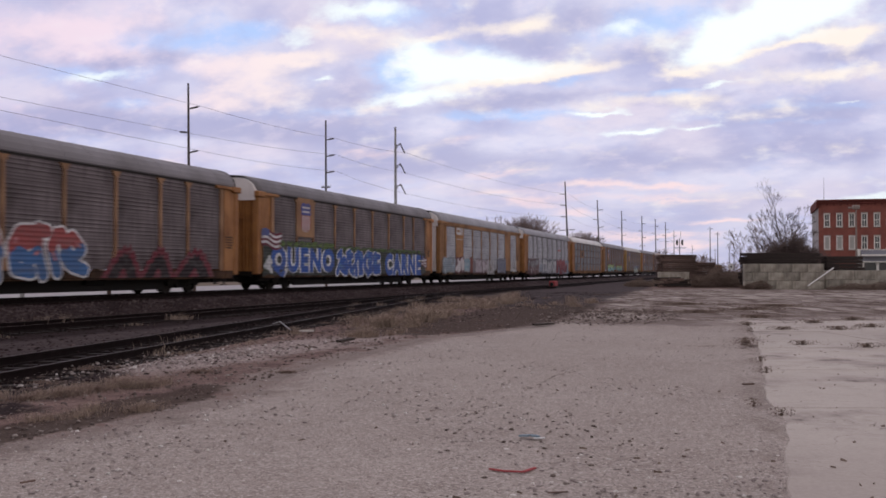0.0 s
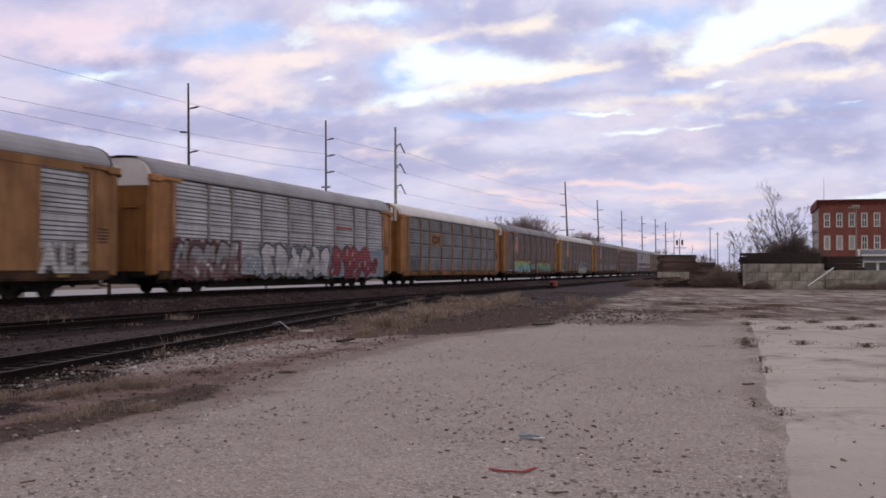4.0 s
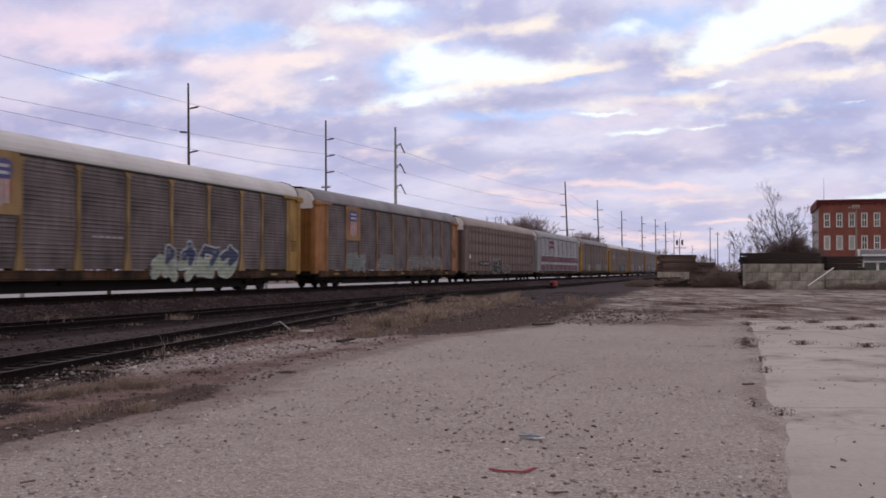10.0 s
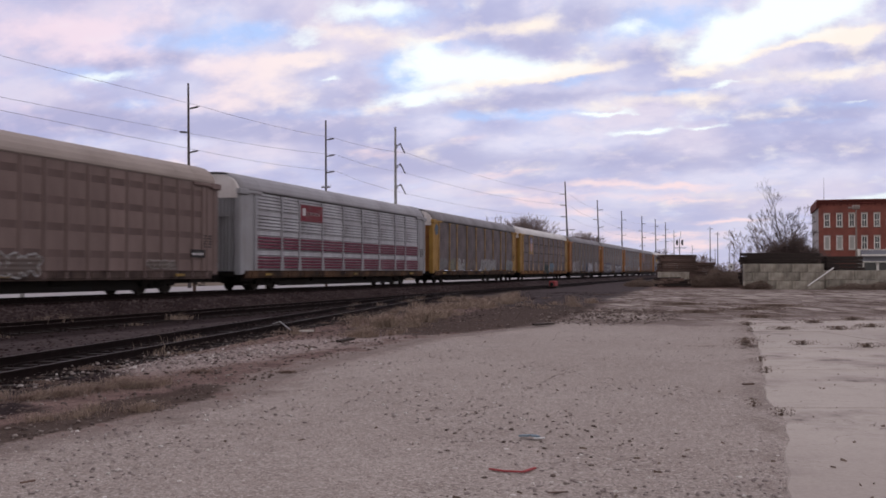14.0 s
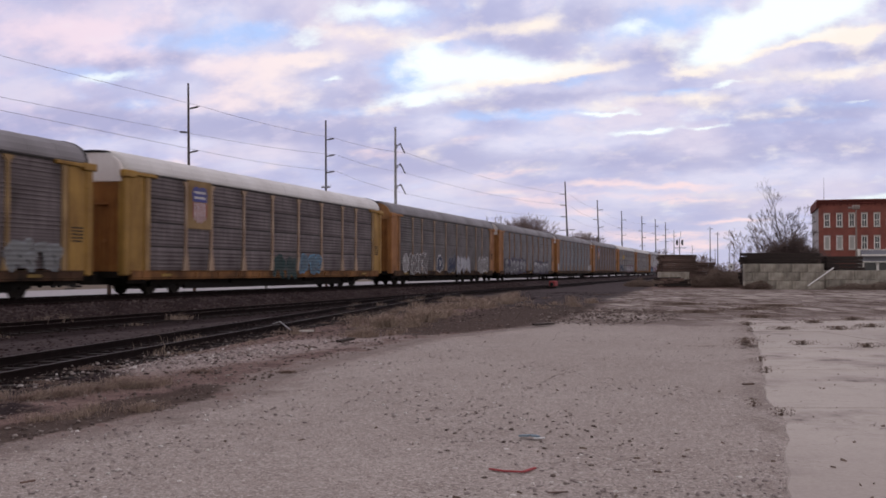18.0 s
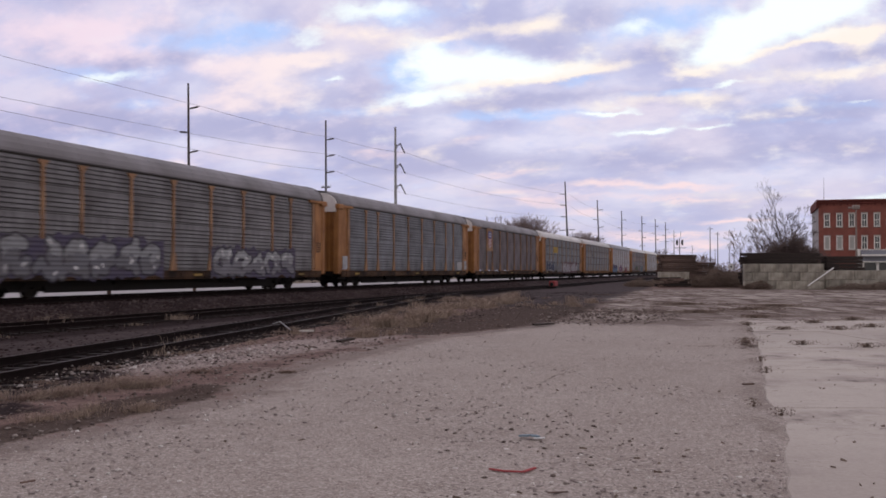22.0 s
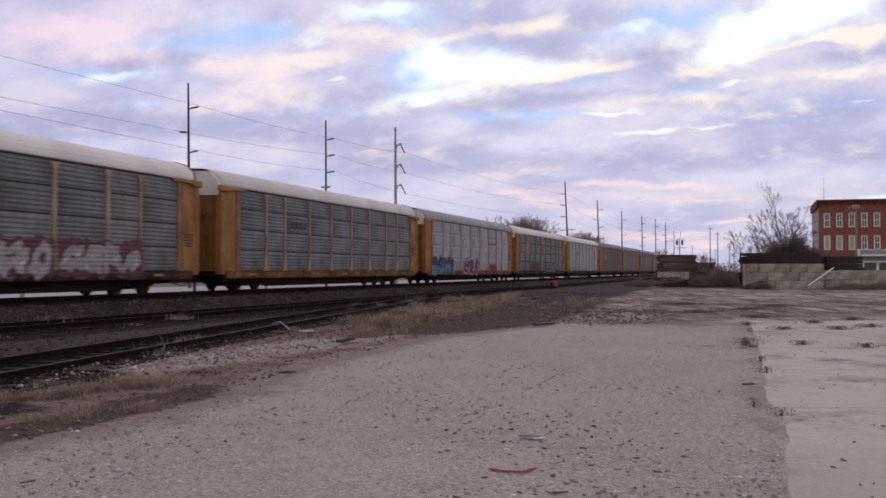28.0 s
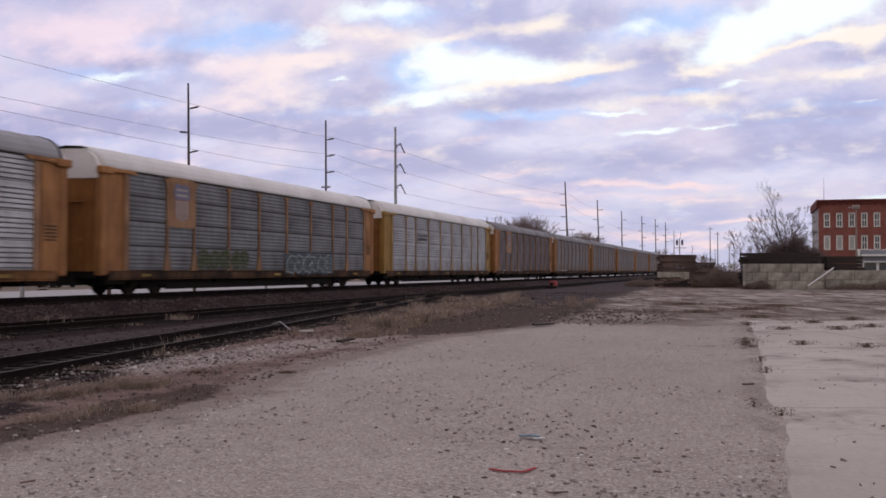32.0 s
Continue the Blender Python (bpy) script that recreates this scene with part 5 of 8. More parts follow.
def build_train():
    cars = []
    # 0
    c = rack_car("grey-sided car carrier with orange posts and red and black graffiti", "fine", "dark", "yellow", "roofdark")
    graffiti(c, -3.4, 2.5, 0.62, 2.5, 3, [(0.34, 0.08, 0.08), WHITE, PINK, (0.07, 0.16, 0.36)], 1)
    for k, (a, q) in enumerate(((3.4, 5.9), (5.7, 8.1), (7.9, 11.2))):
        mound(c, a, q, 0.7, 1.95, (0.17, 0.03, 0.045), (0.02, 0.013, 0.015), 2 + k)
    cars.append(c)
    # 1
    c = rack_car("grey-sided car carrier with large blue and white graffiti letters", "fine", "dark", "yellow", "roofdark")
    shield(c, -8.17, 4.0, 1.05, M["post_old"])
    back_piece(c, -12.9, 11.7, 0.75, 2.3, (0.045, 0.05, 0.042), 70)
    lettering(c, "QUENO", -12.1, -4.5, 0.64, 2.25, (0.05, 0.12, 0.42), (0.85, 0.85, 0.86))
    graffiti(c, -4.2, 2.6, 0.68, 2.25, 5, [(0.05, 0.12, 0.42), (0.78, 0.78, 0.80), SKYB], 4)
    lettering(c, "CARNE", 3.5, 10.6, 0.64, 2.15, (0.05, 0.12, 0.42), (0.85, 0.85, 0.86))
    sprayed_flag(c, -13.1, -11.0, 2.2, 3.05)
    sprayed_flag(c, 10.8, 11.9, 1.3, 2.05)
    graffiti(c, -13.0, -12.0, 0.8, 1.7, 1, [(0.62, 0.62, 0.64), (0.06, 0.08, 0.04), WHITE], 6)
    graffiti(c, -11.2, -4.6, 2.2, 2.55, 9, [(0.13, 0.19, 0.06), (0.03, 0.05, 0.03), (0.30, 0.36, 0.12)], 7, slant=0.4)
    graffiti(c, -3.8, 10.6, 2.18, 2.42, 14, [(0.10, 0.15, 0.05), (0.03, 0.05, 0.03), (0.28, 0.34, 0.12)], 71, slant=0.4)
    cars.append(c)
    # 2
    c = rack_car("silver louvred car carrier with wide tan bays and pale graffiti", "louvre", "silver", "tan", "rooflight", door="cap")
    for a, b_ in ((-9.17, -7.17), (7.17, 9.17)):
        bb = Build().box(a, -SIDE - 0.03, SILL1, b_, -SIDE + 0.03, EAVE - 0.1, bevel=0.01)
        part("plain_bay", bb.mesh("plain_bay", M["tan"]), c)
    bb = Build().box(-11.8, -SIDE - 0.05, EAVE - 0.35, 11.8, -SIDE, EAVE - 0.03, bevel=0.01)
    part("top_rail", bb.mesh("top_rail", M["tan"]), c)
    rail_logo(c, -8.17, 4.24, 1.75, 0.45, M["tan"], WHITE)
    bars(c, -9.05, -7.3, 3.52, 3.66, 6, (0.55, 0.48, 0.44), 3)
    back_piece(c, -12.8, -9.45, 0.85, 1.95, (0.20, 0.215, 0.25), 69)
    graffiti(c, -12.7, -9.5, 0.88, 2.0, 4, [(0.28, 0.34, 0.40), (0.42, 0.46, 0.50), WHITE], 72)
    back_piece(c, -9.4, -7.0, 0.85, 2.0, (0.14, 0.05, 0.06), 68)
    graffiti(c, -9.3, -7.05, 0.84, 2.05, 2, [(0.66, 0.60, 0.62), (0.16, 0.035, 0.05), WHITE], 8)
    graffiti(c, -6.95, -5.3, 0.84, 2.05, 2, [(0.24, 0.38, 0.46), (0.55, 0.50, 0.53), WHITE], 9)
    back_piece(c, -5.3, -4.35, 0.85, 2.0, (0.20, 0.06, 0.045), 10)
    back_piece(c, -4.3, 0.7, 0.85, 1.8, (0.20, 0.17, 0.19), 67)
    graffiti(c, -3.5, 0.6, 0.82, 2.0, 4, [(0.48, 0.42, 0.46), (0.20, 0.09, 0.12), WHITE], 11)
    lettering(c, "BOR", 0.5, 2.8, 0.6, 2.0, (0.52, 0.50, 0.51), (0.07, 0.06, 0.065))
    graffiti(c, 4.2, 7.1, 0.88, 2.0, 4, [(0.17, 0.18, 0.25), (0.34, 0.35, 0.42), WHITE], 12, (0.15, 0.15, 0.20))
    lettering(c, "ALE", 9.1, 11.65, 0.88, 1.98, (0.56, 0.55, 0.56), (0.14, 0.12, 0.13))
    cars.append(c)
    # 3
    c = rack_car("silver louvred car carrier with black, white and red graffiti", "louvre", "silver", "yellow", "rooflight", posts="post_grey")
    graffiti(c, -11.9, -6.6, 0.68, 2.2, 5, [(0.30, 0.29, 0.31), (0.012, 0.01, 0.012), WHITE, (0.20, 0.12, 0.13)], 14, (0.13, 0.035, 0.04))
    graffiti(c, -6.3, -4.6, 0.86, 1.8, 3, [(0.30, 0.34, 0.42), (0.62, 0.62, 0.64), PALE], 73)
    graffiti(c, -4.4, 3.4, 0.7, 2.2, 6, [(0.58, 0.57, 0.60), (0.02, 0.02, 0.025), WHITE, (0.42, 0.42, 0.46)], 15, (0.16, 0.17, 0.20))
    back_piece(c, 3.6, 11.85, 0.62, 2.2, (0.22, 0.29, 0.36), 66)
    graffiti(c, 3.7, 9.4, 0.6, 2.45, 4, [(0.30, 0.055, 0.07), (0.11, 0.02, 0.03), (0.55, 0.42, 0.44), (0.20, 0.03, 0.045)], 16)
    graffiti(c, 8.8, 10.8, 0.7, 1.8, 2, [(0.13, 0.018, 0.035), (0.55, 0.28, 0.30), PINK], 74)
    bars(c, 4.5, 6.8, 3.42, 3.64, 8, (0.42, 0.06, 0.05), 4)
    cars.append(c)
    # 4
    c = rack_car("blue-grey four-tier car carrier with a tan logo plate", "tier", "bluegrey", "yellow", "roofwhite", cap="tan", ribbed=True, sill="sillbright")
    rail_logo(c, -5.72, 3.33, 1.8, 0.48, M["tan"], (0.06, 0.035, 0.03))
    graffiti(c, -11.6, -9.5, 1.0, 1.9, 3, [(0.12, 0.12, 0.14), (0.2, 0.2, 0.22), BLACK], 17)
    cars.append(c)
    # 5
    c = rack_car("grey car carrier with green and teal graffiti and a shield emblem", "fine", "dark", "tan", "roofgrey")
    shield(c, -8.17, 4.0, 1.05, M["post_old"])
    graffiti(c, -9.3, -1.9, 0.85, 2.05, 6, [LIME, (0.02, 0.03, 0.03), WHITE, TEAL], 18, (0.24, 0.06, 0.03))
    graffiti(c, -1.4, 0.6, 1.2, 1.7, 3, [TEAL, NAVY, SKYB], 19, (0.24, 0.06, 0.03))
    graffiti(c, 1.5, 9.0, 0.85, 2.0, 7, [LIME, (0.02, 0.03, 0.03), TEAL, (0.16, 0.36, 0.30)], 20, (0.24, 0.06, 0.03))
    cars.append(c)
    # 6
    c = rack_car("dark grey car carrier with yellow posts and a shield emblem", "fine", "dark", "gold", "roofwhite", door="gold")
    shield(c, -8.17, 4.0, 1.05, M["post_gold"])
    graffiti(c, 0.0, 6.6, 0.66, 2.05, 4, [(0.055, 0.07, 0.15), (0.56, 0.58, 0.60), (0.25, 0.32, 0.45), (0.42, 0.48, 0.38)], 21)
    bars(c, -3.6, -1.7, 2.2, 2.3, 5, PALE, 5)
    cars.append(c)
    # 7
    c = rack_car("grey car carrier with faded graffiti and a shield emblem", "fine", "dark", "yellow", "roofgrey")
    shield(c, -8.17, 4.0, 1.05, M["post_old"])
    graffiti(c, -9.2, -6.4, 1.0, 2.0, 3, [(0.22, 0.25, 0.24), (0.28, 0.28, 0.28), PALE], 22)
    graffiti(c, -4.2, -1.5, 1.1, 2.0, 3, [(0.20, 0.19, 0.2), (0.27, 0.26, 0.26), PALE], 23)
    graffiti(c, 1.4, 9.0, 1.1, 2.0, 7, [(0.22, 0.2, 0.2), (0.28, 0.27, 0.26), PALE], 24)
    cars.append(c)
    # 8
    c = rack_car("brown smooth-sided car carrier with white-outlined graffiti", "smooth", "brown", "brown", "roofbrown", door="browndark")
    bb = Build().box(-9.1, -SIDE - 0.052, 1.42, -5.65, -SIDE - 0.03, 1.84, bevel=0.008)
    part("number_board", bb.mesh("number_board", paint(BLACK, False)), c)
    bars(c, -8.65, -8.2, 1.55, 1.80, 2, PALE, 6)
    bars(c, -7.75, -6.95, 1.55, 1.80, 3, PALE, 7)
    bars(c, -6.75, -5.95, 1.55, 1.80, 3, PALE, 8)
    patch(c, -12.2, -11.7, 2.05, 2.4, WHITE, "placard")
    graffiti(c, -4.5, -1.7, 0.8, 2.0, 3, [(0.025, 0.032, 0.038), PALE, BLACK], 25)
    graffiti(c, -1.1, 2.0, 0.8, 1.55, 4, [(0.15, 0.115, 0.105), PALE, (0.15, 0.115, 0.105)], 26)
    graffiti(c, 8.0, 10.0, 1.05, 1.4, 4, [(0.16, 0.125, 0.115), (0.34, 0.31, 0.30), (0.16, 0.125, 0.115)], 27)
    patch(c, 11.2, 12.3, 1.55, 1.9, BLACK, "lettering_board")
    bars(c, 11.3, 12.2, 1.65, 1.8, 4, WHITE, 7)
    cars.append(c)
    # 9
    c = rack_car("light grey louvred car carrier with two maroon bands", "louvre", "silver", "greycar", "rooflight", door="greycar")
    for z in (SILL1 + 0.12, SILL1 + 1.10):
        for a, q in zip(POSTS, POSTS[1:]):
            for r in range(4):
                zz = z + r * 0.16
                bb = cached(("band", round(q - a, 2)), lambda: Build().box(-(q - a) / 2 + 0.13, -SIDE - 0.045, 0, (q - a) / 2 - 0.13, -SIDE + 0.01, 0.10, bevel=0.008).mesh("maroon_strip", M["red"]))
                part("maroon_strip", bb, c, pose((a + q) / 2, 0, zz))
    patch(c, -7.1, -4.4, 3.65, 4.55, (0.20, 0.02, 0.035), "name_board", 0.06)
    bars(c, -6.3, -4.7, 4.0, 4.25, 6, WHITE, 8)
    patch(c, -6.9, -6.55, 3.95, 4.35, WHITE, "emblem", 0.075)
    cars.append(c)
    # 10
    c = rack_car("dark grey car carrier with pale tags along its foot", "fine", "dark", "gold", "roofgrey")
    for k, (a, q, col) in enumerate(((-11.8, -10.0, (0.24, 0.23, 0.25)), (-9.1, -7.9, (0.24, 0.23, 0.14)), (-7.0, -5.2, PALE), (-4.5, -1.6, (0.19, 0.12, 0.11)), (-0.1, 5.1, PALE), (9.1, 11.6, (0.28, 0.29, 0.31)))):
        graffiti(c, a, q, 1.05, 1.95, 2 if q - a < 3 else 7, [tuple(0.45 * v + 0.1 for v in col), col, BLACK], 30 + k)
    part("emblem", Build().tube((-12.5, -SIDE - 0.03, 4.15), (-12.5, -SIDE, 4.15), 0.42, sides=20).mesh("emblem", paint((0.10, 0.14, 0.20))), c, None, "round blue emblem")
    cars.append(c)
    # 11
    c = rack_car("dark four-tier car carrier with a white roof and shield emblem", "tier", "dark", "gold", "roofwhite", posts="post_pale", sill="sillbright")
    shield(c, -8.17, 4.0, 1.05, M["post_gold"])
    graffiti(c, -1.4, 1.2, 0.65, 1.7, 2, [(0.03, 0.06, 0.06), (0.05, 0.08, 0.08), BLACK], 37)
    graffiti(c, 1.55, 4.25, 0.87, 1.8, 3, [(0.12, 0.18, 0.24), SKYB, NAVY], 38)
    cars.append(c)
    # 12
    c = rack_car("grey louvred car carrier with white and black tags", "louvre", "umber", "yellow", "roofgrey", cap="tan", posts="post_pale")
    for k, (a, q, n, cols) in enumerate(((-11.3, -10.4, 1, [(0.36, 0.34, 0.35), WHITE, WHITE]), (-10.2, -6.0, 6, [(0.17, 0.15, 0.155), WHITE, BLACK]), (-3.9, -2.4, 1, [NAVY, WHITE, BLACK]), (-1.0, 0.9, 3, [NAVY, (0.3, 0.3, 0.34), BLACK]), (1.3, 5.2, 4, [(0.46, 0.46, 0.52), (0.2, 0.19, 0.22), WHITE]), (7.7, 10.9, 4, [(0.30, 0.28, 0.29), WHITE, BLACK]))):
        graffiti(c, a, q, 0.85, 2.15, n, cols, 40 + k)
    cars.append(c)
    # 13
    c = rack_car("grey louvred car carrier with grey and purple graffiti", "louvre", "grey", "yellow", "roofgrey")
    graffiti(c, -11.2, -2.4, 0.75, 2.1, 6, [(0.30, 0.30, 0.32), (0.05, 0.045, 0.06), WHITE, (0.17, 0.165, 0.19)], 47, (0.085, 0.07, 0.12))
    graffiti(c, 1.6, 9.4, 0.75, 1.95, 5, [(0.38, 0.38, 0.40), (0.05, 0.045, 0.06), WHITE, (0.22, 0.21, 0.24)], 48, (0.085, 0.07, 0.12))
    cars.append(c)
    # 14
    c = rack_car("grey louvred car carrier with two white placards", "louvre", "bluegrey", "yellow", "roofgrey")
    patch(c, -12.8, -12.1, 1.05, 1.85, (0.5, 0.5, 0.54), "placard")
    patch(c, 10.1, 11.5, 1.02, 1.7, (0.46, 0.45, 0.46), "placard", 0.06)
    patch(c, 12.1, 12.8, 1.05, 1.8, (0.42, 0.41, 0.42), "placard", 0.06)
    cars.append(c)
    # 15
    c = rack_car("dark grey car carrier with orange posts and a shield emblem", "fine", "dark", "yellow", "roofgrey")
    shield(c, -8.17, 4.0, 1.05, M["post_old"])
    cars.append(c)
    # 16
    c = rack_car("blue-grey four-tier car carrier with pale graffiti", "tier", "bluegrey", "yellow", "roofwhite", posts="post_pale")
    patch(c, -7.0, -4.5, 3.2, 3.9, (0.52, 0.33, 0.05), "sign", 0.06)
    bars(c, -6.8, -4.8, 3.3, 3.75, 6, (0.30, 0.2, 0.06), 9)
    graffiti(c, -11.4, -6.8, 0.85, 2.2, 4, [NAVY, PALE, BLACK], 50)
    graffiti(c, -1.2, 4.1, 0.8, 1.95, 5, [(0.40, 0.38, 0.41), (0.13, 0.03, 0.05), WHITE], 51, (0.13, 0.05, 0.065))
    graffiti(c, -4.7, -1.7, 0.85, 1.7, 3, [(0.20, 0.19, 0.21), (0.32, 0.31, 0.34), PALE], 49)
    graffiti(c, 4.6, 9.1, 0.85, 1.95, 4, [(0.36, 0.34, 0.37), (0.13, 0.03, 0.05), WHITE], 52, (0.13, 0.05, 0.065))
    cars.append(c)
    # 17
    c = rack_car("blue-grey four-tier car carrier with a white roof, free of graffiti", "tier", "bluegrey", "yellow", "roofwhite", posts="post_pale", sill="sillbright")
    bars(c, -6.6, -4.6, 3.2, 3.6, 4, (0.06, 0.06, 0.07), 10, 2)
    cars.append(c)
    # 18
    c = rack_car("silver louvred car carrier with blue and purple graffiti", "louvre", "silver", "yellow", "rooflight", posts="post_pale", sill="sillbright")
    graffiti(c, -12.3, -6.5, 0.65, 1.95, 7, [(0.06, 0.04, 0.14), (0.012, 0.012, 0.03), (0.40, 0.45, 0.56), (0.13, 0.23, 0.36)], 53)
    graffiti(c, -3.8, 0.8, 0.62, 2.05, 3, [(0.17, 0.04, 0.13), WHITE, WHITE], 54)
    back_piece(c, 4.5, 7.1, 0.68, 1.5, (0.22, 0.03, 0.045), 55)
    bars(c, 4.5, 7.1, 3.38, 3.62, 8, (0.42, 0.06, 0.05), 11)
    cars.append(c)
    # 19
    c = rack_car("dark four-tier car carrier with a pale roof and faded emblem", "tier", "bluegrey", "yellow", "roofwhite")
    shield(c, -8.17, 4.0, 1.05, M["post_old"], True)
    graffiti(c, -7.0, -2.6, 1.0, 1.9, 5, [(0.07, 0.085, 0.045), (0.12, 0.12, 0.10), BLACK], 56)
    graffiti(c, 1.4, 6.9, 0.9, 1.8, 6, [(0.10, 0.13, 0.15), (0.36, 0.38, 0.40), BLACK], 57, (0.075, 0.10, 0.13))
    cars.append(c)
    # 20
    c = rack_car("silver louvred car carrier with a white roof", "louvre", "silver", "gold", "roofwhite")
    bars(c, -6.6, -4.6, 3.2, 3.7, 4, (0.05, 0.05, 0.06), 12, 2)
    cars.append(c)
    # 21
    c = rack_car("brownish grey car carrier with a shield emblem", "fine", "dark", "yellow", "roofgrey")
    shield(c, -8.17, 4.0, 1.05, M["post_old"], True)
    cars.append(c)
    rng = random.Random(77)
    for i in range(22, 29):
        st, pn, fr, rf = rng.choice((("fine", "dark", "yellow", "roofgrey"), ("louvre", "grey", "yellow", "roofgrey"), ("fine", "grey", "tan", "roofgrey"), ("tier", "bluegrey", "yellow", "roofwhite")))
        cars.append(rack_car("weathered grey car carrier far down the train", st, pn, fr, rf))
    return cars


TRAIN = build_train()


# ---------------- concrete slabs of the lot ----------------
def build_slabs():
    base = thing("concrete_paving", Matrix(), "old pale concrete paving with a broken ragged edge", "paving", kind="structure")
    rng = random.Random(8)
    rows = [6.0, 11.15, 15.4, 19.7, 25.0, 30.7]
    for j, (ya, yb) in enumerate(zip(rows, rows[1:])):
        xr = [None, 9.0 + ya * 0.05, 16.5 + ya * 0.1, 26.0]
        for i in range(3):
            pts = []
            if i == 0:
                n = 10
                for q in range(n + 1):
                    y = ya + 0.02 + (yb - ya - 0.04) * q / n
                    pts.append((float(edge(SLAB_EDGE, y)) + rng.uniform(-0.025, 0.025), y))
                pts.reverse()
            else:
                pts = [(xr[i] + 0.02, yb - 0.02), (xr[i] + 0.02, ya + 0.02)]
            if j == 0:
                x0, x1 = pts[-1][0], xr[i + 1] - 0.02
                pts += [(x0 + (x1 - x0) * q / 14, ya + rng.uniform(-0.22, 0.22)) for q in range(1, 14)]
            pts += [(xr[i + 1] - 0.02, ya + 0.02), (xr[i + 1] - 0.02, yb - 0.02)]
            top = 0.016 + rng.uniform(-0.006, 0.006)
            b = Build()
            n = len(pts)
            cx, cy = sum(p[0] for p in pts) / n, sum(p[1] for p in pts) / n
            ins = [(p[0] + math.copysign(0.02, cx - p[0]), p[1] + math.copysign(0.02, cy - p[1])) for p in pts]
            v = [(x, y, -0.05) for x, y in pts] + [(x, y, top - 0.015) for x, y in pts] + [(x, y, top) for x, y in ins]
            f = [tuple(range(2 * n, 3 * n))]
            for k in (0, 1):
                f += [(k * n + q, k * n + (q + 1) % n, (k + 1) * n + (q + 1) % n, (k + 1) * n + q) for q in range(n)]
            b.add(v, f)
            part("slab", b.mesh("slab", M["slab"]), base)


def slab_mat():
    k = Nodes("old_concrete_slab")
    p = k.pos()
    wide, mid, fine = k.noise(p, 0.35, 5.0), k.noise(p, 1.9, 7.0, 0.65), k.noise(p, 26.0, 5.0, 0.7)
    c = k.mix(k.span(wide, 0.3, 0.7), (0.372, 0.325, 0.294), (0.436, 0.388, 0.354))
    c = k.mix(k.math("MULTIPLY", k.span(mid, 0.5, 0.75), 0.55), c, (0.29, 0.25, 0.225))
    crack = k.math("LESS_THAN", k.math("ABSOLUTE", k.math("SUBTRACT", k.noise(k.vec("MULTIPLY", p, (0.6, 0.8, 1)), 0.5, 4.0), 0.5)), 0.0012)
    grime = k.noise(k.vec("ADD", p, (3.0, 9.0, 0)), 0.55, 8.0, 0.68)
    c = k.mix(k.math("MULTIPLY", k.span(grime, 0.52, 0.62), 0.55), c, (0.20, 0.162, 0.15))
    c = k.mix(k.math("MULTIPLY", k.span(grime, 0.62, 0.66), 0.7), c, (0.09, 0.068, 0.058))
    c = k.mix(k.math("MULTIPLY", crack, 0.6), c, (0.16, 0.13, 0.12))
    # worn down to its stones towards the front
    bare = k.math("ADD", k.sep(p)[1], k.math("MULTIPLY", k.math("SUBTRACT", mid, 0.5), 5.0))
    c = k.mix(k.span(bare, 10.0, 5.6, 0.0, 0.85), c, (0.325, 0.278, 0.254))
    v = k.math("MULTIPLY", k.span(fine, 0.25, 0.75, 0.86, 1.12), k.math("ADD", 0.93, k.math("MULTIPLY", k.rand(), 0.14)))
    k.bump(fine, 0.35, 0.01)
    return k.done(k.mix(1.0, c, k.comb(v, v, v), "MULTIPLY"), 0.93, 0.0, 0.25)


M["slab"] = slab_mat()
build_slabs()


# ---------------- utility poles and wires ----------------
def pole_arms(b_parent, top, arms, brace):
    for z, side, reach in arms:
        b = Build()
        if brace:
            b.tube((0, 0, z), (side * reach * 0.55, 0, z + 0.35), 0.045, sides=6)
            b.tube((0, 0, z - 0.35), (side * reach * 0.55, 0, z + 0.35), 0.04, sides=6)
            b.tube((side * reach * 0.5, 0, z + 0.35), (side * reach, 0, z - 0.95), 0.09, 0.07, sides=8)
        else:
            b.tube((0, 0, z), (side * reach * 0.35, 0, z + 0.06), 0.075, 0.06, sides=6)
            n = 7
            for k in range(n):
                q0 = 0.35 + 0.65 * k / n
                b.tube((side * reach * q0, 0, z + 0.06 + 0.13 * (q0 - 0.35)), (side * reach * (q0 + 0.06), 0, z + 0.07 + 0.13 * (q0 - 0.35)), 0.105, 0.07, sides=8)
            b.tube((side * reach * 0.3, 0, z + 0.06), (side * reach, 0, z + 0.15), 0.045, sides=6)
        part("insulator_arm", b.mesh("insulator_arm", M["pole"]), b_parent)


def power_pole(x, y, height, arms, mat="pole", brace=False, lean=(0, 0), cross=(), r=0.19, group="power poles", label="tall dark wooden power pole with insulator arms"):
    p = thing("power_pole", pose(x, y, 0, lean[1], -lean[0], -25), label, "utility pole", group)
    b = Build()
    b.pipe([(0, 0, -0.3 + (height + 0.3) * k / 6) for k in range(7)], [r * (1 - 0.5 * k / 6) for k in range(7)], 10)
    part("shaft", b.mesh("shaft", M[mat]), p)
    pole_arms(p, height, arms, brace)
    for z, w in cross:
        bb = Build()
        bb.box(-w, -0.06, z - 0.06, w, 0.06, z + 0.06, bevel=0.01)
        for q in (-0.9, -0.5, 0.5, 0.9):
            bb.tube((q * w, 0, z + 0.05), (q * w, 0, z + 0.22), 0.04, sides=6)
        part("crossarm", bb.mesh("crossarm", M["pole"]), p)
    return p


def arm_tip(x, y, z, side, reach, rise=0.15):
    a = radians(-25)
    return Vector((x + side * reach * math.cos(a), y + side * reach * math.sin(a), z + rise))


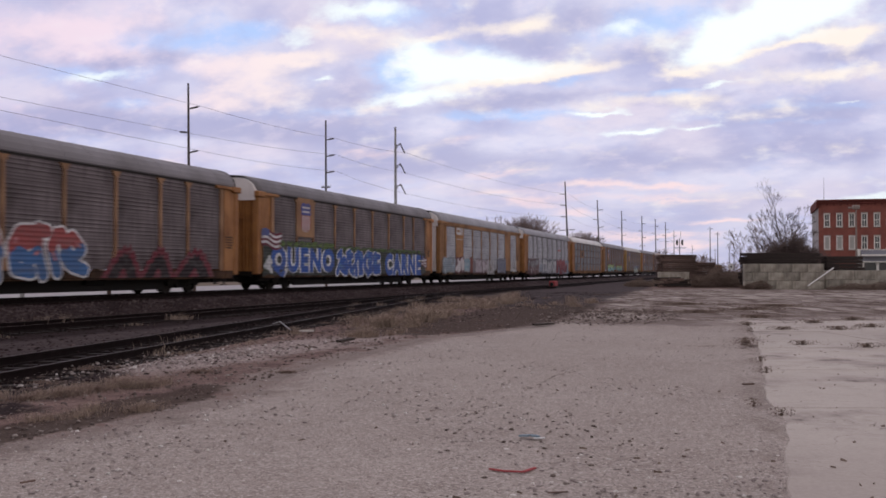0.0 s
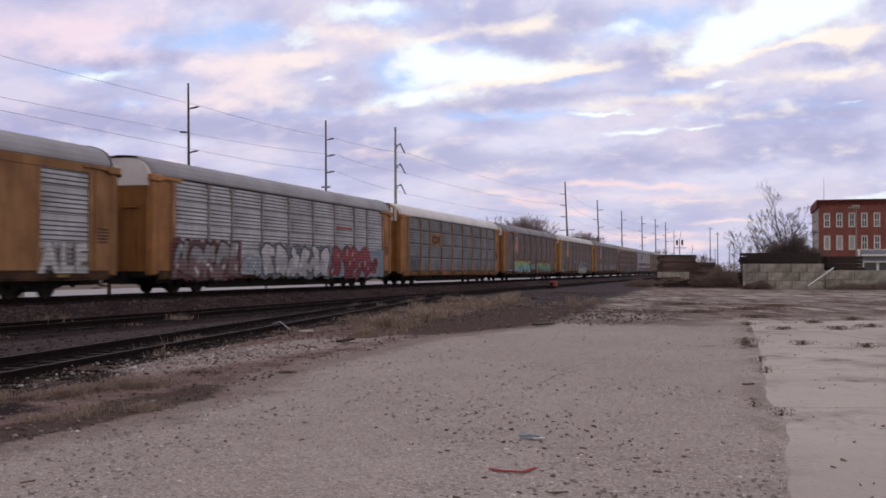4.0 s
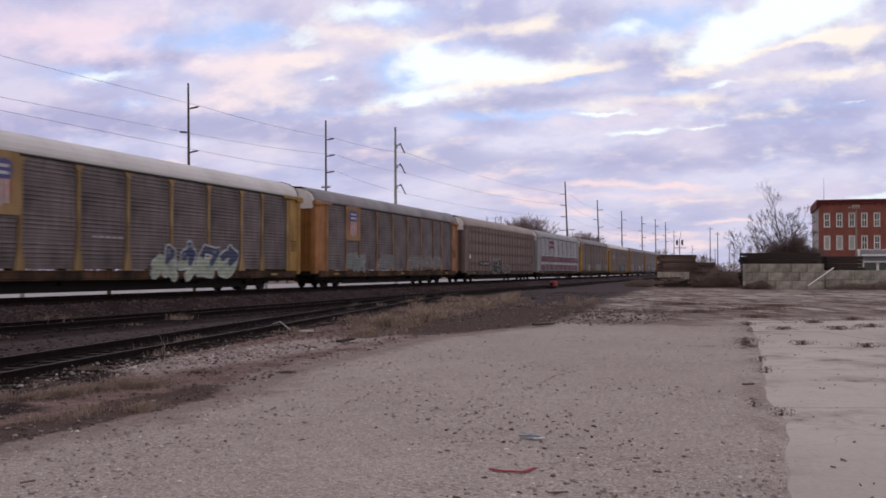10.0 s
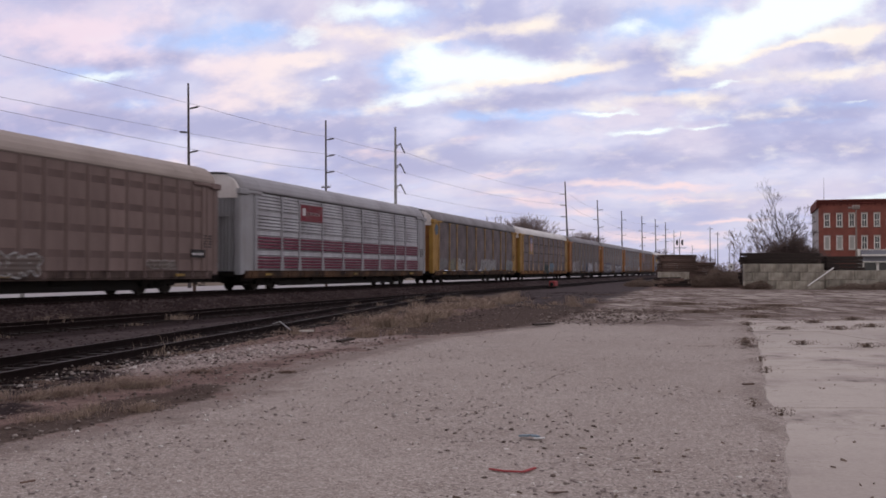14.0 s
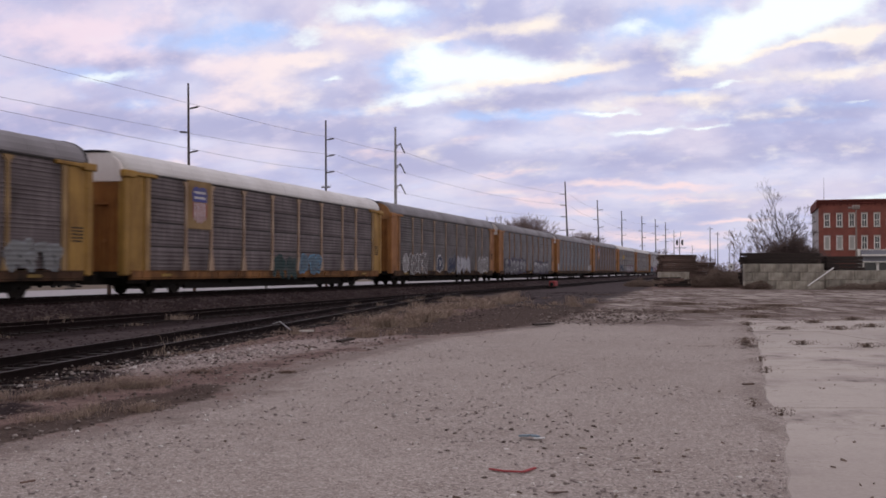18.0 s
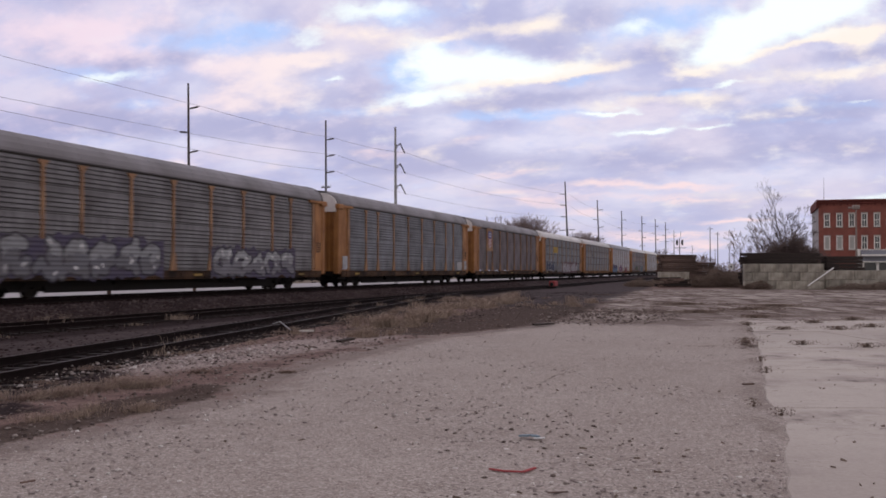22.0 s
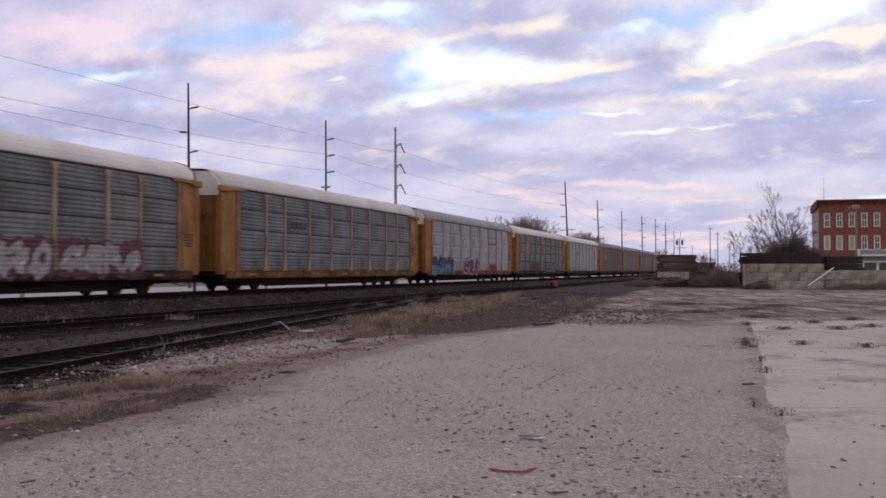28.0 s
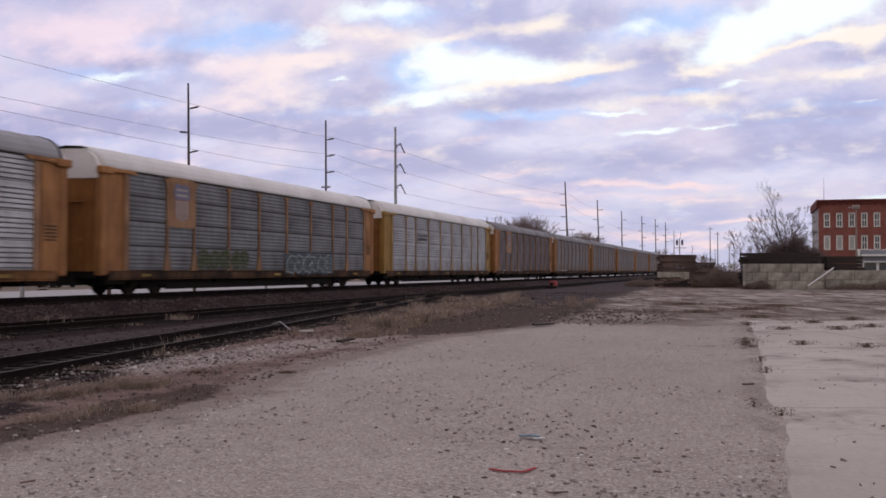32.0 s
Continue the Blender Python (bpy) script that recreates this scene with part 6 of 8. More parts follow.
def wire(a, b, sag=0.4, r=0.022):
    cu = Build()
    pts = []
    for i in range(15):
        q = i / 14
        p = a.lerp(b, q)
        p.z -= sag * 4 * q * (1 - q)
        pts.append(p)
    cu.pipe(pts, [r] * 15, 5)
    o = thing("overhead_wire", Matrix(), "thin dark overhead power line wire", "wire", "overhead wires", mesh=cu.mesh("overhead_wire", M["wire"]))
    return o


def build_poles():
    first = [(-24.7, 92.3, 20.0, [(17.45, 1, 1.25), (15.15, -1, 1.1), (13.15, 1, 1.15)], (0.9, 0), ()),
             (-14.2, 115.2, 20.0, [(17.55, 1, 1.2), (15.55, 1, 1.25), (13.55, 1, 1.25)], (0.4, 0), ((11.8, 0.65),))]
    for x, y, h, arms, lean, cross in first:
        power_pole(x, y, h, arms, lean=lean, cross=cross)
    power_pole(-6.0, 120.6, 20.0, [(17.5, 1, 1.35), (14.9, 1, 1.4), (12.3, 1, 1.45)], "steelpole", True, (0.3, 0), r=0.26, label="pale steel power pole with braced insulator arms")
    far = [(25.9, 194.4, 20.0, [(17.4, -1, 1.2), (15.1, -1, 1.2), (12.7, -1, 1.2)], (2.4, 0), ((10.0, 1.7),)),
           (40.7, 245.3, 20.0, [(17.3, 1, 1.4), (14.9, -1, 1.4), (12.8, 1, 1.4)], (2.0, 0), ((9.9, 1.6),)),
           (55.3, 291.8, 20.0, [(17.2, 1, 1.4), (14.8, -1, 1.4), (12.5, 1, 1.4)], (0.5, 0), ()),
           (66.6, 315.8, 20.0, [(17.2, 1, 1.2), (14.9, -1, 1.2), (12.6, 1, 1.2)], (0.6, 0), ((9.9, 1.2),)),
           (75.4, 334.7, 20.0, [(17.2, 1, 1.2), (14.9, -1, 1.2), (12.6, 1, 1.2)], (0.8, 0), ()),
           (84.3, 357.6, 20.0, [(17.2, 1, 1.2), (14.9, -1, 1.2), (12.6, 1, 1.2)], (0.6, 0), ()),
           (105.0, 430.0, 20.0, [(17.2, 1, 1.2), (14.9, -1, 1.2)], (0, 0), ()),
           (130.0, 520.0, 17.0, [(15, 1, 1.2), (13, -1, 1.2)], (0, 0), ()),
           (158.0, 600.0, 18.0, [(15, 1, 1.2), (13, -1, 1.2)], (0, 0), ())]
    for x, y, h, arms, lean, cross in far:
        power_pole(x, y, h, arms, lean=lean, cross=cross, r=0.24)
    for x, y, h in ((83.3, 295.0, 15.3), (86.8, 299.0, 13.9), (121.0, 400.0, 13.4), (123.0, 400.0, 13.6), (161.0, 560.0, 14.5)):
        power_pole(x, y, h, [], cross=((h - 0.7, 0.8),), r=0.2, label="distant wooden utility pole", group="distant poles")
    p0 = (-46.6, 46.0)
    lines = [[arm_tip(*p0, 18.2, 1, 1.2), arm_tip(-24.6, 92.3, 17.45, 1, 1.25), arm_tip(-14.1, 115.2, 17.55, 1, 1.2), arm_tip(-5.9, 120.6, 16.6, 1, 1.35, 0.0), arm_tip(25.9, 194.4, 17.4, -1, 1.2)],
             [arm_tip(*p0, 15.2, -1, 1.1), arm_tip(-24.7, 92.3, 15.15, -1, 1.1), arm_tip(-14.1, 115.2, 15.55, 1, 1.25), arm_tip(-5.9, 120.6, 14.0, 1, 1.4, 0.0), arm_tip(25.9, 194.4, 15.1, -1, 1.2)],
             [arm_tip(*p0, 14.35, 1, 1.15), arm_tip(-24.7, 92.3, 13.15, 1, 1.15), arm_tip(-14.1, 115.2, 13.55, 1, 1.25), arm_tip(-5.9, 120.6, 11.4, 1, 1.45, 0.0), arm_tip(25.9, 194.4, 12.7, -1, 1.2)]]
    for pts in lines:
        for k, (a, b) in enumerate(zip(pts, pts[1:])):
            wire(a, b, 0.1 if k == 0 else 0.25 if k < 3 else 0.7, 0.016)
    pts = [(25.9, 194.4), (40.7, 245.3), (55.3, 291.8), (66.6, 315.8), (75.4, 334.7), (84.3, 357.6), (105, 430)]
    for z in (17.4, 15.0, 12.7):
        for a, b in zip(pts, pts[1:]):
            wire(Vector((*a, z)), Vector((*b, z)), 0.5, 0.016)


build_poles()


# ---------------- the yard's far side: block walls, timber, tree ----------------
def block_mesh(seed, w, d, h):
    rng = random.Random(seed)
    b = Build()
    b.box(0.012, rng.uniform(-0.03, 0.03), 0.012, w - 0.012, d, h - 0.012, bevel=0.022)
    b.box(w * 0.2, 0.1, h * 0.9, w * 0.8, d - 0.1, h * 0.99, bevel=0.02)
    return b.mesh("block", M["concrete"])


def block_wall(x0, y0, x1, y1, courses, ch, bw, label, ragged=0):
    d = Vector((x1 - x0, y1 - y0, 0))
    L = d.length
    w = thing("block_wall", pose(x0, y0, 0, 0, 0, math.degrees(math.atan2(d.y, d.x))), label, "wall", "block walls", "structure")
    rng = random.Random(int(L * 10))
    shapes = [block_mesh(i, bw, 0.7, ch) for i in range(4)]
    half = [block_mesh(9 + i, bw / 2, 0.7, ch) for i in range(2)]
    for c in range(courses):
        x = 0.0
        if c % 2:
            part("block", half[c % 2], w, pose(0, 0, c * ch))
            x = bw / 2
        while x + bw <= L + 0.01:
            part("block", shapes[rng.randrange(4)], w, pose(x, rng.uniform(-0.04, 0.04), c * ch, 0, 0, rng.uniform(-0.6, 0.6)))
            x += bw
        if L - x > bw / 2 - 0.05:
            part("block", half[0], w, pose(x, 0, c * ch))
    return w


block_wall(26.4, 83.0, 33.4, 82.3, 3, 0.745, 1.36, "three-course wall of weathered concrete blocks")
block_wall(33.5, 82.9, 46.5, 81.2, 2, 0.83, 1.62, "low two-course wall of grey concrete blocks")
lone = block_wall(24.0, 105.0, 27.4, 105.2, 1, 1.5, 3.4, "single large pale concrete block beside a timber stack")


def log_stack(name, x, y, w, depth, z0, top, n, mat, seed, label, tilt=8.0, rz=0.0):
    t = thing(name, pose(x, y, 0, 0, 0, rz), label, "timber stack")
    rng = random.Random(seed)
    h = (top - z0) / n
    shapes = []
    for i in range(4):
        b = Build()
        b.box(-0.5, -0.13, 0, 0.5, 0.13, h * 0.92, bevel=0.02)
        shapes.append(b.mesh("timber", mat))
    for k in range(n):
        rows = max(2, int(depth / 0.3))
        for r in range(rows):
            ln = w * rng.uniform(0.86, 1.0)
            m = pose(rng.uniform(-0.04, 0.04) * w, (r - rows / 2) * 0.3, z0 + k * h, 0, rng.uniform(-1, 1) * 0.4, rng.uniform(-1, 1) * tilt * 0.2)
            part("timber", shapes[rng.randrange(4)], t, m @ Matrix.Diagonal((ln, 1, 1, 1)))
    return t


log_stack("timber_stack", 26.6, 108.0, 4.2, 1.8, 0.0, 3.45, 14, M["wood"], 3, "untidy stack of old grey railway timbers", 14, 4)
log_stack("timber_stack", 29.7, 109.5, 3.4, 1.5, 0.0, 2.6, 10, M["wood"], 4, "lower stack of old grey railway timbers", 20, -10)
log_stack("timber_stack", 30.7, 86.6, 7.0, 1.5, 0.0, 3.25, 11, M["darkwood"], 5, "stack of blackened long timbers behind a block wall", 6, -3)
log_stack("timber_stack", 36.4, 86.4, 3.4, 1.5, 0.0, 2.95, 9, M["darkwood"], 6, "stack of blackened timbers behind a low wall", 6, -3)


def white_pipe():
    b = Build()
    b.tube((0, 0, 0), (2.55, 0.9, 1.52), 0.055, sides=10)
    thing("pipe", pose(30.95, 80.3, 0.35), "white pipe leaning against a concrete block wall", "pipe", mesh=b.mesh("pipe", M["whitemetal"]))


white_pipe()


# ---------------- bare trees ----------------
def branch(b, rng, p, d, length, r, depth, spread, up, minr=0.012):
    steps = 3
    for _ in range(steps):
        q = p + d * (length / steps)
        b.tube(p, q, r, r * 0.86, sides=5 if r > 0.05 else 3, caps=False)
        p, r = q, max(r * 0.86, minr)
        d = (d + Vector((rng.uniform(-1, 1), rng.uniform(-1, 1), rng.uniform(-0.6, 1) * up)) * 0.16).normalized()
    if depth == 0:
        return
    for _ in range(rng.choice((2, 3, 3))):
        nd = (d + Vector((rng.uniform(-1, 1), rng.uniform(-1, 1), rng.uniform(-0.5, 0.9))) * spread).normalized()
        branch(b, rng, p, nd, length * rng.uniform(0.68, 0.94), r * rng.uniform(0.55, 0.75), depth - 1, spread, up, minr)


def bare_tree(x, y, height, seed, mat, label, trunks=1, spread=0.75, depth=5, r=0.2, minr=0.012, fan=0.25, group="bare trees"):
    rng = random.Random(seed)
    t = thing("bare_tree", pose(x, y, 0), label, "tree", group)
    tb, cb = Build(), Build()
    for k in range(trunks):
        a = rng.uniform(0, 6.28)
        d = Vector((math.cos(a) * fan * (trunks > 1), math.sin(a) * fan * (trunks > 1), 1)).normalized()
        p = Vector((math.cos(a) * 0.2 * (trunks > 1), math.sin(a) * 0.2 * (trunks > 1), 0))
        q = p + d * height * 0.26
        tb.tube(p - Vector((0, 0, 0.2)), q, r * 1.25, r, sides=8)
        for _ in range(4):
            nd = (d + Vector((rng.uniform(-1, 1), rng.uniform(-1, 1), rng.uniform(-0.1, 0.7))) * 0.62).normalized()
            branch(cb, rng, q, nd, height * rng.uniform(0.2, 0.27), r * 0.62, depth - 1, spread, 0.6, minr)
    part("trunk", tb.mesh("trunk", mat), t)
    crown = part("crown", cb.raw("crown", mat), t, None, "bare branches and twigs")
    tagged(crown, kind="stuff")
    return t


def limbed_tree(x, y, seed, mat, label, limbs, base, r):
    """A tree with a few chosen main limbs, each breaking up into finer and finer branches."""
    rng = random.Random(seed)
    t = thing("bare_tree", pose(x, y, 0), label, "tree", "bare trees")
    tb, cb = Build(), Build()
    for dx, dy, top, thick in limbs:
        end = Vector((dx, dy, top))
        p, rr = Vector((dx * 0.05, dy * 0.05, 0)), r * thick
        tb.tube(p - Vector((0, 0, 0.2)), Vector((dx * 0.12, dy * 0.12, base)), rr * 1.2, rr, sides=8)
        p = Vector((dx * 0.12, dy * 0.12, base))
        n = 7
        for k in range(n):
            q = (k + 1) / n
            goal = Vector((dx * (0.12 + 0.88 * q ** 1.25), dy * (0.12 + 0.88 * q ** 1.25), base + (top - base) * q)) + Vector((rng.gauss(0, 0.12), rng.gauss(0, 0.12), 0))
            r2 = max(rr * (1 - 0.11), 0.016)
            cb.tube(p, goal, rr, r2, sides=5, caps=False)
            d = (goal - p).normalized()
            for _ in range(3 if k else 2):
                side = (d * 0.7 + Vector((rng.uniform(-1, 1), rng.uniform(-1, 1), rng.uniform(-0.1, 0.6)))).normalized()
                branch(cb, rng, goal, side, (top - base) * rng.uniform(0.13, 0.24), max(r2 * 0.45, 0.016), 3, 0.42, 0.5, 0.009)
            p, rr = goal, r2 * 0.9
    part("trunk", tb.mesh("trunk", mat), t)
    tagged(part("crown", cb.raw("crown", mat), t, None, "bare branches and twigs"), kind="stuff")
    return t


limbed_tree(33.3, 92.0, 21, M["twig"], "bare winter tree rising out of a vine thicket", ((-0.8, 0.2, 7.3, 1.0), (1.2, -0.2, 5.9, 0.8), (-2.1, 0.3, 5.6, 0.8), (0.3, 0.5, 5.8, 0.8), (2.2, 0.1, 4.4, 0.6), (-2.8, 0.1, 4.0, 0.6)), 2.2, 0.15)
limbed_tree(30.6, 93.5, 24, M["twighaze"], "small bare winter tree beside a thicket", ((-1.3, 0.0, 4.2, 0.7), (0.6, 0.2, 4.8, 0.7), (1.4, -0.2, 3.8, 0.6)), 0.8, 0.08)
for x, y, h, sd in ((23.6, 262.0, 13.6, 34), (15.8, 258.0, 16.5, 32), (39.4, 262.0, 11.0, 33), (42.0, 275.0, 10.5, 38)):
    bare_tree(x, y, h, sd, M["twighaze"], "rounded bare tree far behind the railway", 1 if sd == 32 else 5 if sd == 34 else 2, 0.85, 6 if sd in (33, 34) else 5, 0.2, 0.045, 0.22)
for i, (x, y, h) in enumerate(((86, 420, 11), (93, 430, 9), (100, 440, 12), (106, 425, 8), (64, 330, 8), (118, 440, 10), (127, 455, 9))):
    bare_tree(x, y, h, 60 + i, M["twighaze"], "small bare tree far down the line", 2, 0.9, 4, 0.2, 0.06, 0.5)


def twig_heap(name, x, y, w, d, h, z0, n, seed, mat, label, size=0.5, r=0.012):
    """A thicket: many short crossing stems in a rounded, uneven mass."""
    rng = random.Random(seed)
    b = Build()
    for _ in range(n):
        a, q = rng.uniform(0, 6.28), rng.random() ** 0.5
        if name == "weed_patch":
            q = abs(rng.gauss(0, 0.40)) * (1 + 0.5 * math.sin(3 * a + seed))
        px, py = math.cos(a) * q * w / 2, math.sin(a) * q * d / 2
        roof = h * (1 - 0.75 * min(q, 1) ** 2) * (0.8 + 0.2 * math.sin(px * 2.3 + seed))
        if name == "thicket":
            roof = h * (1 - 0.45 * q ** 2) * (0.88 + 0.12 * math.sin(px * 3.1 + 0.7))
        pz = max(roof, 0.1) * rng.random() ** (1.15 if name == "thicket" else 1.0)
        v = Vector((rng.uniform(-1, 1), rng.uniform(-1, 1), rng.uniform(-0.3, 1))).normalized() * size * rng.uniform(0.4, 1.2)
        p = Vector((px, py, z0 + pz))
        s = v.orthogonal().normalized() * r * rng.uniform(0.7, 1.8)
        b.add([p - s, p + s, p + v], [(0, 1, 2)])
    return thing(name, pose(x, y, 0), label, "bushes", kind="stuff", mesh=b.raw(name, mat))


twig_heap("thicket", 32.9, 89.0, 5.0, 2.4, 4.5, 0.6, 17000, 1, M["vine"], "dense dark leafless vine thicket behind a wall", 1.0, 0.02)
twig_heap("thicket", 32.7, 90.6, 6.0, 2.0, 4.8, 1.0, 3200, 11, M["vine"], "thin upper shoots of a leafless thicket", 1.3, 0.013)
twig_heap("thicket", 36.0, 90.0, 3.0, 2.0, 2.9, 0.6, 5000, 2, M["vine"], "dense dark leafless vine thicket", 0.55, 0.02)
twig_heap("brush", 26.6, 92.5, 5.4, 3.0, 1.9, 0.0, 6000, 13, M["brush"], "tall dead brown brush at the yard's edge", 0.6, 0.014)
twig_heap("brush", 28.3, 95.0, 6.6, 4.0, 2.3, 0.0, 9000, 3, M["brush"], "dead brown brush beside a concrete block", 0.45, 0.018)
twig_heap("brush", 33.5, 104.0, 9.0, 5.0, 1.9, 0.0, 9000, 4, M["brush"], "dead brown brush behind the yard", 0.5, 0.02)
twig_heap("brush", 21.6, 100.0, 5.0, 3.0, 0.8, 0.0, 4000, 5, M["brush"], "low dead brush round loose timber", 0.4, 0.016)
twig_heap("brush", 27.2, 82.2, 2.6, 1.2, 0.9, 0.0, 2500, 6, M["brush"], "dead weeds at the foot of a wall", 0.35, 0.014)
twig_heap("brush", 37.0, 80.6, 9.0, 1.6, 0.7, 0.0, 5000, 7, M["brush"], "dead weeds along a low block wall", 0.35, 0.014)
twig_heap("brush", 20.0, 96.0, 2.4, 2.0, 0.9, 0.0, 2000, 8, M["brush"], "dead weeds at the lot's far corner", 0.35, 0.014)


for x, y, w, h in ((6.55, 20.5, 0.55, 0.07), (6.9, 21.6, 0.5, 0.06), (5.1, 15.0, 0.32, 0.06), (5.66, 16.9, 0.22, 0.05), (3.76, 10.55, 0.24, 0.05), (3.7, 11.3, 0.16, 0.04), (9.0, 28.0, 0.5, 0.06), (9.2, 25.7, 0.8, 0.04), (10.8, 25.9, 0.9, 0.04), (11.4, 29.2, 0.9, 0.06), (7.8, 20.6, 0.5, 0.03), (8.9, 19.9, 0.8, 0.03), (12.2, 27.0, 1.0, 0.05), (10.8, 32.6, 1.6, 0.09), (13.4, 31.0, 1.2, 0.07), (9.8, 36.5, 2.2, 0.10), (12.5, 39.0, 2.4, 0.10), (15.0, 43.0, 3.0, 0.12), (11.5, 45.0, 2.2, 0.12)):
    twig_heap("weed_patch", x, y, w * 1.7, w * 0.5 + 0.012 * y, h * 0.4, 0.0, int(520 * w), int(x * 10), M["brush"], "dead weeds growing out of a joint in the lot", 0.012 + 0.0014 * y, 0.0036 + 0.00026 * y)


def treeline():
    rng = random.Random(12)
    b = Build()
    for _ in range(9000):
        x = rng.uniform(-500, 900)
        y = 900 + rng.uniform(-60, 60)
        h = 9 + 5 * math.sin(x * 0.021) + 3 * math.sin(x * 0.077)
        z = rng.uniform(0, max(h, 3)) 
        v = Vector((rng.uniform(-1, 1), 0, rng.uniform(0, 1))).normalized() * rng.uniform(1.5, 4.0)
        p = Vector((x, y, z))
        s = v.orthogonal().normalized() * 0.6
        b.add([p - s, p + s, p + v], [(0, 1, 2)])
    thing("treeline", Matrix(), "far line of bare woods along the horizon", "woods", kind="stuff", mesh=b.raw("treeline", M["twighaze"]))


treeline()


# ---------------- brick building ----------------
def build_building():
    bx, by = 59.6, 150.0
    ang = math.degrees(math.atan2(-4.7, 8.6)) * 0.55
    g = thing("brick_building", pose(bx, by, 0, 0, 0, ang), "three-storey red brick corner building with white window trim", "building")
    L, D, H = 26.0, 16.0, 12.9
    sw = 0.95
    upper = [0.75 + k * 1.82 for k in range(13)]
    rows = ((8.55, 10.65), (4.98, 7.08))
    # front wall as bands and piers, so that the openings go through
    b = Build()
    b.box(0, 0, 10.65, L, 0.4, H - 0.35)
    b.box(0, 0, 7.08, L, 0.4, 8.55)
    b.box(0, 0, 3.9, L, 0.4, 4.98)
    for z0, z1 in rows:
        prev = 0.0
        for x in upper:
            b.box(prev, 0, z0, x, 0.4, z1)
            prev = x + sw
        b.box(prev, 0, z0, L, 0.4, z1)
    b.box(0, 0, 0, 6.0, 0.4, 3.9)
    part("front_wall", b.mesh("front_wall", M["brick"]), g, None, "red brick wall")
    skew = 0.55
    b = Build()
    b.add([(0, 0.002, 0), (skew, D, 0), (skew + 0.4, D, 0), (0.4, 0.4, 0), (0, 0.002, H - 0.9), (skew, D, H - 0.9), (skew + 0.4, D, H - 0.9), (0.4, 0.4, H - 0.9)],
          [(0, 1, 2, 3), (4, 7, 6, 5), (0, 4, 5, 1), (1, 5, 6, 2), (2, 6, 7, 3), (3, 7, 4, 0)])
    part("side_wall", b.mesh("side_wall", M["sidewall"]), g, None, "pale rendered side wall")
    b = Build().box(skew, D - 0.4, 0, L, D, H - 0.9)
    part("back_wall", b.mesh("back_wall", M["brick"]), g)
    b = Build().box(L - 0.4, 0.4, 0, L, D - 0.4, H - 0.9)
    part("end_wall", b.mesh("end_wall", M["brick"]), g)
    b = Build().box(0.3, 0.3, H - 1.2, L - 0.3, D - 0.3, H - 1.0)
    part("roof", b.mesh("roof", M["shopgrey"]), g, None, "flat dark roof")
    b = Build()
    b.box(-0.35, -0.45, H - 0.35, L + 0.2, 0.45, H - 0.05, bevel=0.05)
    b.box(-0.15, -0.2, H - 0.75, L + 0.1, 0.3, H - 0.35, bevel=0.05)
    for k in range(26):
        b.box(0.1 + k, -0.3, H - 0.95, 0.35 + k, 0.1, H - 0.7)
    part("cornice", b.mesh("cornice", M["brickdark"]), g, None, "dark brick cornice")
    b = Build()
    b.add([(-0.35, 0.0, H - 1.3), (skew - 0.25, D, H - 1.3), (skew + 0.4, D, H - 1.3), (0.4, 0.0, H - 1.3), (-0.35, 0.0, H - 0.06), (skew - 0.25, D, H - 0.06), (skew + 0.4, D, H - 0.06), (0.4, 0.0, H - 0.06)],
          [(0, 1, 2, 3), (4, 7, 6, 5), (0, 4, 5, 1), (1, 5, 6, 2), (2, 6, 7, 3), (3, 7, 4, 0)])
    part("side_parapet", b.mesh("side_parapet", M["brickdark"]), g, None, "dark brick parapet")

    def window(x, z0, z1, boarded):
        w = Build()
        w.box(0, 0.06, 0, 0.16, 0.2, z1 - z0)
        w.box(sw - 0.16, 0.06, 0, sw, 0.2, z1 - z0)
        w.box(0.10, 0.06, z1 - z0 - 0.12, sw - 0.10, 0.2, z1 - z0)
        w.box(0.10, 0.06, 0, sw - 0.10, 0.2, 0.1)
        w.box(0.10, 0.08, (z1 - z0) * 0.5 - 0.05, sw - 0.10, 0.18, (z1 - z0) * 0.5 + 0.05)
        w.box(sw / 2 - 0.03, 0.09, 0.1, sw / 2 + 0.03, 0.17, z1 - z0 - 0.12)
        win = part("window", cached(("wf", z0), lambda: w.mesh("window", M["trimwhite"])), g, pose(x, 0, z0), "white sash window")
        part("pane", cached(("wp", boarded), lambda: Build().box(0.1, 0.12 if not boarded else 0.07, 0.1, sw - 0.1, 0.14, z1 - z0 - 0.1).mesh("pane", M["boards"] if boarded else M["glass"])), win, None, "pale boarded pane" if boarded else "")
        part("sill", cached(("wsill", 0), lambda: Build().box(-0.1, -0.12, -0.12, sw + 0.1, 0.2, 0.0, bevel=0.02).mesh("sill", M["stonesill"])), win)
        part("lintel", cached(("wl", 0), lambda: Build().box(-0.06, -0.04, z1 - z0, sw + 0.06, 0.2, z1 - z0 + 0.14, bevel=0.03).mesh("lintel", M["stonesill"])), win)

    for r, (z0, z1) in enumerate(rows):
        for k, x in enumerate(upper):
            window(x, z0, z1, r == 1 and k < 3)
    # shop front under a pent roof
    b = Build()
    b.add([(6.1, 0.0, 4.85), (L, 0.0, 4.85), (L, -1.4, 4.1), (6.1, -1.4, 4.1), (6.1, 0.0, 4.0), (L, 0.0, 4.0), (L, -1.4, 3.95), (6.1, -1.4, 3.95)],
          [(0, 1, 2, 3), (4, 7, 6, 5), (0, 3, 7, 4), (1, 5, 6, 2), (3, 2, 6, 7)])
    shop = part("shop_front", b.mesh("shop_front", M["shopgrey"]), g, None, "blue-grey shop canopy with white bands")
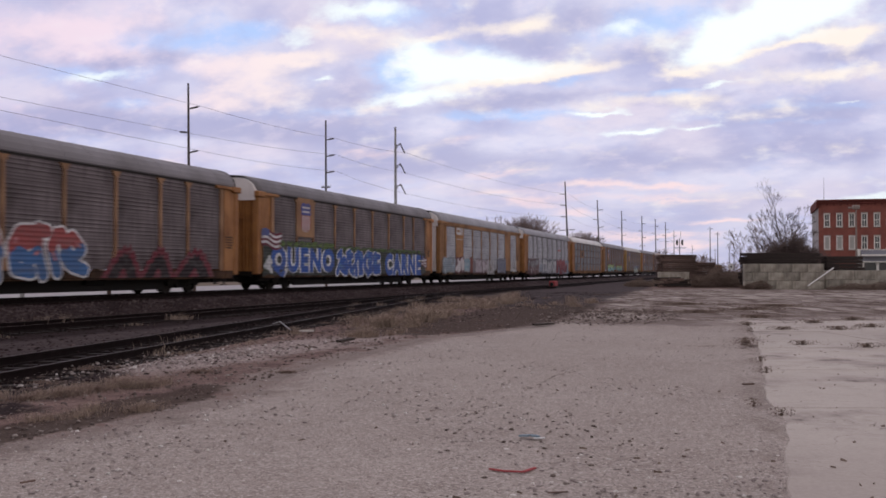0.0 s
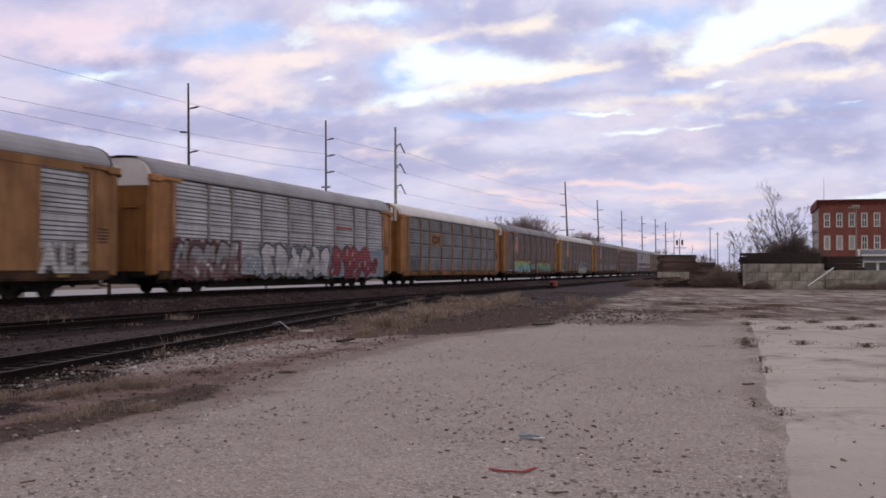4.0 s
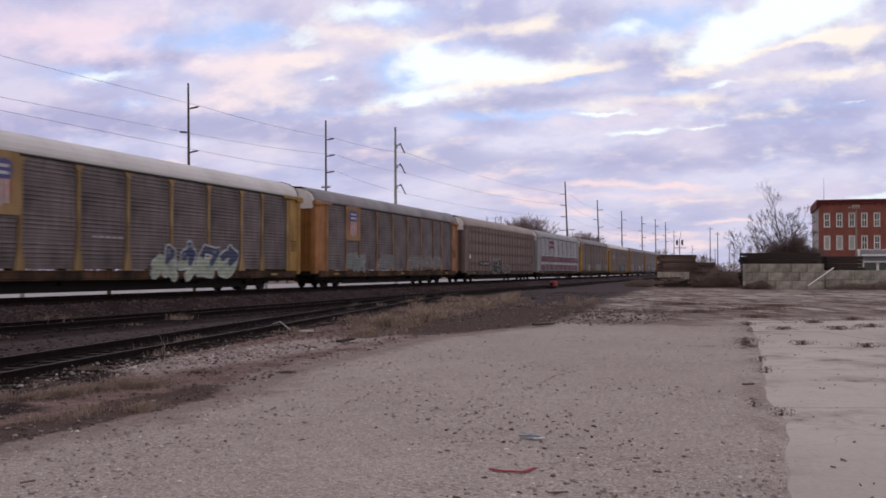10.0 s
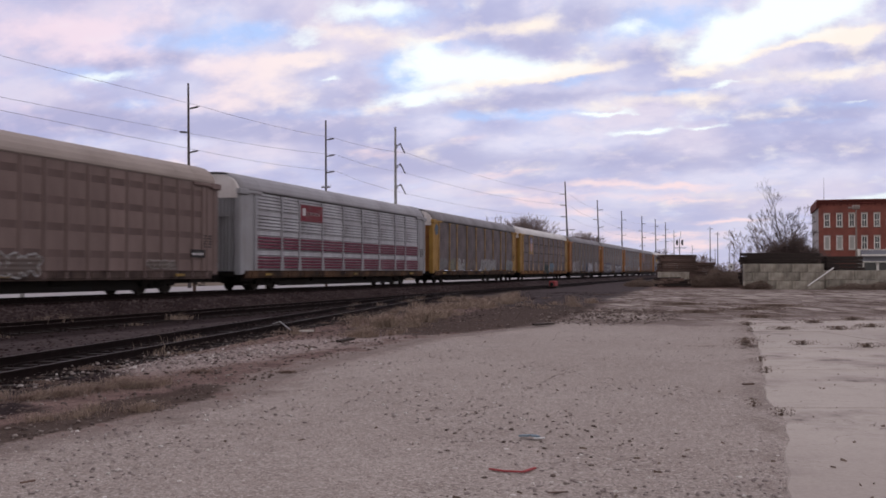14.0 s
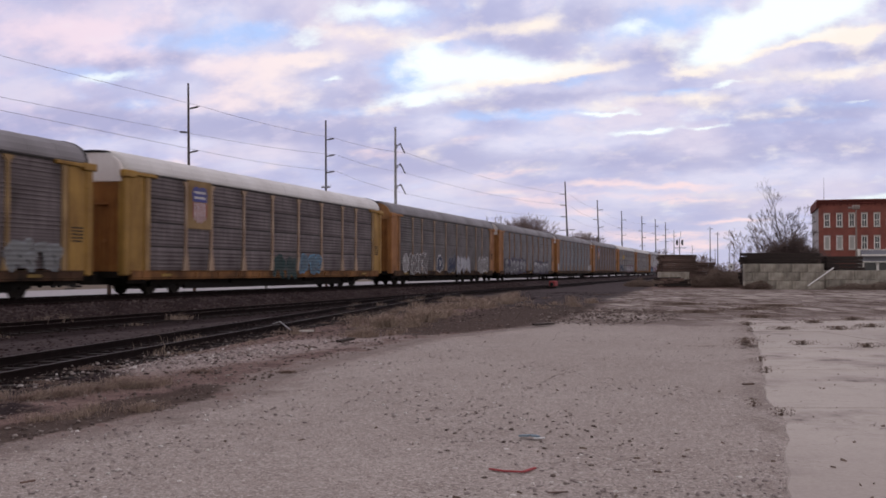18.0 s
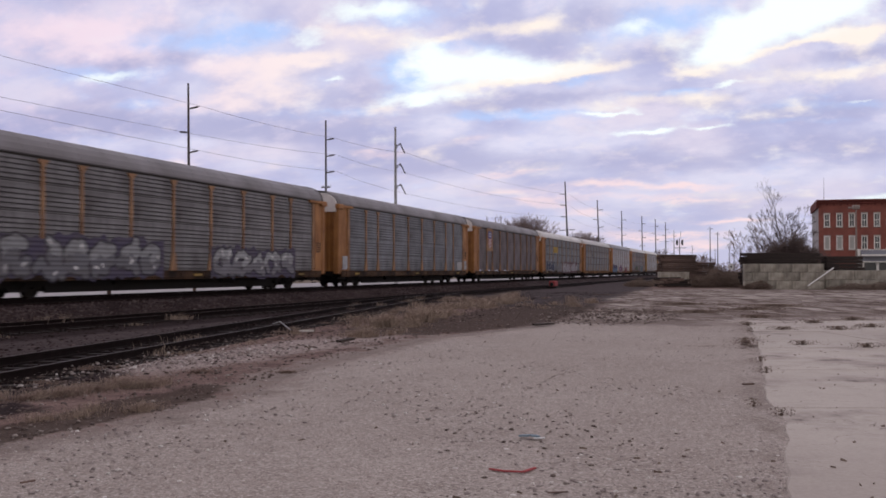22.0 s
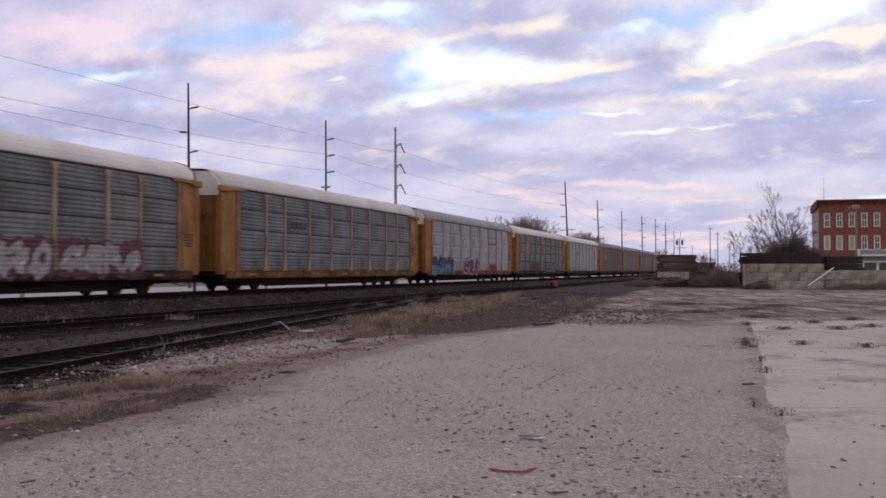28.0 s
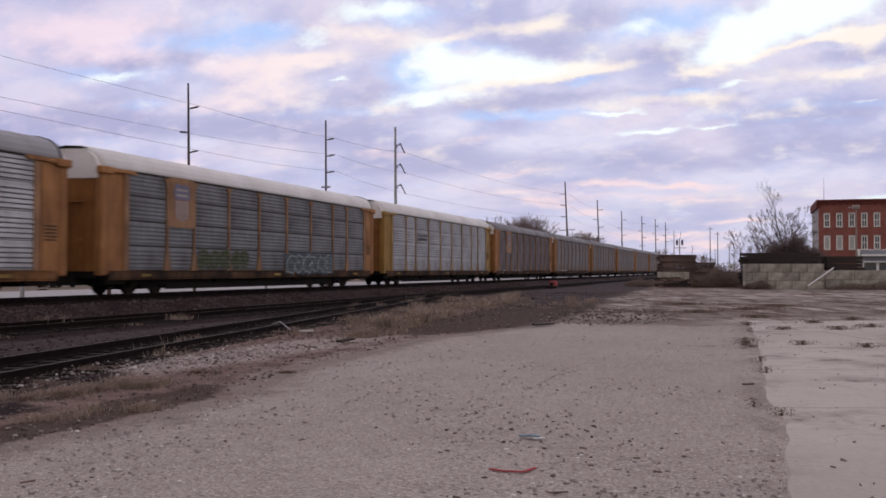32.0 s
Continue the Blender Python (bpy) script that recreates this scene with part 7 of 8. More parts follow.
    part("white_band", Build().box(6.0, -1.48, 3.88, L, -1.36, 4.16, bevel=0.02).mesh("white_band", M["trimwhite"]), shop)
    part("white_band", Build().box(6.0, -0.06, 4.82, L, 0.06, 4.97, bevel=0.02).mesh("white_band", M["trimwhite"]), shop)
    part("fascia", Build().box(6.1, -0.9, 3.1, L, -0.6, 3.9, bevel=0.02).mesh("fascia", M["shopgrey"]), shop)
    part("white_band", Build().box(6.0, -0.95, 2.92, L, -0.55, 3.12, bevel=0.02).mesh("white_band", M["trimwhite"]), shop)
    for k in range(9):
        x = 6.2 + k * 2.1
        part("pilaster", cached("pil", lambda: Build().box(0, -0.5, 0, 0.35, 0.2, 2.9, bevel=0.03).mesh("pilaster", M["trimwhite"])), shop, pose(x, 0, 0))
        part("shop_window", cached("shopw", lambda: Build().box(0.4, 0.0, 0.5, 2.05, 0.06, 2.85).mesh("shop_window", M["glass"])), shop, pose(x, 0, 0))
    part("shop_wall", Build().box(6.0, 0.06, 0, L, 0.4, 3.9).mesh("shop_wall", M["sidewall"]), g)
    part("corner_pier", Build().box(5.4, -0.55, 0, 6.0, 0.0, 5.0, bevel=0.03).mesh("corner_pier", M["trimwhite"]), g)
    b = Build()
    b.tube((1.0, 2.0, H - 1), (1.0, 2.0, H + 3.6), 0.04, 0.02, sides=6)
    part("mast", b.mesh("mast", M["pole"]), g)


build_building()


def street_lamp(x, y, h):
    t = thing("street_lamp", pose(x, y, 0), "grey street lamp post with a boxy head", "street lamp")
    b = Build()
    for k in range(4):
        b.tube((0, 0, h * k / 4), (0, 0, h * (k + 1) / 4), 0.16 - 0.02 * k, 0.14 - 0.02 * k, sides=10)
    part("post", b.mesh("post", M["lamp"]), t)
    b = Build()
    b.box(-0.5, -0.3, h - 0.05, 0.45, 0.3, h + 0.55, bevel=0.1)
    b.box(-1.1, -0.12, h + 0.05, -0.7, 0.12, h + 0.3, bevel=0.03)
    part("lamp_head", b.mesh("lamp_head", M["lamp"]), t, None, "dull boxy lamp head")


street_lamp(56.8, 130.0, 10.1)


# ---------------- railway fittings and far things ----------------
def signal_mast(x, y, h):
    t = thing("signal_mast", pose(x, y, 0), "railway signal mast with dark heads far down the line", "railway signal")
    b = Build()
    b.tube((0, 0, 0), (0, 0, h), 0.16, 0.12, sides=8)
    part("mast", b.mesh("mast", M["pole"]), t)
    for q in (-0.9, 0.9):
        b = Build()
        b.box(q - 0.35, -0.3, h - 2.2, q + 0.35, 0.2, h - 0.7, bevel=0.15)
        head = part("signal_head", b.mesh("signal_head", M["tallblack"]), t)
        for k in (0.9, 2.2):
            part("hood", Build().tube((q, -0.65, h - k), (q, -0.3, h - k), 0.3, 0.34, sides=10).mesh("hood", M["pole"]), head)
    b = Build()
    b.box(-2.2, -0.25, h - 3.5, 2.2, 0.25, h - 3.3)
    b.tube((0.4, 0, h), (0.4, 0, h + 2.2), 0.05, sides=6)
    part("platform", b.mesh("platform", M["pole"]), t)


signal_mast(82.5, 330.0, 13.0)


def relay_cabinet(x, y, w, h):
    t = thing("relay_cabinet", pose(x, y, 0), "small white railway equipment cabinet", "cabinet")
    part("cabinet_body", Build().box(-w / 2, -0.6, 0, w / 2, 0.6, h, bevel=0.05).mesh("cabinet_body", M["whitemetal"]), t)
    part("cabinet_roof", Build().box(-w / 2 - 0.1, -0.7, h, w / 2 + 0.1, 0.7, h + 0.12, bevel=0.04).mesh("cabinet_roof", M["whitemetal"]), t)


relay_cabinet(55.5, 200.0, 1.0, 2.6)


def round_sign(x, y):
    t = thing("round_sign", pose(x, y, 0), "round white railway warning sign on a post", "sign")
    part("post", Build().tube((0, 0, 0), (0, 0, 2.6), 0.05, sides=8).mesh("post", M["steelpole"]), t)
    b = Build()
    b.tube((0, -0.08, 2.4), (0, -0.05, 2.4), 0.62, sides=20)
    d = part("disc", b.mesh("disc", M["whitemetal"]), t)
    part("emblem", Build().tube((0.1, -0.1, 2.4), (0.1, -0.085, 2.4), 0.2, sides=14).mesh("emblem", M["tallblack"]), d)


round_sign(54.7, 180.0)


def switch_machine(x, y):
    t = thing("switch_machine", pose(x, y, 0, 0, 0, TURN), "low red painted switch machine beside the track", "switch machine")
    b = Build()
    b.box(-0.75, -0.3, 0.1, 0.75, 0.3, 0.62, bevel=0.06)
    part("machine_body", b.mesh("machine_body", M["redpaint"]), t)
    part("base", Build().box(-1.1, -0.5, -0.05, 1.1, 0.5, 0.1, bevel=0.02).mesh("base", M["tie"]), t)
    part("motor", Build().tube((-1.05, 0, 0.3), (-0.7, 0, 0.3), 0.18, sides=12).mesh("motor", M["tallblack"]), t)


switch_machine(10.9, 93.5)


def low_building(x, y, w, d, h, mat, label, rz=TURN, door=True):
    t = thing("low_building", pose(x, y, 0, 0, 0, rz), label, "building", "low buildings beyond the railway")
    part("wall", Build().box(-w / 2, -d / 2, 0, w / 2, d / 2, h, bevel=0.03).mesh("wall", M[mat]), t)
    part("roof", Build().box(-w / 2 - 0.3, -d / 2 - 0.3, h, w / 2 + 0.3, d / 2 + 0.3, h + 0.25, bevel=0.05).mesh("roof", M["shopgrey"]), t)
    for k in range(int(w / 4)):
        part("window", Build().box(-w / 2 + 1 + k * 4, -d / 2 - 0.04, 1.0, -w / 2 + 2.6 + k * 4, -d / 2 + 0.02, 2.2).mesh("window", M["glass"]), t)


pp = on_line(62, 84)
low_building(pp.x, pp.y, 46, 12, 3.6, "trimwhite", "long low white building across the road")
pp = on_line(14, 80)
low_building(pp.x, pp.y, 26, 10, 3.4, "brick", "low red brick building across the road")
pp = on_line(150, 86)
low_building(pp.x, pp.y, 50, 14, 4.0, "sidewall", "long pale low building across the road")


def parked_car(s, lat, body, label, rz=0):
    p = on_line(s, lat)
    t = thing("parked_car", pose(p.x, p.y, -0.05, 0, 0, TURN + rz), label, "car", "parked cars")
    prof = [(-2.2, 0.35), (-2.25, 0.75), (-2.1, 0.95), (-1.45, 1.0), (-0.95, 1.42), (0.75, 1.45), (1.35, 1.0), (2.1, 0.85), (2.25, 0.6), (2.2, 0.35)]
    b = Build()
    b.sweep(prof, [-0.86, -0.8, 0.8, 0.86], axis="y")
    part("body", b.mesh("body", body), t)
    glassp = [(-1.3, 1.02), (-0.9, 1.38), (0.7, 1.4), (1.2, 1.02)]
    for s_ in (-0.868, 0.862):
        part("side_glass", Build().sweep(glassp, [s_, s_ + 0.006], axis="y").mesh("side_glass", M["glass"]), t)
    for x in (-1.4, 1.4):
        for s_ in (-0.9, 0.7):
            part("wheel", Build().tube((x, s_, 0.33), (x, s_ + 0.2, 0.33), 0.33, sides=16).mesh("wheel", M["tyre"]), t)


CARS = [(12, 64, "whitemetal", "white parked car beside the road"), (19, 64.5, "tallblack", "dark parked car beside the road"), (26, 63.5, "shopgrey", "grey parked car beside the road"),
        (52, 66, "whitemetal", "white parked car across the road"), (78, 66, "tallblack", "dark parked car across the road"), (5, 63, "redpaint", "red parked car beside the road")]
for s, lat, m, label in CARS:
    parked_car(s, lat, M[m], label)


def fence_post(s, lat, h, w, mat):
    p = on_line(s, lat)
    thing("fence_post", pose(p.x, p.y, -0.05, 0, 0, TURN), "short square post beyond the railway", "post", "posts beyond the railway",
          mesh=cached(("fp", h, w, mat), lambda: Build().box(-w, -w, 0, w, w, h, bevel=0.02).mesh("fence_post", M[mat])))


for k, s in enumerate((6.5, 11.5, 17.5, 24.8, 28.2, 33.0, 40.0, 47.0, 56.0, 66.0, 77.0)):
    fence_post(s, 36.0, 1.25 if k != 3 else 1.6, 0.09 if k != 3 else 0.24, "wood" if k % 3 else "steelpole")


# ---------------- grass, stones, litter ----------------
def scatter_stones(name, label, mat, places, seed, category="stones"):
    """places: an iterable of x, y, z, size"""
    rng = random.Random(seed)
    b = Build()
    for x, y, z, s in places:
        a0 = rng.uniform(0, 1.2)
        flat = rng.uniform(0.35, 0.75)
        sx_, sy_ = rng.uniform(0.75, 1.3), rng.uniform(0.75, 1.3)
        pts = []
        for lev, (rr, zz) in enumerate(((1.0, -0.3), (0.95, 0.45), (0.55, 0.95))):
            for i in range(5):
                a = a0 + 1.2566 * i + 0.3 * lev
                k = s * rr * rng.uniform(0.8, 1.15)
                pts.append((x + math.cos(a) * k * sx_, y + math.sin(a) * k * sy_, z + s * flat * zz * rng.uniform(0.85, 1.1)))
        f = [(q * 5 + i, q * 5 + (i + 1) % 5, q * 5 + 5 + (i + 1) % 5, q * 5 + 5 + i) for q in (0, 1) for i in range(5)]
        b.add(pts, f + [(10, 11, 12, 13, 14)])
    return thing(name, Matrix(), label, category, kind="stuff", mesh=b.raw(name, mat))


def lot_pebbles():
    rng = random.Random(41)
    for _ in range(27000):
        y = 5.5 + 26 * rng.random() ** 1.8
        x = rng.uniform(-0.5, 0.5) * y * 1.05
        if x < edge(LOT_EDGE, y) + 0.2 or x > edge(SLAB_EDGE, y):
            continue
        if noise.noise(Vector((x * 0.6, y * 0.6, 3.0))) < -0.15 and rng.random() < 0.8:
            continue
        yield x, y, 0.0, 0.004 + 0.02 * rng.random() ** 5


def lot_lumps():
    rng = random.Random(42)
    for _ in range(130):
        y = 6.5 + 16 * rng.random() ** 1.4
        x = rng.gauss(0.02, 0.16) * y
        if rng.random() < 0.75:
            y = rng.gauss(9.4, 1.0)
            x = rng.gauss(0.12, 0.055) * y
        if edge(LOT_EDGE, y) + 0.3 < x < edge(SLAB_EDGE, y) + 3:
            yield x, y, 0.005, 0.008 + 0.018 * rng.random() ** 2


def crack_grit():
    """Dirt and grit caught in one long crack of the lot."""
    rng = random.Random(49)
    for _ in range(160):
        q = rng.uniform(-0.25, 1.2)
        yield 0.58 + 1.27 * q + rng.gauss(0, 0.035), 11.5 + 3.3 * q + 0.12 * math.sin(q * 9) + rng.gauss(0, 0.05), 0.0, rng.uniform(0.004, 0.012)


def edge_rubble():
    rng = random.Random(43)
    for _ in range(9000):
        y = 8 + 34 * rng.random() ** 1.4
        e = float(edge(LOT_EDGE, y))
        spur = -6.2 + (y - 16.7) * math.tan(SPUR)
        x = rng.uniform(spur, e + 0.15)
        yield x, y, -0.005, 0.006 + 0.028 * rng.random() ** 4


def mound_rubble():
    rng = random.Random(44)
    for _ in range(2600):
        q, a = rng.random() ** 0.7, rng.uniform(0, 6.28)
        x, y = 6.1 + 2.6 * q * math.cos(a) + 0.24 * 6 * q * math.sin(a), 34.5 + 6.5 * q * math.sin(a)
        z = 0.16 * (1 - q) * (0.6 + 0.4 * math.sin(x * 3)) 
        yield x, y, z, 0.012 + 0.05 * rng.random() ** 6


def ballast_stones(low, high, count, seed):
    rng = random.Random(seed)
    for _ in range(count):
        s = -2 + 95 * rng.random() ** 1.3
        q = rng.uniform(low, high)
        p = on_line(s, MAIN + q)
        z = np.interp(q, (-3.75, -3.1, -2.45, -2.0, -1.0), (-0.04, 0.15, 0.37, 0.485, 0.475))
        yield p.x, p.y, float(z), 0.02 + 0.035 * rng.random()


def siding_stones():
    rng = random.Random(46)
    for _ in range(12000):
        s = 2 + 70 * rng.random() ** 1.3
        p = on_line(s, rng.uniform(9.0, 21.0))
        yield p.x, p.y, -0.02, 0.012 + 0.035 * rng.random() ** 3


scatter_stones("gravel", "fine loose gravel on the worn lot", M["pebble"], lot_pebbles(), 1)
def pale_rubble():
    rng = random.Random(47)
    for _ in range(1500):
        y = rng.gauss(17.8, 1.7)
        x = -4.5 + (y - 17.5) * 0.35 + rng.gauss(0, 0.55)
        yield x, y, -0.004, 0.006 + 0.035 * rng.random() ** 6


scatter_stones("rubble", "pale broken stone beside the spur track", M["pebble"], pale_rubble(), 7)
scatter_stones("grit", "dark grit caught in a crack of the lot", M["rubble"], crack_grit(), 9)
scatter_stones("stones", "dark loose stones and clods on the lot", M["rubble"], lot_lumps(), 2)
scatter_stones("rubble", "loose rubble between the lot and the tracks", M["rubble"], edge_rubble(), 3)
scatter_stones("rubble_mound", "low heap of broken rubble at the lot's edge", M["rubble"], mound_rubble(), 4)
scatter_stones("ballast_stones", "dark crushed stone between the main line's ties", M["ballast"], ballast_stones(-2.05, -1.2, 9000, 45), 5)
scatter_stones("ballast_stones", "grey crushed stone on the shoulder of the main line", M["stained"], ballast_stones(-3.9, -2.0, 15000, 50), 10)
def slope_gravel():
    rng = random.Random(48)
    for _ in range(11000):
        s = 4 + 75 * rng.random() ** 1.2
        lat = rng.gauss(21.2, 0.42)
        if lat > MAIN - 2.7:
            continue
        p = on_line(s, lat)
        yield p.x, p.y, float(np.interp(lat - MAIN, (-3.75, -3.1, -2.45), (-0.03, 0.16, 0.38))), 0.010 + 0.028 * rng.random() ** 3
    for _ in range(3500):
        s = 4 + 60 * rng.random() ** 1.2
        p = on_line(s, rng.gauss(14.9, 0.6))
        yield p.x, p.y, -0.02, 0.01 + 0.03 * rng.random() ** 3


scatter_stones("spilled_gravel", "reddish gravel spilled along the foot of the ballast", M["stained"], slope_gravel(), 8)
scatter_stones("cinder_stones", "loose stones between the rusty tracks", M["ballast"], siding_stones(), 6)


def grass_strip(name, label, spots, seed, mat="drygrass", limp=0.55):
    """spots: x, y, blades, radius, height"""
    rng = random.Random(seed)
    b = Build()
    for x, y, n, rad, h in spots:
        for _ in range(int(n * 4.5)):
            a, q = rng.uniform(0, 6.28), abs(rng.gauss(0, 0.6))
            px, py = x + math.cos(a) * q * rad, y + math.sin(a) * q * rad
            hh = h * rng.uniform(0.25, 1.15)
            lean = Vector((rng.gauss(0, 1), rng.gauss(0, 1), 0)) * hh * limp
            w = 0.0011 + 0.00018 * py
            t = rng.uniform(0, 3.14)
            dx, dy = math.cos(t) * w, math.sin(t) * w
            m = Vector((px, py, hh * 0.55 - 0.03)) + lean * 0.35
            e = Vector((px, py, hh * rng.uniform(0.6, 0.95) - 0.03)) + lean * 1.2
            b.add([(px - dx, py - dy, -0.04), (px + dx, py + dy, -0.04), m + Vector((dx, dy, 0)) * 0.7, m - Vector((dx, dy, 0)) * 0.7, e], [(0, 1, 2, 3), (3, 2, 4)])
    return thing(name, Matrix(), label, "grass", kind="stuff", mesh=b.raw(name, M[mat]))


def tall_spots():
    rng = random.Random(51)
    for _ in range(150):
        y = rng.uniform(23, 52)
        x = -1.9 + (y - 24) * 0.125 + rng.gauss(0, 0.7)
        k = 0.5 + noise.noise(Vector((x * 0.5, y * 0.22, 2.2)))
        if k > 0.25 and math.sin(HEAD) * y - math.cos(HEAD) * x > 10.2 - 2.0 * (y < 28):
            yield x, y, 30, rng.uniform(0.2, 0.5), 0.12 + 0.5 * k * rng.random()
    for _ in range(26):
        y = rng.uniform(27, 35)
        yield -1.7 + (y - 27) * 0.17 + rng.gauss(0, 0.3), y, 30, rng.uniform(0.15, 0.35), rng.uniform(0.3, 0.62)
    for _ in range(9):
        y = rng.uniform(38, 52)
        yield float(edge(LOT_EDGE, y)) - rng.uniform(0.8, 4.2), y, 22, rng.uniform(0.3, 0.6), rng.uniform(0.2, 0.45)
    for _ in range(30):
        y = rng.uniform(40, 62)
        yield 1.2 + (y - 40) * 0.16 + rng.gauss(0, 0.6), y, 26, 0.5, rng.uniform(0.25, 0.5)


def low_spots():
    rng = random.Random(52)
    for _ in range(190):
        y = 8.5 + 24 * rng.random() ** 1.3
        e = float(edge(LOT_EDGE, y))
        spur = -6.1 + (y - 16.7) * math.tan(SPUR)
        x = rng.uniform(max(spur, -7), e - (0.9 if y < 16 else 0.15))
        if noise.noise(Vector((x * 0.7, y * 0.45, 1.7))) > -0.05:
            yield x, y, 26, rng.uniform(0.1, 0.4), rng.uniform(0.02, 0.06)
    # fluffy tufts
    for x, y, r, h in ((-4.45, 13.5, 0.24, 0.19), (-4.2, 13.3, 0.16, 0.13), (-4.9, 12.4, 0.26, 0.14), (-5.3, 12.0, 0.22, 0.11), (-5.6, 11.4, 0.25, 0.10), (-4.7, 12.9, 0.2, 0.11), (-3.9, 15.2, 0.2, 0.10), (-2.5, 15.2, 0.14, 0.08)):
        yield x, y, 110, r, h


def between_spots():
    rng = random.Random(53)
    for _ in range(80):
        s = rng.uniform(10, 60)
        p = on_line(s, rng.choice((rng.uniform(9.5, 13), rng.uniform(16.5, 18.8))))
        if noise.noise(Vector((p.x * 0.4, p.y * 0.3, 5.7))) > 0.0:
            yield p.x, p.y, 9, 0.4, rng.uniform(0.08, 0.28)
    for x, y in ((-4.45, 13.4), (-4.3, 13.2), (-4.65, 13.7), (-5.1, 12.4), (-5.3, 12.2), (-4.9, 12.6), (-5.6, 12.0), (-3.9, 11.0), (-4.4, 10.6)):
        for k in range(3):
            yield x + rng.gauss(0, 0.2), y + rng.gauss(0, 0.2), 60, 0.22, rng.uniform(0.1, 0.2)
    for s, lat in ((24.5, 21.2), (25.2, 21.0), (23.8, 21.3), (24.9, 21.6)):
        p = on_line(s, lat)
        yield p.x, p.y, 14, 0.35, 0.32


def far_spots():
    rng = random.Random(54)
    for _ in range(420):
        y = rng.uniform(33, 80)
        x = rng.uniform(0.14, 0.46) * y
        if noise.noise(Vector((x * 0.16, y * 0.35, 9.7))) > 0.12:
            yield x, y, 26, rng.uniform(0.5, 1.3), rng.uniform(0.03, 0.09)
    for _ in range(60):
        y = 31.0 + rng.gauss(0, 0.25)
        yield rng.uniform(8, 20), y, 10, 0.3, 0.07
    for _ in range(46):
        y = rng.uniform(9, 30)
        yield float(edge(SLAB_EDGE, y)) - 0.06 + rng.gauss(0, 0.1), y, 12, 0.16, rng.uniform(0.02, 0.06)
    for x, y, w in ((5.0, 14.4, 0.3), (4.85, 14.7, 0.2), (3.62, 10.2, 0.2), (3.75, 10.05, 0.25), (6.3, 19.9, 0.5), (5.7, 20.4, 0.6), (6.9, 19.5, 0.5), (6.0, 18.4, 0.3), (9.6, 30.2, 0.6), (8.6, 26.5, 0.4)):
        yield x, y, 60, w, 0.05


grass_strip("lot_weeds", "sparse dead weeds on the far lot and in its joints", far_spots(), 4, "brush", 0.9)
grass_strip("dry_grass", "tall pale dead grass beside the spur track", tall_spots(), 1)
grass_strip("low_grass", "flattened dead grass and weeds at the lot's edge", low_spots(), 2, "lowgrass", 1.3)
grass_strip("track_weeds", "dead weeds between the rusty tracks", between_spots(), 3)


def strip_of(name, label, category, mat, pts, r, flat=0.35):
    b = Build()
    for p, q in zip(pts, pts[1:]):
        p, q = Vector(p), Vector(q)
        d = (q - p).normalized()
        s = Vector((-d.y, d.x, 0)) * r
        u = Vector((0, 0, r * flat))
        b.add([p - s, p + s, p + s + u, p - s + u, q - s, q + s, q + s + u, q - s + u], [(0, 3, 2, 1), (4, 5, 6, 7), (0, 1, 5, 4), (1, 2, 6, 5), (2, 3, 7, 6), (3, 0, 4, 7)])
    thing(name, Matrix(), label, category, mesh=b.mesh(name, M[mat]))


def at(x, y, z=0.0):
    """A place on the lot by the tangents of the angles aside and down."""
    d = EYE / y
    return (x * d, d, z)


strip_of("plastic_strip", "bent red plastic strip lying on the lot", "litter", "redpaint", [at(0.049, 0.2105, 0.012), at(0.066, 0.2128, 0.012), at(0.084, 0.2135, 0.012), (*at(0.097, 0.2095)[:2], 0.014)], 0.014, 0.8)
strip_of("plastic_rag", "torn pale blue plastic on the lot", "litter", "blueplastic", [at(0.082, 0.1755, 0.012), at(0.092, 0.1775, 0.03), at(0.101, 0.177, 0.018)], 0.03, 0.6)
strip_of("plastic_rag", "crumpled whitish plastic on the lot", "litter", "whitemetal", [at(0.096, 0.1782, 0.012), at(0.107, 0.1785, 0.02)], 0.02, 0.5)
strip_of("stick", "dark stick lying on the lot", "stick", "wood", [at(-0.444, 0.2253, 0.012), at(-0.429, 0.2225, 0.012)], 0.012, 1.0)
strip_of("stick", "reddish stick lying on the lot", "stick", "wood", [at(0.110, 0.2355, 0.012), at(0.131, 0.2345, 0.012)], 0.009, 1.0)
strip_of("stick", "short dark stick lying on the lot", "stick", "wood", [at(0.316, 0.121, 0.012), at(0.327, 0.1205, 0.012)], 0.02, 1.0)
strip_of("board", "pale weathered board beside the spur track", "board", "stonesill", [at(-0.152, 0.0655, 0.03), at(-0.137, 0.0652, 0.03)], 0.10, 0.4)
strip_of("board", "dark rotten board on the lot's edge", "board", "darkwood", [at(0.097, 0.0585, 0.02), at(0.115, 0.0572, 0.02)], 0.10, 0.5)
strip_of("board", "dark rotten board at the lot's edge", "board", "darkwood", [at(-0.11, 0.077, 0.03), at(-0.096, 0.0755, 0.06)], 0.08, 0.6)
strip_of("cable", "pale bent cable beside the spur rail", "cable", "steelpole", [at(-0.180, 0.0575, 0.03), at(-0.172, 0.0572, 0.1), at(-0.166, 0.0605, 0.05), at(-0.161, 0.0635, 0.03)], 0.016, 1.0)
for k in range(8):
    rng = random.Random(90 + k)
    strip_of("loose_timber", "loose broken timber beside a concrete block", "timber", "darkwood" if k % 2 else "wood",
             [(20.4 + rng.uniform(0, 2.0), 92.6 + rng.uniform(-1, 1), 0.10 * k), (22.6 + rng.uniform(0, 2.2), 92.8 + rng.uniform(-1, 1), 0.05 + 0.10 * k)], 0.15, 1.6)


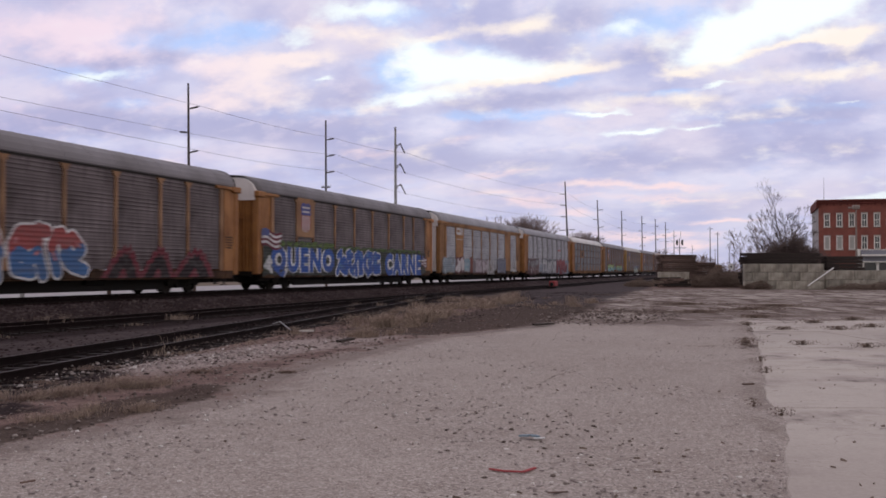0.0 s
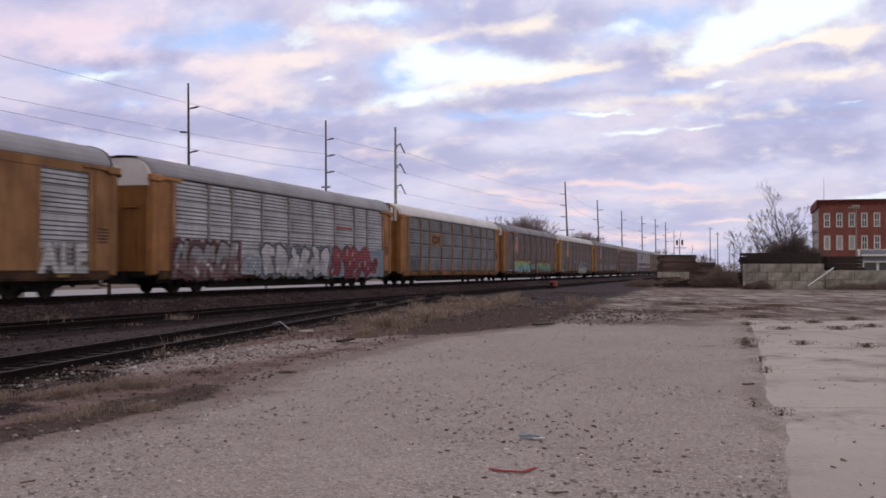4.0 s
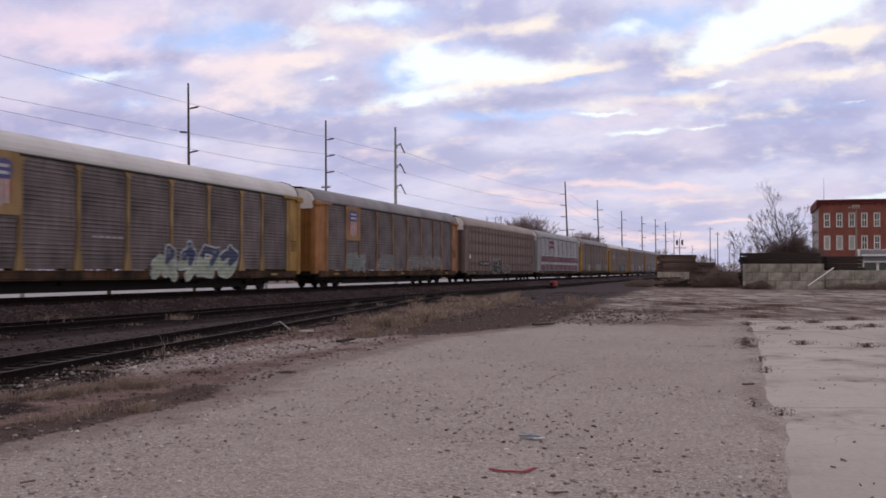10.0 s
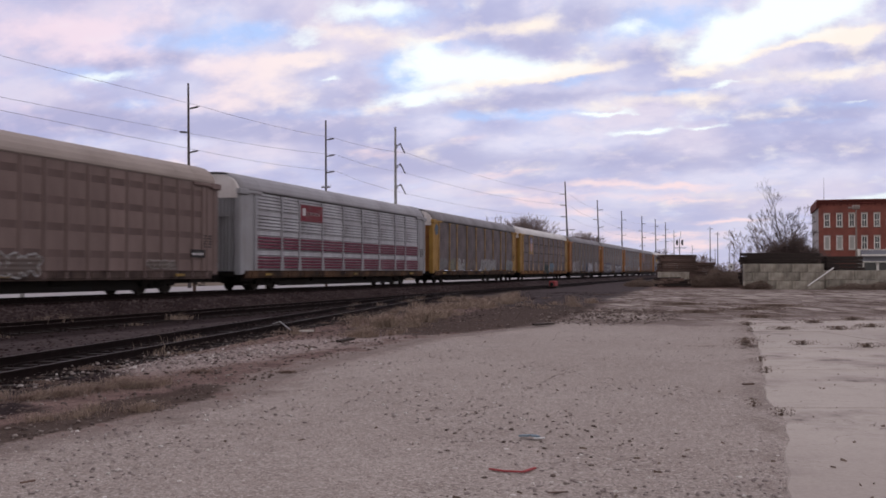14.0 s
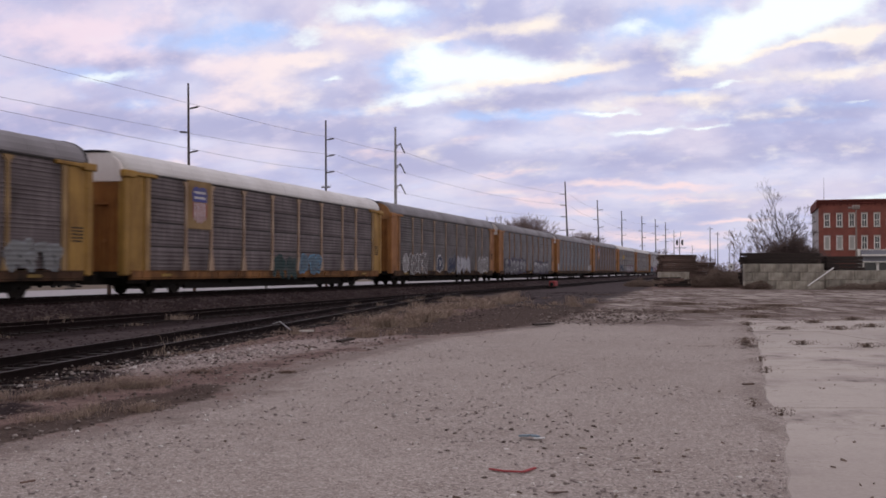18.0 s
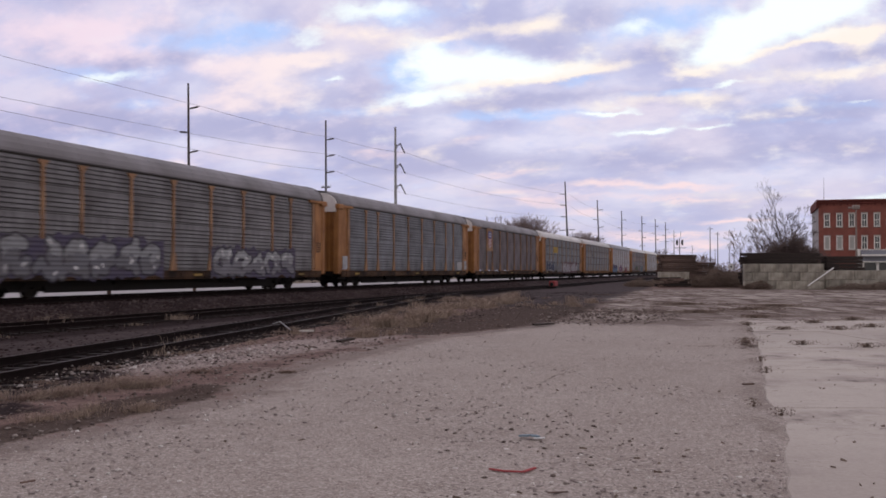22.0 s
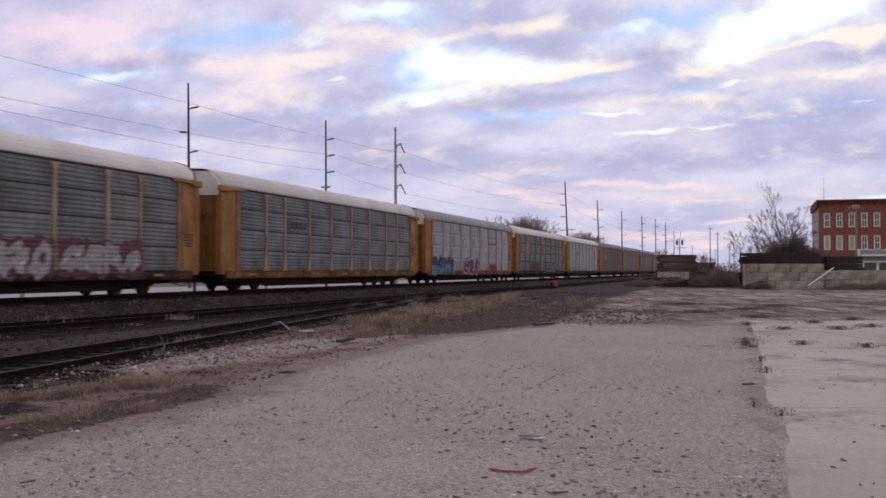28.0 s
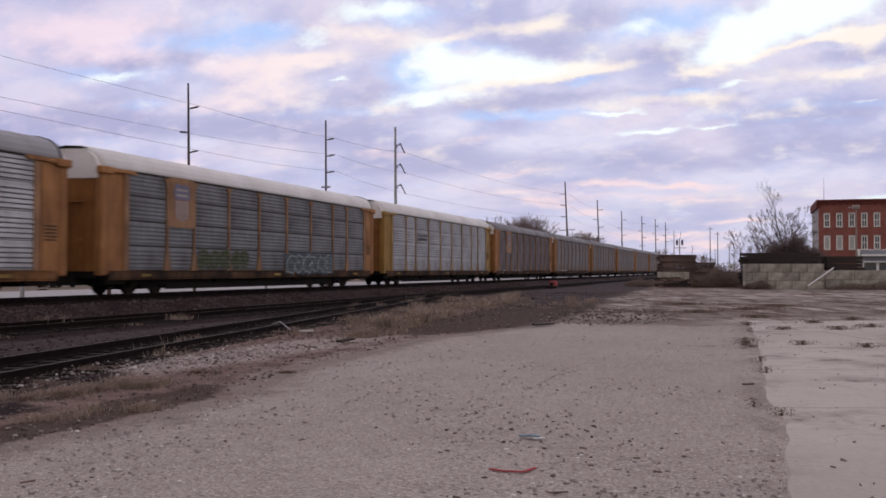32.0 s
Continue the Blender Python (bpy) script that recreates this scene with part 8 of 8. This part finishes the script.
def lot_litter():
    """Twigs, bark and leaf scraps blown over the lot."""
    rng = random.Random(61)
    b = Build()
    for _ in range(520):
        y = 6.5 + 30 * rng.random() ** 1.2
        x = rng.uniform(-0.3, 0.47) * y
        if x < edge(LOT_EDGE, y) + 0.2:
            continue
        if noise.noise(Vector((x * 0.5, y * 0.4, 12.0))) < 0.05 and rng.random() < 0.75:
            continue
        a, ln, w = rng.uniform(0, 3.14), 0.006 + 0.03 * rng.random() ** 2, rng.uniform(0.003, 0.008)
        z = 0.024 if x > edge(SLAB_EDGE, y) - 0.1 else 0.012
        dx, dy = math.cos(a) * ln, math.sin(a) * ln
        nx, ny = -math.sin(a) * w, math.cos(a) * w
        b.add([(x - dx - nx, y - dy - ny, z - 0.012), (x + dx - nx, y + dy - ny, z - 0.012), (x + dx + nx, y + dy + ny, z - 0.012), (x - dx + nx, y - dy + ny, z - 0.012), (x - dx, y - dy, z), (x + dx, y + dy, z + rng.uniform(0, 0.01))],
              [(0, 1, 5, 4), (2, 3, 4, 5), (0, 4, 3), (1, 2, 5)])
    thing("twig_litter", Matrix(), "dark twigs and leaf scraps scattered over the lot", "litter", kind="stuff", mesh=b.raw("twig_litter", M["brush"]))


lot_litter()


# ---------------- motion ----------------
# the train's lead over an even pace: seconds, metres
LEAD = [(0, -0.05), (1, 0.1), (2.7, 0.1), (3.5, -0.1), (4.5, -0.4), (5.5, -0.64), (6.2, -0.63), (7.9, -0.58), (9.7, -0.63), (11.4, -0.65), (13.1, -0.64), (14.5, -0.65), (16.6, -0.73), (20.1, -0.8), (23.5, -0.88), (25.3, -0.96), (27.6, -1.0), (28.7, -0.95), (30.5, -0.89), (32, -0.97)]
# wider couplings behind some cars: car, metres
SLACK = [(0, 0.0), (2, 0.0), (3, 0.38), (7, 0.38), (8, 0.76), (9, 0.9), (29, 0.9)]


def motions():
    times = sorted({0.8 * k for k in range(41)} | {t for t, _ in LEAD})
    for i, car in enumerate(TRAIN):
        rows = []
        for t in times:
            s = 41.17 + 13.62 + 28.6 * (i - 1) - 16.507 * t + 0.00163 * t * t + float(edge(LEAD, t)) + float(edge(SLACK, i))
            p = on_line(s, MAIN, RAIL)
            rows.append((t, pose(p.x, p.y, p.z, 0, 0, TURN)))
        walk(car, rows)
    walk(sky, [(0, pose(0, 0, EYE, 0, 0, 0.45)), (16, pose(0, 0, EYE)), (32, pose(0, 0, EYE, 0, 0, -0.45))])


motions()
